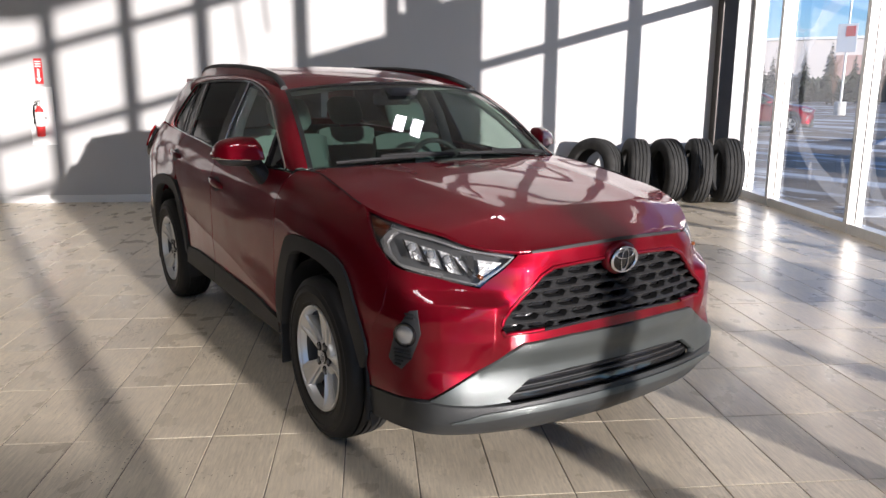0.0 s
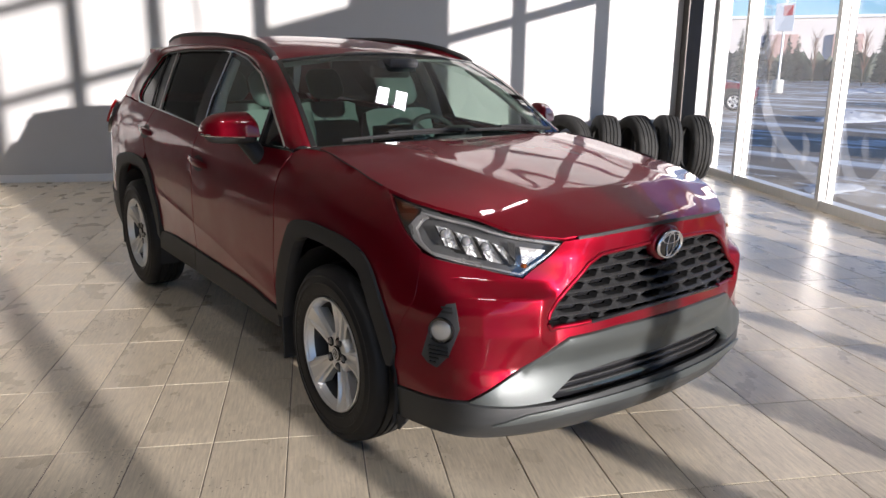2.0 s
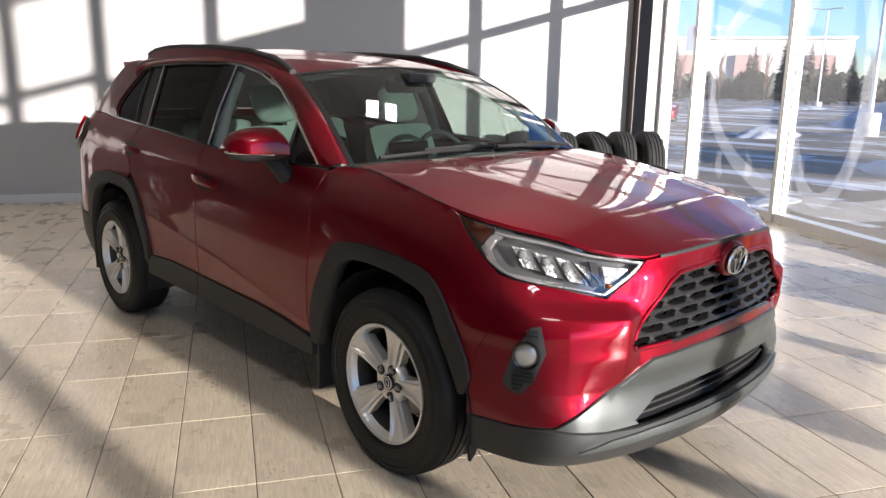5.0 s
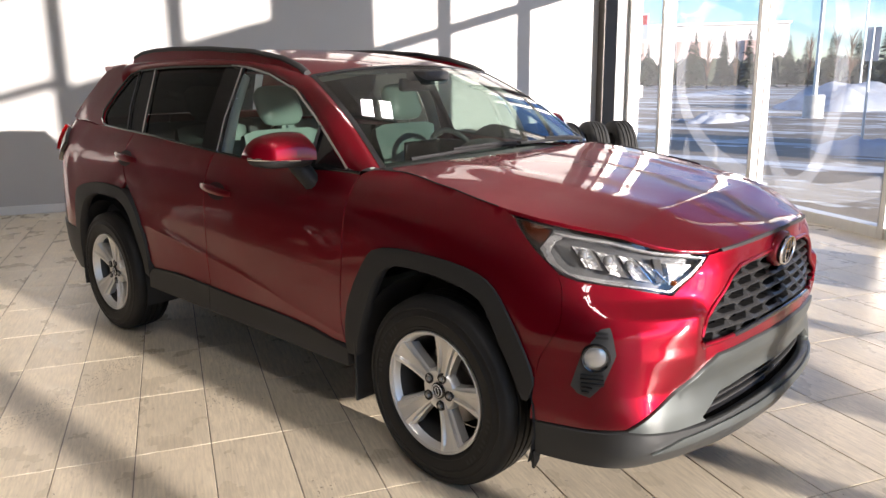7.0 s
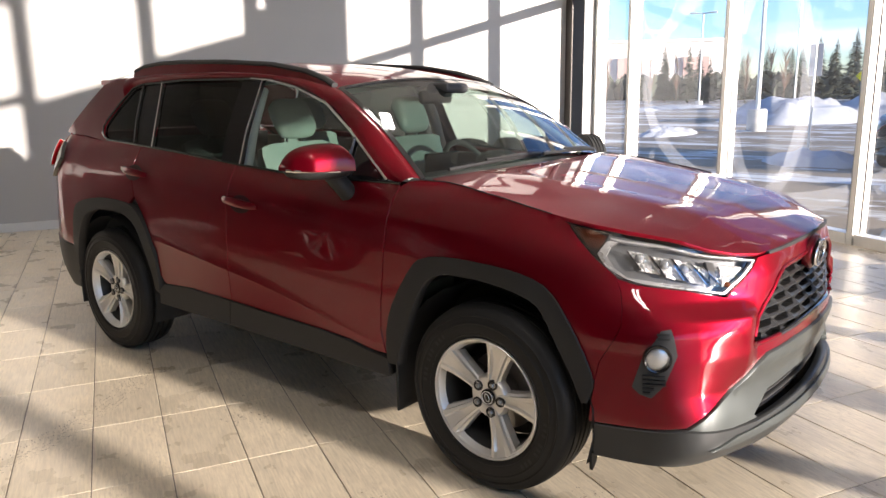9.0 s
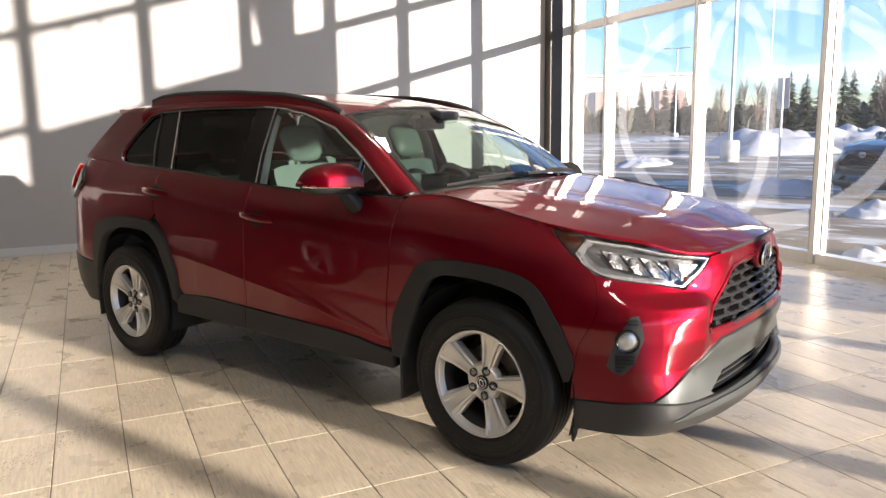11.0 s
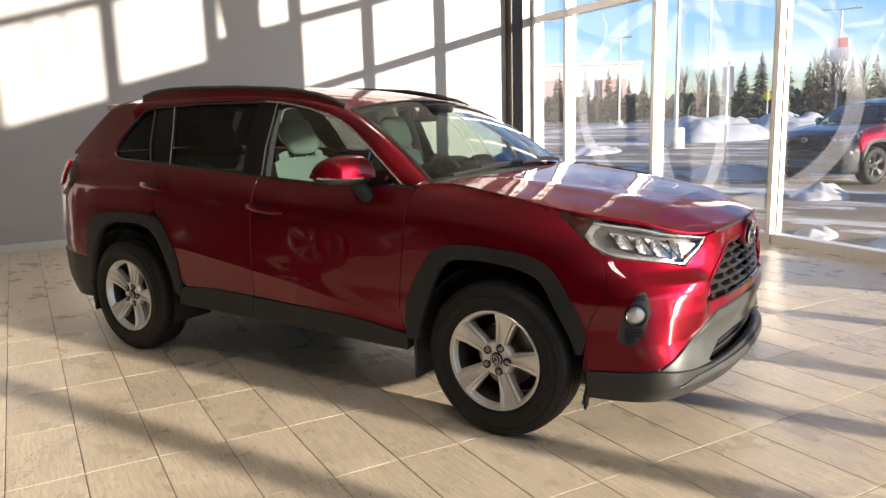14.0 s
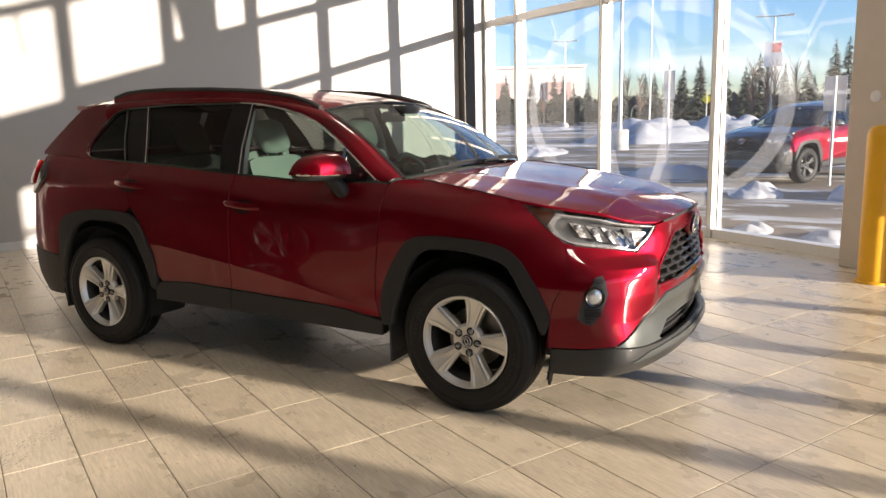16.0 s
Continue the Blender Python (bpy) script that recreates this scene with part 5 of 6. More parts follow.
grid([[(-0.004, 2.80, 1.615), (-0.004, 2.93, 1.665), (-0.004, 3.00, 1.668), (-0.004, 3.01, 1.60)], [(0.004, 2.80, 1.615), (0.004, 2.93, 1.665), (0.004, 3.00, 1.668), (0.004, 3.01, 1.60)]], bm=fin)
box(-0.02, 0.02, 2.84, 3.02, 1.59, 1.625, 0.008, bm=fin)
part("aerial_fin", fin, M_GLOSSBLACK, car)
# rear screen
both("rear_screen", sheet([(0.0, 0.0), (0.62, 0.0), (0.52, 1.0), (0.0, 1.0)], lambda x, v: Vector((-x, lerp(3.49, 3.22, v) - 0.10 * (x / 0.6) ** 2, lerp(1.25, 1.56, v))), 0.1), M_PRIVACY, car)

# headlamps
LAMP = [(-0.285, 1.036), (-0.36, 1.027), (-0.42, 1.017), (-0.57, 0.999), (s_at(0.735), 0.982), (s_at(0.60), 0.947), (s_at(0.452), 0.921), (s_at(0.520), 0.862), (s_at(0.582), 0.806), (s_at(0.66), 0.822), (-0.57, 0.852), (-0.50, 0.875), (-0.42, 0.935), (-0.36, 0.985)]


def facets(quad, nu, nv, sink, rough, seed, left, bm=None):
    """A reflector of many small tilted mirrors on the lamp's surface."""
    r = random.Random(seed)
    b = bm or bmesh.new()
    for i in range(nu):
        for j in range(nv):
            pts = []
            for u, v in ((i, j), (i + 1, j), (i + 1, j + 1), (i, j + 1)):
                u, v = u / nu, v / nv
                a = lerp(lerp(quad[0][0], quad[1][0], u), lerp(quad[3][0], quad[2][0], u), v)
                c = lerp(lerp(quad[0][1], quad[1][1], u), lerp(quad[3][1], quad[2][1], u), v)
                p = ring(a, c)
                n = (ring(a + 0.01, c) - ring(a - 0.01, c)).cross(ring(a, c + 0.01) - ring(a, c - 0.01)).normalized()
                n = n if n.y < 0 else -n
                pts.append(p - n * (sink + rough * r.uniform(-1, 1)))
            vs = [b.verts.new(p) for p in pts]
            b.faces.new(vs[:3])
            b.faces.new((vs[0], vs[2], vs[3]))
    return mirrored(b, left)


for left in (False, True):
    lamp = panel("headlamp", sheet(LAMP, ring, 0.035, lift=-0.045), M_LAMPBACK, car, "headlamp with clear cover and projector lenses", left)
    panel("lamp_cover", sheet(LAMP, ring, 0.035, lift=0.002), M_LENS, lamp, "", left)
    tip = [(-0.292, 1.033), (-0.36, 1.024), (-0.42, 1.013), (-0.50, 1.002), (-0.480, 0.985), (-0.435, 0.945), (-0.462, 0.905), (-0.497, 0.880), (-0.42, 0.938), (-0.36, 0.988)]
    panel("dark_tip", sheet(tip, ring, 0.02, lift=-0.012, flange=0.01), M_GLOSSBLACK, lamp, "", left)
    band = [(-0.520, 0.992), (-0.478, 0.980), (-0.436, 0.944), (-0.468, 0.902), (-0.540, 0.866), (s_at(0.70), 0.843), (s_at(0.70), 0.847), (-0.543, 0.872), (-0.500, 0.900), (-0.474, 0.940), (-0.502, 0.970), (-0.530, 0.979)]
    panel("light_band", sheet(band, ring, 0.02, lift=-0.012, flange=0.02), M_BAND, lamp, "white daytime light band", left)
    upper = [(-0.500, 0.993), (-0.57, 0.984), (s_at(0.735), 0.968), (s_at(0.60), 0.937), (s_at(0.462), 0.913), (s_at(0.468), 0.9085), (s_at(0.60), 0.9315), (s_at(0.735), 0.962), (-0.57, 0.978), (-0.503, 0.987)]
    panel("chrome_strip", sheet(upper, ring, 0.03, lift=-0.004, flange=0.02), M_BAND, lamp, "", left)
    inner = [(s_at(0.460), 0.914), (s_at(0.525), 0.858), (s_at(0.585), 0.812), (s_at(0.589), 0.818), (s_at(0.530), 0.862), (s_at(0.469), 0.912)]
    panel("chrome_strip", sheet(inner, ring, 0.03, lift=-0.004, flange=0.02), M_BAND, lamp, "", left)
    lower = [(s_at(0.588), 0.811), (s_at(0.66), 0.827), (-0.57, 0.857), (-0.535, 0.868), (-0.537, 0.872), (-0.57, 0.862), (s_at(0.66), 0.8325), (s_at(0.590), 0.817)]
    panel("chrome_strip", sheet(lower, ring, 0.03, lift=-0.004, flange=0.02), M_BAND, lamp, "", left)
    # three slanted lens cells between dark fins
    for q, (xa, xb, z0, z1, xo) in enumerate(((0.812, 0.766, 0.890, 0.958, 0.012), (0.758, 0.706, 0.868, 0.942, 0.016), (0.698, 0.646, 0.852, 0.930, 0.018), (0.638, 0.606, 0.846, 0.914, 0.020))):
        quad = [(s_at(xa - xo), z0 + 0.004), (s_at(xb - xo), z0 - 0.008), (s_at(xb + xo), z1 - 0.010), (s_at(xa + xo), z1)]
        part("lens_bezel", facets(quad, 6, 7, 0.026, 0.006, 31 + q, left), M_REFLECT, lamp)
        edge = [quad[0], quad[1], quad[2], quad[3]]
        thin = [(lerp(p[0], m2[0], 0.10), lerp(p[1], m2[1], 0.10)) for p, m2 in zip(edge, [((quad[0][0] + quad[2][0]) / 2, (quad[0][1] + quad[2][1]) / 2)] * 4)]
        for e0, e1, t0, t1 in ((0, 3, 0, 3), (1, 2, 1, 2)):
            panel("lens_fin", sheet([edge[e0], edge[e1], thin[t1], thin[t0]], ring, 0.02, lift=-0.012, flange=0.016), M_CHROME if e0 else M_GLOSSBLACK, lamp, "", left)
        if q < 3:
            x, z, r = (xa + xb) / 2, (z0 + z1) / 2, 0.017
            c = ring(s_at(x), z)
            n = (ring(s_at(x) + 0.01, z) - ring(s_at(x) - 0.01, z)).cross(Vector((0, 0, 1))).normalized()
            n = n if n.y < 0 else -n
            n = (n + Vector((0, -1.2, 0))).normalized()
            m = Matrix.Translation(c - n * 0.034) @ n.to_track_quat("Z", "Y").to_matrix().to_4x4()
            eye = lathe([(r * 1.0, 0.002), (r * 0.96, 0.010), (r * 0.80, 0.016), (r * 0.50, 0.021), (0.0, 0.023)], 20, m)
            part("projector_lens", mirrored(eye, left), M_PROJ, lamp, smooth=60)
    block = [(s_at(0.606), 0.920), (s_at(0.585), 0.916), (s_at(0.600), 0.846), (s_at(0.618), 0.842)]
    panel("dark_block", sheet(block, ring, 0.02, lift=-0.020, flange=0.02), M_CLAD, lamp, "", left)
    quad = [(s_at(0.583), 0.832), (s_at(0.545), 0.860), (s_at(0.505), 0.896), (s_at(0.575), 0.905)]
    part("indicator", facets(quad, 3, 7, 0.020, 0.005, 77, left), M_REFLECT, lamp)
    c = ring(s_at(0.578), 0.842)
    part("bulb", mirrored(lathe([(0.009, -0.01), (0.0095, 0.0), (0.007, 0.006), (0.0, 0.008)], 12, Matrix.Translation(c + Vector((0, -0.004, 0))) @ pose(0, 0, 0, 90, 0, 0)), left), M_AMBER, lamp, "amber bulb", smooth=50)
    amber = [(-0.325, 1.025), (-0.40, 1.013), (-0.482, 0.997), (-0.462, 0.974), (-0.432, 0.958), (-0.400, 0.970), (-0.365, 0.996)]
    panel("side_marker", sheet(amber, ring, 0.02, lift=-0.009, flange=0.01), M_MARKER, lamp, "dark amber side marker", left)
    # fog lamp: round lens in a dark ring, on a ribbed hexagonal plate
    c = ring(s_at(0.813), 0.630)
    n = (ring(s_at(0.790) + 0.02, 0.630) - ring(s_at(0.790) - 0.02, 0.630)).cross(Vector((0, 0, 1))).normalized()
    n = n if n.y < 0 else -n
    m = Matrix.Translation(c + n * 0.002) @ n.to_track_quat("Z", "Y").to_matrix().to_4x4()
    fog = part("fog_lamp", mirrored(lathe([(0.046, -0.02), (0.046, 0.010), (0.043, 0.014), (0.038, 0.012), (0.035, -0.004), (0.0, -0.006)], 28, m), left), M_GLOSSBLACK, car, "round fog lamp", smooth=50)
    part("reflector", mirrored(lathe([(0.037, 0.002), (0.031, 0.005), (0.020, 0.008), (0.0, 0.009)], 24, m), left), M_FOG, fog, smooth=50)
    part("fog_lens", mirrored(lathe([(0.040, 0.010), (0.032, 0.014), (0.020, 0.017), (0.0, 0.018)], 24, m), left), M_LENS, fog, smooth=60)
    for z in (0.512, 0.526, 0.540, 0.554, 0.568, 0.690, 0.702):
        x0, x1 = (0.800 + 0.25 * max(0.53 - z, 0) + 0.02 * (z < 0.53), 0.831) if z < 0.6 else (0.790, 0.813)
        panel("bezel_rib", sheet([(s_at(x0), z), (s_at(x1), z), (s_at(x1), z + 0.006), (s_at(x0), z + 0.006)], ring, 0.03, lift=0.013, flange=0.010), M_CLAD, car, "", left)

    # mirror
    cap = bmesh.new()
    rows = []
    crest = curve1([(0.0, 0.030), (0.06, 0.062), (0.16, 0.084), (0.32, 0.098), (0.60, 0.108), (0.78, 0.108), (0.88, 0.088), (0.95, 0.050), (1.0, 0.012)])
    for i in range(21):
        t = i / 20
        x = lerp(-1.066, -0.858, t)
        h, yc = crest(t), lerp(0.850, 0.738, t)
        d0, d1 = 0.100 * min(1.0, 0.35 + 4 * t, 0.5 + 5 * (1 - t)), 0.052
        low, n = 1.170 - 0.004 * t, 16
        rows.append([(x, yc + (d1 if math.cos(a) > 0 else d0) * math.copysign(abs(math.cos(a)) ** 0.75, math.cos(a)), low + h * math.sin(a) ** 0.62) for a in (math.pi * q / n for q in range(n + 1))])
    grid(rows, closed=True, bm=cap, caps=True)
    mir = part("door_mirror", mirrored(cap, left), M_PAINT, car, "red door mirror on a black foot", smooth=60)
    low = bmesh.new()
    rows = []
    for i in range(9):
        t = i / 8
        x = lerp(-1.055, -0.855, t)
        r = math.sqrt(max(1 - (2 * t - 1) ** 4, 0.02))
        yc = lerp(0.868, 0.748, t)
        rows.append([(x, yc + 0.078 * r * math.cos(a) - (0.03 if math.cos(a) < 0 else 0.0) * r, 1.166 + (0.012 if math.sin(a) > 0 else 0.036) * r * math.sin(a)) for a in (2 * math.pi * q / 20 for q in range(20))])
    grid(rows, closed=True, bm=low, caps=True)
    part("mirror_base", mirrored(low, left), M_CLAD, mir, smooth=60)
    part("mirror_foot", mirrored(tube([(-0.905, 0.775, 1.155), (-0.875, 0.755, 1.115), (-0.845, 0.730, 1.065), (-0.83, 0.72, 1.045)], [0.045, 0.050, 0.050, 0.035], 10, flat=0.8), left), M_CLAD, mir, smooth=60)
    part("turn_signal", mirrored(tube([(-1.068, 0.850, 1.172), (-1.055, 0.790, 1.171), (-1.00, 0.735, 1.170), (-0.93, 0.685, 1.168)], 0.006, 6), left), M_CHROME, mir, smooth=60)
    # handles
    for y0, z0 in ((1.275, 0.968), (2.215, 1.062)):
        # flat dark oval: the shade of the handle's hollow, painted on the door
        oval_pts = [(y0 + 0.115 + 0.078 * math.cos(a), z0 + 0.004 + (0.044 if math.sin(a) > 0 else 0.040) * math.sin(a)) for a in (2 * math.pi * q / 22 for q in range(22))]
        panel("handle_recess", sheet(oval_pts, ring, 0.03, lift=0.0014), M_RECESS_SHADE, car, "", left)
        rows = []
        for q in range(15):
            t = q / 14
            y = y0 - 0.012 + 0.262 * t
            out = 0.024 * math.sin(math.pi * min(max(t, 0.02), 0.98)) ** 0.45
            hz = 0.020 * (0.55 + 0.45 * math.sin(math.pi * t) ** 0.5)
            zc = z0 + 0.002 + 0.020 * t
            base = ring(y, zc)
            rows.append([base + Vector(o) for o in ((-out * 0.35, 0, -hz), (-out * 0.85, 0, -hz * 0.95), (-out, 0, -hz * 0.4), (-out, 0, hz * 0.4), (-out * 0.85, 0, hz * 0.95), (-out * 0.35, 0, hz))])
        part("door_handle", mirrored(grid(rows, closed=True, caps=True), left), M_PAINT, car, smooth=60)
    # mud flaps
    part("mud_flap", mirrored(box(-0.912, -0.70, 0.418, 0.431, 0.205, 0.56, 0.004), left), M_CLAD, car)
    part("mud_flap", mirrored(box(-0.905, -0.70, 3.065, 3.078, 0.22, 0.58, 0.004), left), M_CLAD, car)
    part("lip_flap", mirrored(slab([(-0.872, 0.265), (-0.826, 0.265), (-0.836, 0.220), (-0.862, 0.198)], 0.012, m=pose(0, -0.415, 0, 90, 0, 0)), left), M_CLAD, car)
    # wheel housings
    for yc in (0.0, 2.69):
        rows = []
        for q in range(17):
            a = math.pi * (-0.10 + 1.20 * q / 16)
            rr = 0.435
            rows.append([(x, yc + rr * math.cos(a), 0.36 + rr * math.sin(a)) for x in (-0.885, -0.78, -0.60)])
        part("wheel_housing", mirrored(grid(rows), left), M_CLAD, car, smooth=60)
        b = slab([(yc + 0.437 * math.cos(math.pi * (-0.08 + 1.16 * q / 20)), 0.36 + 0.437 * math.sin(math.pi * (-0.08 + 1.16 * q / 20))) for q in range(21)], 0.012, m=Matrix(((0, 0, 1, -0.60), (1, 0, 0, 0), (0, 1, 0, 0), (0, 0, 0, 1))))
        part("housing_wall", mirrored(b, left), M_CLAD, car)

# emblem
em = Matrix.Translation((0, -0.884, 0.868)) @ pose(0, 0, 0, 90 + 6, 0, 0) @ Matrix.Scale(0.84, 4)
emb = part("emblem", lathe([(0.0, -0.01), (0.070, -0.01), (0.073, 0.004), (0.060, 0.010), (0.0, 0.012)], 32, em @ Matrix.Diagonal((1.12, 0.86, 1, 1))), M_GLOSSBLACK, car, "chrome oval badge", smooth=50)


def oval(rx, ry, w, cx=0.0, cy=0.0):
    b = bmesh.new()
    rows = []
    for i in range(40):
        a = 2 * math.pi * i / 40
        row = []
        for q in range(6):
            c = 2 * math.pi * q / 6
            rr = 1 + (w * math.cos(c)) / max(rx, ry)
            row.append(em @ Vector((cx + rx * rr * math.cos(a), cy + ry * rr * math.sin(a), 0.012 + w * 0.8 * math.sin(c))))
        rows.append(row)
    rows.append(rows[0])
    grid(rows, closed=True, bm=b)
    bmesh.ops.remove_doubles(b, verts=b.verts, dist=1e-6)
    return b


part("badge_ring", oval(0.078, 0.058, 0.0075), M_CHROME, emb, smooth=60)
part("badge_ring", oval(0.022, 0.052, 0.0055), M_CHROME, emb, smooth=60)
part("badge_ring", oval(0.055, 0.020, 0.0055, 0, 0.026), M_CHROME, emb, smooth=60)
part("badge_surround", lathe([(0.0, -0.04), (0.092, -0.04), (0.090, -0.010), (0.080, -0.002), (0.0, -0.002)], 32, em @ Matrix.Diagonal((1.08, 0.86, 1, 1))), M_PAINT, emb, smooth=50)
part("badge_plate", lathe([(0.0, 0.002), (0.070, 0.002), (0.073, -0.003)], 32, em @ Matrix.Diagonal((1.04, 0.78, 1, 1))), M_BADGE, emb, smooth=50)

# wheels
def wheel_parts(parent, left):
    sx = 1 if left else -1
    base = pose(0, 0, 0, 0, -90, 0)   # local z of the lathe points to -x

    def put(nm, b, mt, pr, lb="", smooth=45):
        return part(nm, mirrored(b, left), mt, pr, lb, smooth=smooth)
    tyre = lathe([(0.225, -0.100), (0.245, -0.112), (0.300, -0.116), (0.338, -0.106), (0.354, -0.090), (0.359, -0.062), (0.359, -0.058), (0.351, -0.056), (0.351, -0.050), (0.360, -0.048), (0.361, -0.022), (0.353, -0.020), (0.353, -0.012), (0.361, -0.010), (0.361, 0.010), (0.353, 0.012), (0.353, 0.020), (0.361, 0.022), (0.360, 0.048), (0.351, 0.050), (0.351, 0.056), (0.359, 0.058), (0.358, 0.066), (0.352, 0.092), (0.338, 0.106), (0.326, 0.110), (0.323, 0.114), (0.318, 0.114), (0.316, 0.111), (0.296, 0.1150), (0.294, 0.1175), (0.290, 0.1175), (0.288, 0.115), (0.262, 0.113), (0.252, 0.111), (0.250, 0.113), (0.246, 0.112), (0.240, 0.106), (0.232, 0.098), (0.226, 0.094)], 72, base)
    ty = put("tyre", tyre, M_RUBBER, parent)
    for a0 in (20, 38, 56, 200, 218, 236):
        for k in range(3):
            a = radians(a0 + 4.6 * k)
            b = bmesh.new()
            v = [b.verts.new(base @ Vector((r * math.cos(a + w), r * math.sin(a + w), z))) for r, w, z in ((0.266, -0.022, 0.1150), (0.266, 0.022, 0.1150), (0.284, 0.022, 0.1162), (0.284, -0.022, 0.1162))]
            b.faces.new(v)
            put("print_bar", b, M_CLAD, ty)
    rim = lathe([(0.232, 0.098), (0.2325, 0.107), (0.229, 0.110), (0.224, 0.107), (0.222, 0.100), (0.219, 0.099), (0.2165, 0.096), (0.212, 0.080), (0.208, 0.072)], 64, base)
    ri = put("rim", rim, M_ALLOY, parent, "silver five-spoke alloy rim", smooth=28)
    put("barrel", lathe([(0.207, 0.072), (0.202, 0.050), (0.200, -0.09), (0.228, -0.10)], 64, base), M_ALLOY_DARK, ri, "dark grey inner barrel", smooth=40)
    # spokes
    for q in range(5):
        b = bmesh.new()
        rows = []
        for r, w, h, d in ((0.040, 0.024, 0.076, 0.0), (0.066, 0.026, 0.080, 0.004), (0.090, 0.029, 0.083, 0.010), (0.125, 0.036, 0.087, 0.013), (0.165, 0.046, 0.093, 0.010), (0.200, 0.058, 0.100, 0.004), (0.222, 0.068, 0.105, 0.0)):
            rows.append([(y, r, z) for y, z in ((-w, h - 0.056), (-w, h - 0.020), (-w * 0.80, h - 0.014), (-w * 0.74, h - 0.002), (-w * 0.46, h), (-w * 0.34, h - 0.002 - d), (0, h - 0.003 - d), (w * 0.34, h - 0.002 - d), (w * 0.46, h), (w * 0.74, h - 0.002), (w * 0.80, h - 0.014), (w, h - 0.020), (w, h - 0.056))])
        grid(rows, bm=b)
        bmesh.ops.transform(b, matrix=base @ pose(0, 0, 0, 0, 0, 72 * q + 90), verts=b.verts)
        put("spoke", b, M_ALLOY, ri, smooth=24)
    hub = lathe([(0.085, 0.040), (0.083, 0.064), (0.074, 0.074), (0.040, 0.076), (0.034, 0.072), (0.0, 0.072)], 40, base)
    put("hub", hub, M_ALLOY, ri, smooth=40)
    put("centre_cap", lathe([(0.032, 0.070), (0.031, 0.079), (0.026, 0.082), (0.0, 0.083)], 24, base), M_GLOSSBLACK, ri, smooth=40)
    b = lathe([(0.022, 0.0825), (0.024, 0.0850), (0.026, 0.0825)], 24, base)
    put("cap_ring", b, M_ALLOY, ri, smooth=40)
    put("cap_ring", lathe([(0.010, 0.0832), (0.0115, 0.0848), (0.013, 0.0832)], 20, base @ Matrix.Diagonal((1.3, 0.8, 1, 1))), M_ALLOY, ri, smooth=40)
    for q in range(5):
        a = radians(72 * q + 173)
        m = base @ Matrix.Translation((0.057 * math.cos(a), 0.057 * math.sin(a), 0))
        put("lug_recess", lathe([(0.0200, 0.070), (0.0195, 0.0815), (0.0165, 0.0825), (0.0155, 0.0760), (0.0, 0.0760)], 16, m), M_ALLOY_DARK, ri)
        put("lug_nut", lathe([(0.0105, 0.070), (0.0105, 0.084), (0.007, 0.088), (0.0, 0.088)], 6, m), M_STEEL, ri, smooth=20)
    put("brake_disc", lathe([(0.150, -0.030), (0.150, -0.020), (0.075, -0.020), (0.070, 0.02), (0.0, 0.02)], 40, base), M_STEEL, parent)
    cal = bmesh.new()
    box(-0.02, 0.05, 0.085, 0.175, -0.05, 0.05, 0.012, bm=cal, m=base @ pose(0, 0, 0, 0, 0, -38))
    put("brake_caliper", cal, M_STEEL, parent)
    put("inner_drum", lathe([(0.20, -0.092), (0.0, -0.092)], 40, base), M_CLAD, parent)


for left in (False, True):
    for yc in (0.0, 2.69):
        w = new("wheel")
        w.parent = car
        w.matrix_basis = pose((0.80 if left else -0.80), yc, 0.360, 0, 0, 0 if yc else -1) @ pose(0, 0, 0, -21, 0, 0)
        tagged(w, "black tyre on a silver five-spoke alloy wheel")
        wheel_parts(w, left)

# underbody and cabin
part("underbody", box(-0.66, 0.66, -0.62, 3.30, 0.265, 0.46, 0.05), M_CLAD, car)
part("engine_bay", box(-0.60, 0.60, -0.66, 0.40, 0.46, 0.90, 0.05), M_CLAD, car)
part("cabin_floor", box(-0.80, 0.80, 0.46, 3.30, 0.46, 0.52, 0.02), M_DASH, car)
for left in (False, True):
    for y0, y1, x in ((0.50, 2.10, -0.80), (2.10, 3.28, -0.74)):
        part("door_lining", mirrored(box(x - 0.02, x + 0.03, y0, y1, 0.46, 1.10 if y0 < 1 else 1.17, 0.01), left), M_DASH, car)
part("boot_lining", box(-0.72, 0.72, 3.22, 3.26, 0.5, 1.20, 0.01), M_DASH, car)
rows = []
for i in range(13):
    x = -0.72 + 1.44 * i / 12
    f = abs(x) / 0.72
    rows.append([(x, 0.40 + 0.05 * f, 1.10), (x, 0.50 + 0.03 * f, 1.115), (x, 0.70, 1.105), (x, 0.86, 1.085), (x, 0.93, 1.03), (x, 0.92, 0.86), (x, 0.86, 0.70), (x, 0.80, 0.55)])
dash = part("dashboard", grid(rows), M_DASH, car, smooth=60)
part("screen", box(-0.13, 0.13, 0.905, 0.925, 1.02, 1.17, 0.008), M_GLOSSBLACK, dash)
part("instrument_hood", lathe([(0.16, 0.0), (0.15, 0.05), (0.08, 0.075), (0.0, 0.08)], 20, Matrix.Translation((0.37, 0.82, 1.08)) @ Matrix.Diagonal((1, 0.6, 1, 1))), M_DASH, dash, smooth=60)
sw = bmesh.new()
m = Matrix.Translation((0.37, 1.02, 1.03)) @ pose(0, 0, 0, 62, 0, 0)
tube([m @ Vector((0.185 * math.cos(a), 0.185 * math.sin(a), 0)) for a in (2 * math.pi * i / 32 for i in range(33))], 0.016, 8, bm=sw, caps=False)
steer = part("steering_wheel", sw, M_DASH, car, smooth=60)
hubm = bmesh.new()
box(-0.07, 0.07, -0.05, 0.05, -0.02, 0.03, 0.02, bm=hubm, m=m)
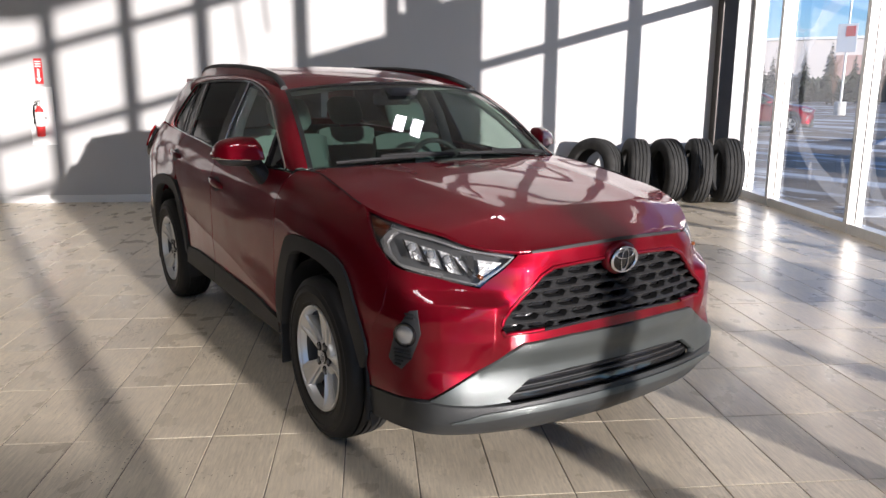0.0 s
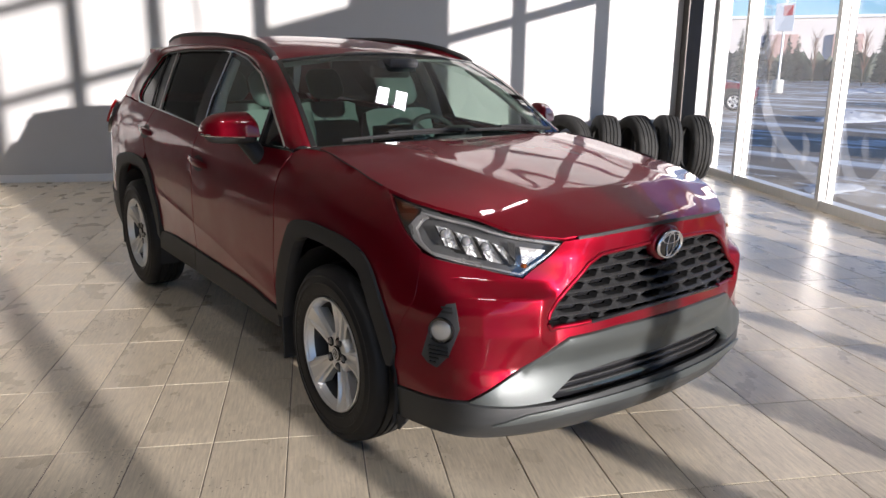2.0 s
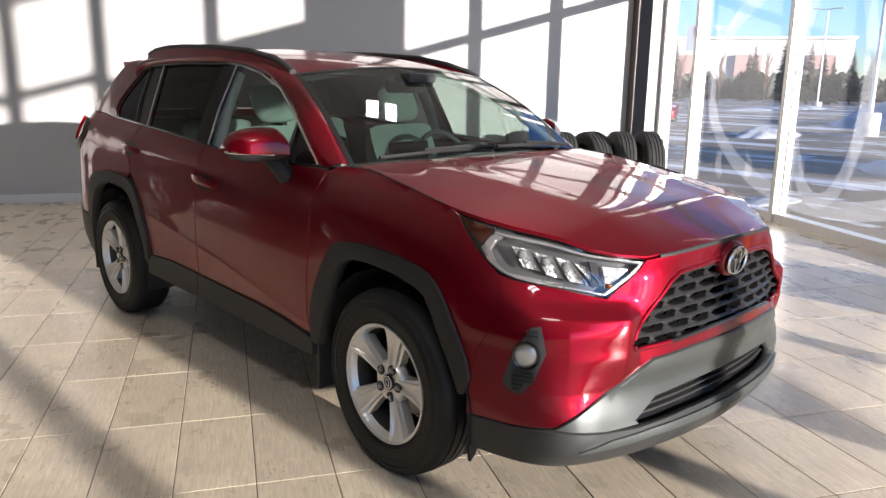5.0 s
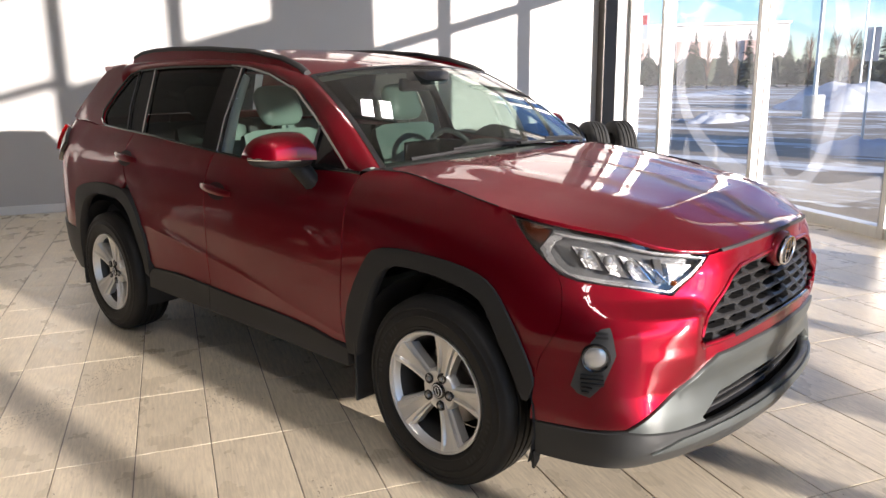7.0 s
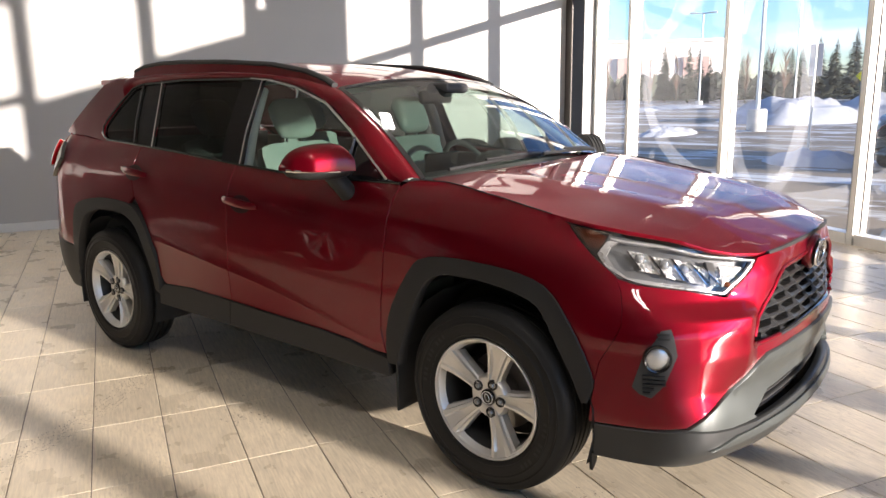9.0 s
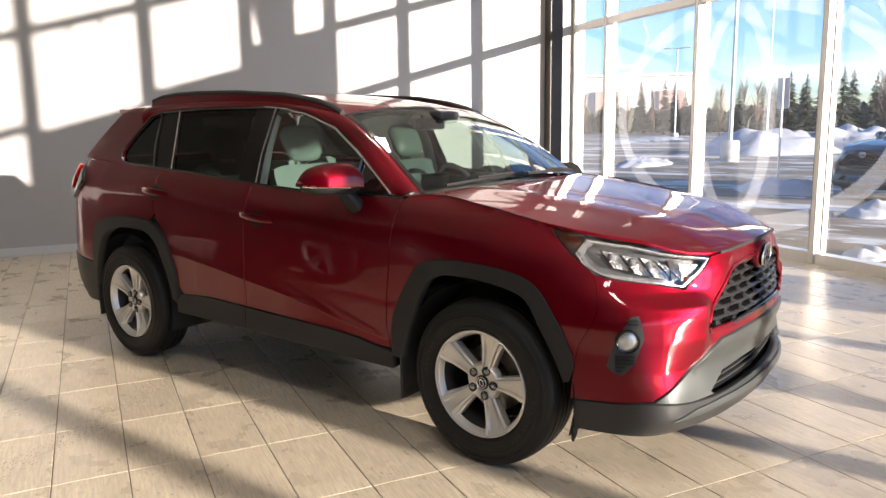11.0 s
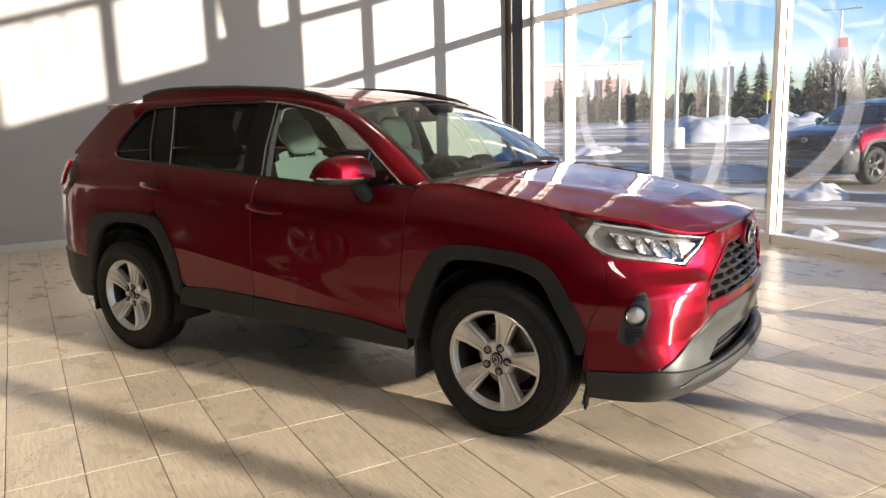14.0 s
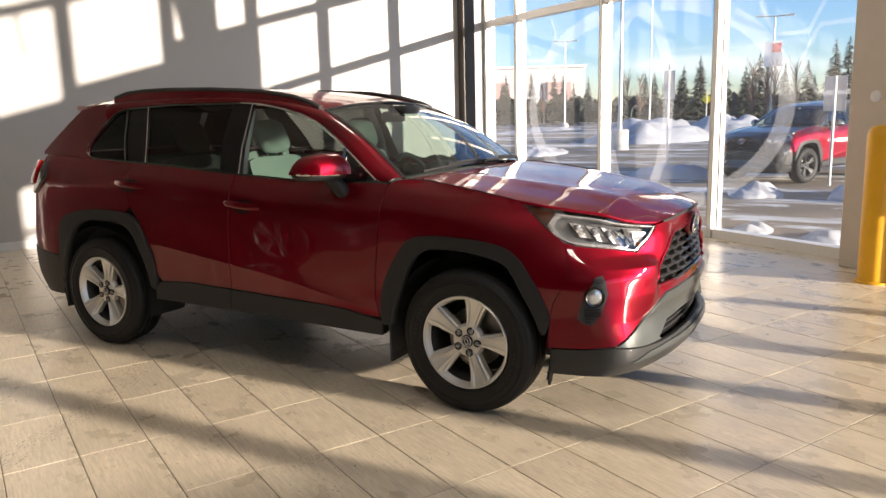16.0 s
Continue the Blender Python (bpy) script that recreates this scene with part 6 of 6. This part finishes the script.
for a in (0, 180, 270):
    box(0.05, 0.18, -0.016, 0.016, -0.008, 0.010, 0.004, bm=hubm, m=m @ pose(0, 0, 0, 0, 0, a))
part("wheel_hub", hubm, M_DASH, steer)


def seat(x, y, w):
    s = new("seat")
    s.parent = car
    s.matrix_basis = pose(x, y, 0)
    tagged(s, "pale grey leather car seat")

    def cushion(nm, hw, prof, mt=M_SEAT):
        rows = []
        for i in range(9):
            t = -1 + 2 * i / 8
            k2 = (1 - abs(t) ** 5) ** 0.5 if abs(t) < 1 else 0.0
            rows.append([(hw * t, yy + (0.5 - kk) * 0.04 * (1 - k2), zz - (1 - k2) * 0.02) for yy, zz, kk in prof])
        b = grid(rows)
        part(nm, b, mt, s, smooth=70)
    cushion("seat_base", w, [(-0.30, 0.62, 0), (-0.33, 0.70, 0), (-0.30, 0.755, 0.3), (-0.10, 0.745, 0.5), (0.15, 0.72, 0.6), (0.20, 0.62, 1)])
    cushion("backrest", w * 0.95, [(0.14, 0.66, 0), (0.13, 0.80, 0), (0.19, 1.00, 0), (0.27, 1.18, 0), (0.295, 1.225, 0.5), (0.35, 1.215, 1), (0.36, 1.10, 1), (0.30, 0.80, 1), (0.28, 0.62, 1)])
    rows = []
    for i in range(9):
        t = -1 + 2 * i / 8
        r = (1 - abs(t) ** 4) ** 0.5 if abs(t) < 1 else 0.25
        rows.append([(0.135 * t, 0.325 + 0.050 * r * math.cos(a) + 0.03 * math.sin(a), 1.345 + (0.040 + 0.065 * r) * math.sin(a)) for a in (2 * math.pi * q / 18 for q in range(18))])
    part("headrest", grid(rows, closed=True, caps=True), M_SEAT, s, smooth=70)
    for dx in (-0.05, 0.05):
        part("headrest_rod", tube([(dx, 0.32, 1.20), (dx, 0.325, 1.28)], 0.007, 6), M_CHROME, s)
    return s


seat(-0.36, 1.31, 0.25)
seat(0.37, 1.12, 0.25)
seat(-0.36, 2.02, 0.24)
seat(0.36, 2.02, 0.24)
part("roof_lining", grid([[(x, y, roof(min(abs(x), 0.6), y).z - 0.035) for x in (-0.58, -0.3, 0, 0.3, 0.58)] for y in (1.0, 1.3, 1.7, 2.1, 2.6, 3.1)]), M_TRIM, car, smooth=60)
part("rear_view_mirror", box(-0.12, 0.12, 0.93, 0.965, 1.415, 1.480, 0.015), M_DASH, car)
part("sensor_box", box(-0.09, 0.09, 0.80, 0.94, 1.465, 1.515, 0.02), M_DASH, car)
for left in (False, True):
    part("pillar_lining", mirrored(tube([(-0.715, 0.50, 1.14), (-0.66, 0.80, 1.33), (-0.60, 1.04, 1.465)], [0.022, 0.022, 0.02], 8), left), M_TRIM, car, smooth=60)
    part("sun_visor", mirrored(box(-0.50, -0.16, 0.99, 1.15, 1.500, 1.515, 0.006), left), M_TRIM, car)
    part("post_lining", mirrored(tube([(-0.765, 1.53, 1.12), (-0.70, 1.54, 1.32), (-0.61, 1.56, 1.50)], 0.035, 8), left), M_TRIM, car, smooth=60)

# ---- loose things in the room ----
def spare_tyre(u, v, turn, tilt, label):
    t = thing("tyre", ROOM @ pose(u, v, 0.434, 0, 0, turn) @ pose(0, 0, 0, 0, 90 + tilt, 0), label, "tyre", "row of tyres by the wall")
    prof = [(0.222, -0.085), (0.235, -0.108), (0.290, -0.116), (0.330, -0.108), (0.350, -0.092), (0.358, -0.066), (0.350, -0.063), (0.350, -0.055), (0.360, -0.052), (0.361, -0.024), (0.352, -0.021), (0.352, -0.012), (0.361, -0.009), (0.361, 0.009), (0.352, 0.012), (0.352, 0.021), (0.361, 0.024), (0.360, 0.052), (0.350, 0.055), (0.350, 0.063), (0.358, 0.066), (0.350, 0.092), (0.330, 0.108), (0.290, 0.116), (0.235, 0.108), (0.222, 0.085), (0.232, 0.06), (0.325, 0.04), (0.330, 0.0), (0.325, -0.04), (0.232, -0.06), (0.222, -0.085)]
    part("casing", lathe([(r * 1.2, z * 1.2) for r, z in prof], 64), M_USED, t, smooth=40)
    b = bmesh.new()
    for k in range(56):
        a = 2 * math.pi * k / 56
        for z0, z1, sk in ((-0.100, -0.060, 0.04), (0.060, 0.100, -0.04), (-0.050, -0.025, -0.03), (0.025, 0.050, 0.03)):
            pts = []
            for z, o in ((z0, 0.0), (z1, sk)):
                for w in (-0.006, 0.006):
                    rr = 0.3625 if abs(z) < 0.07 else 0.3625 - 0.25 * (abs(z) - 0.066)
                    pts.append((1.2 * rr * math.cos(a + o + w), 1.2 * rr * math.sin(a + o + w), 1.2 * z))
            v4 = [b.verts.new(p) for p in (pts[0], pts[1], pts[3], pts[2])]
            b.faces.new(v4)
    tagged(part("tread", b, M_CLAD, t), kind="stuff")
    return t


for i, (u, tn, tl) in enumerate(((4.22, -10, 0), (3.80, -12, 2), (3.38, 2, -2), (2.93, -8, 3), (2.42, 32, 8))):
    spare_tyre(u, 6.18 if i < 4 else 6.30, tn, tl, "black used tyre with worn tread standing against the wall")

# extinguisher on its board, with the arrow sign above
fx = thing("fire_extinguisher", ROOM @ pose(-4.81, FAR - 0.012, 0.82), "small red fire extinguisher hung on the wall board", "fire extinguisher")
m = Matrix.Translation((0.0, -0.075, 0))
part("cylinder", lathe([(0.0, 0.06), (0.045, 0.06), (0.052, 0.075), (0.052, 0.36), (0.045, 0.405), (0.022, 0.43), (0.020, 0.45), (0.0, 0.45)], 24, m), M_RED_SIGN, fx, smooth=45)
part("label_band", lathe([(0.0525, 0.19), (0.0528, 0.19), (0.0528, 0.37), (0.0525, 0.37)], 24, m), M_WHITE, fx, smooth=45)
part("valve", lathe([(0.018, 0.45), (0.020, 0.49), (0.012, 0.51), (0.0, 0.51)], 12, m), M_STEEL, fx, smooth=45)
part("handle", box(-0.012, 0.012, -0.16, -0.02, 0.505, 0.52, 0.004), M_STEEL, fx)
part("hose", tube([(0.0, -0.075, 0.48), (-0.05, -0.085, 0.46), (-0.066, -0.085, 0.36), (-0.064, -0.085, 0.22)], 0.010, 8), M_RUBBER, fx, smooth=60)
part("bracket", box(-0.058, 0.058, -0.030, 0.0, 0.28, 0.31, 0.004), M_STEEL, fx)
bd = thing("wall_board", ROOM @ pose(-4.81, FAR - 0.001, 0.765), "white board on the wall behind an extinguisher", "board")
part("panel", box(-0.155, 0.155, -0.010, 0.0, 0.0, 0.745, 0.003), M_WHITE, bd)
sg = thing("arrow_sign", ROOM @ pose(-4.80, FAR - 0.001, 1.545), "red sign with a white downward arrow on the wall", "sign")
part("plate", box(-0.05, 0.05, -0.008, 0.0, 0.0, 0.32, 0.002), M_RED_SIGN, sg)
part("arrow", slab([(0.0, 0.02), (0.036, 0.07), (0.014, 0.07), (0.014, 0.19), (-0.014, 0.19), (-0.014, 0.07), (-0.036, 0.07)], 0.003, m=pose(0, -0.008, 0, 90, 0, 0)), M_WHITE, sg)
for z in (0.215, 0.245, 0.275):
    part("print_bar", box(-0.036, 0.036, -0.011, -0.008, z, z + 0.014), M_WHITE, sg)

bo = thing("bollard", pose(3.03, -1.76, 0), "yellow painted steel bollard on the tiled floor", "bollard")
part("post", lathe([(0.0, 0.0), (0.110, 0.0), (0.110, 1.20), (0.100, 1.25), (0.070, 1.28), (0.0, 1.29)], 32), M_YELLOW, bo, smooth=50)
part("base_ring", lathe([(0.111, 0.0), (0.135, 0.0), (0.135, 0.012), (0.111, 0.02)], 32), M_YELLOW, bo, smooth=40)
sw2 = thing("wall_switch", GLAZ @ pose(INNER - 0.301, 0.40, 1.52), "small white round switch on the beige pier", "switch")
part("plate", lathe([(0.0, 0.0), (0.05, 0.0), (0.048, 0.012), (0.03, 0.018), (0.0, 0.018)], 20, pose(0, 0, 0, 0, -90, 0)), M_WHITE, sw2, smooth=40)

# the second car, parked outside
car2 = copy_thing(car, pose(14.25, 0.219, -0.18, 0, 0, 239.8))
car2.scale = (1.06, 1.06, 1.06)
tagged(car2, "dark grey SUV with red printed doors on the snowy lot", "car")
M_DARKPAINT = mat("dark grey car paint", (0.014, 0.015, 0.017), 0.35, 0.3, vary=0.03, coat=0.8, spec=0.2)
for ob in car2.children:
    if ob.name.split(".")[0] in ("hood", "roof", "pillar_rail", "rear_pillar", "front_bumper", "rear_quarter", "rail_base", "tailgate", "rear_spoiler", "door_mirror"):
        ob.material_slots[0].link = "OBJECT"
        ob.material_slots[0].material = M_DARKPAINT
# its wheels stand in shadow: that shade is put into the rim colour
for ob in [o for w in car2.children if w.type == "EMPTY" for p2 in w.children for o in (p2, *p2.children)]:
    if ob.type == "MESH" and ob.data.materials[0] == M_ALLOY:
        ob.material_slots[0].link = "OBJECT"
        ob.material_slots[0].material = M_ALLOY_DARK
for k, (y0, y1) in enumerate(((0.90, 1.28), (1.36, 1.42), (1.56, 1.70), (1.76, 2.04))):
    rows = [[ring(lerp(y0, y1, i / 4), z) * 1 + Vector((-0.004, 0, 0)) for i in range(5)] for z in (0.80, 0.88)]
    part("print_bar", mirrored(grid(rows), True), M_WHITE, car2, "pale printed lettering bar")
words = bpy.data.curves.new("lettering", "FONT")
words.body, words.size = "YOUR", 0.105
tmp = new("lettering", words)
me = tmp.to_mesh().copy()
bpy.data.objects.remove(tmp)
wx = max(abs(ring(y, z).x) for y in (0.6, 0.84) for z in (0.8, 0.88)) + 0.004
me.transform(Matrix(((0, 0, 1, wx), (1, 0, 0, 0.60), (0, 1, 0, 0.80), (0, 0, 0, 1))))
me.name = "lettering"
me.materials.append(M_WHITE)
let = new("lettering", me)
let.parent = car2
tagged(let, "white printed lettering")

# dark car standing beside the red one, mirrored in its doors
car3 = copy_thing(car, pose(-3.78, 3.10, 0, 0, 0, -11))
tagged(car3, "dark grey SUV standing on the showroom tiles", "car")
# bright trim and lamps are darkened too, so its reflection shows no sunlit glints
M_SHADE = mat("dark paint without glints", (0.016, 0.017, 0.019), 0.5, vary=0.05, coat=0.3, spec=0.2)
for ob in [o for c in car3.children if c.type == "MESH" for o in (c, *c.children)]:
    if ob.data.materials and ob.data.materials[0] in (M_PAINT, M_CHROME, M_SILVER, M_BAND, M_REFLECT, M_PROJ, M_FOG, M_GRILLE, M_AMBER, M_MARKER):
        ob.material_slots[0].link = "OBJECT"
        ob.material_slots[0].material = M_SHADE
# darker copy of the alloy, dims the wheels' image in the red doors
M_DIMMED_ALLOY = mat("alloy darkened for its reflection", (0.22, 0.22, 0.215), 0.5, 0.5, vary=0.1)
for ob in [o for w in car3.children if w.type == "EMPTY" for p2 in w.children for o in (p2, *p2.children)]:
    if ob.type == "MESH" and ob.data.materials[0] == M_ALLOY:
        ob.material_slots[0].link = "OBJECT"
        ob.material_slots[0].material = M_DIMMED_ALLOY


# dirt on the tiles: tyre prints and scattered specks
rf = random.Random(11)
v_d, f_d = [], []


def fleck(x, y, a, ln, w):
    k = len(v_d)
    dx, dy = math.cos(a) * ln / 2, math.sin(a) * ln / 2
    ex, ey = -math.sin(a) * w / 2, math.cos(a) * w / 2
    j = [rf.uniform(0.6, 1.2) for _ in range(6)]
    v_d.extend([(x - dx * j[0], y - dy * j[0], 0.0006), (x - ex * j[1] - dx * 0.4, y - ey * j[1] - dy * 0.4, 0.0006), (x - ex * j[2] + dx * 0.4, y - ey * j[2] + dy * 0.4, 0.0006), (x + dx * j[3], y + dy * j[3], 0.0006), (x + ex * j[4] + dx * 0.3, y + ey * j[4] + dy * 0.3, 0.0006), (x + ex * j[5] - dx * 0.4, y + ey * j[5] - dy * 0.4, 0.0006)])
    f_d.append(tuple(range(k, k + 6)))


track = [(-2.32, 1.55), (-2.09, 1.64), (-1.87, 1.71), (-1.68, 1.78), (-1.52, 1.84), (-1.17, 2.06), (-0.96, 2.19)]
for (x0, y0), (x1, y1) in zip(track, track[1:]):
    a = math.atan2(y1 - y0, x1 - x0)
    n = int(math.hypot(x1 - x0, y1 - y0) / 0.012)
    for i in range(n):
        x, y = lerp(x0, x1, i / n), lerp(y0, y1, i / n)
        for off in (-0.062, -0.038, -0.014, 0.014, 0.038, 0.062):
            if rf.random() < 0.50:
                fleck(x - math.sin(a) * off + rf.gauss(0, 0.002), y + math.cos(a) * off + rf.gauss(0, 0.002), a + (0.9 if off > 0 else -0.9) + rf.gauss(0, 0.10), rf.uniform(0.012, 0.024), rf.uniform(0.0022, 0.0045))
for x, y, n, sp in ((-0.88, 1.45, 16, 0.06), (-1.02, 1.18, 26, 0.06), (-1.20, 0.25, 12, 0.04), (-1.72, 0.14, 40, 0.09), (-0.72, -0.36, 34, 0.05), (-1.47, -0.01, 14, 0.05), (-1.66, 0.38, 16, 0.05), (-1.07, 1.27, 40, 0.05), (-1.18, 2.06, 20, 0.05), (-1.36, -0.12, 10, 0.05), (-0.55, -0.75, 10, 0.08), (-0.2, -1.2, 12, 0.10), (-1.9, 0.9, 10, 0.1)):
    for _ in range(n):
        fleck(x + rf.gauss(0, sp), y + rf.gauss(0, sp), rf.uniform(0, 3.1), rf.uniform(0.004, 0.018), rf.uniform(0.002, 0.006))
me = bpy.data.meshes.new("floor_dirt")
me.from_pydata(v_d, [], f_d)
me.materials.append(M_DIRT)
tagged(new("floor_dirt", me), "scattered dirt flecks and tyre prints on the tiles", "dirt", kind="stuff")

# red car at the far side of the lot
car4 = copy_thing(car, pose(25.8, 15.1, -0.18, 0, 0, 32.7))
tagged(car4, "red SUV parked far off on the snowy lot", "car")

# ---- floor tiles, last ----
floor = tagged(part("floor", box(-16.0, 4.75, -12.0, FAR, -0.010, -0.0035), M_GROUT, m=ROOM), "large beige stone floor tiles with dark joints", "floor", kind="structure")
PU, PV, U0, V0 = 0.295, 0.605, -0.099, -0.994


def tile_verts(u, v, g=0.0022, c=0.0016, w=PU, h=PV):
    u0, u1, v0, v1 = u + g, u + w - g, v + g, v + h - g
    return [(u0, v0, -0.006), (u1, v0, -0.006), (u1, v1, -0.006), (u0, v1, -0.006), (u0, v0, -c), (u1, v0, -c), (u1, v1, -c), (u0, v1, -c), (u0 + c, v0 + c, 0), (u1 - c, v0 + c, 0), (u1 - c, v1 - c, 0), (u0 + c, v1 - c, 0)]


TILE_FACES = [(0, 1, 5, 4), (1, 2, 6, 5), (2, 3, 7, 6), (3, 0, 4, 7), (4, 5, 9, 8), (5, 6, 10, 9), (6, 7, 11, 10), (7, 4, 8, 11), (8, 9, 10, 11)]
tile_mesh = bpy.data.meshes.new("tile")
tile_mesh.from_pydata(tile_verts(0, 0), [], TILE_FACES)
tile_mesh.materials.append(M_TILE)
rest_v, rest_f = [], []
for i in range(-54, 18):
    for j in range(-19, 13):
        u, v = U0 + i * PU, V0 + j * PV
        edge = (INNER - 0.01 + math.sin(radians(4.6)) * (v + PV / 2)) / math.cos(radians(4.6))
        if u + PU > edge + 0.35 or v + PV > FAR + 0.4 or u < -16.0 or v < -12:
            continue
        if -3.35 <= u <= 1.3 and -2.3 <= v <= 9 and not (v > 4.2) and not (v < -1.8 and u < -2):
            ob = new("tile", tile_mesh)
            ob.parent = floor
            ob.location = (u, v, 0)
        else:
            k = len(rest_v)
            rest_v += tile_verts(u, v)
            rest_f += [tuple(a + k for a in f) for f in TILE_FACES]
rest_mesh = bpy.data.meshes.new("tile_field")
rest_mesh.from_pydata(rest_v, [], rest_f)
rest_mesh.materials.append(M_TILE_REST)
rest = tagged(new("tile_field", rest_mesh), kind="stuff")
rest.parent = floor
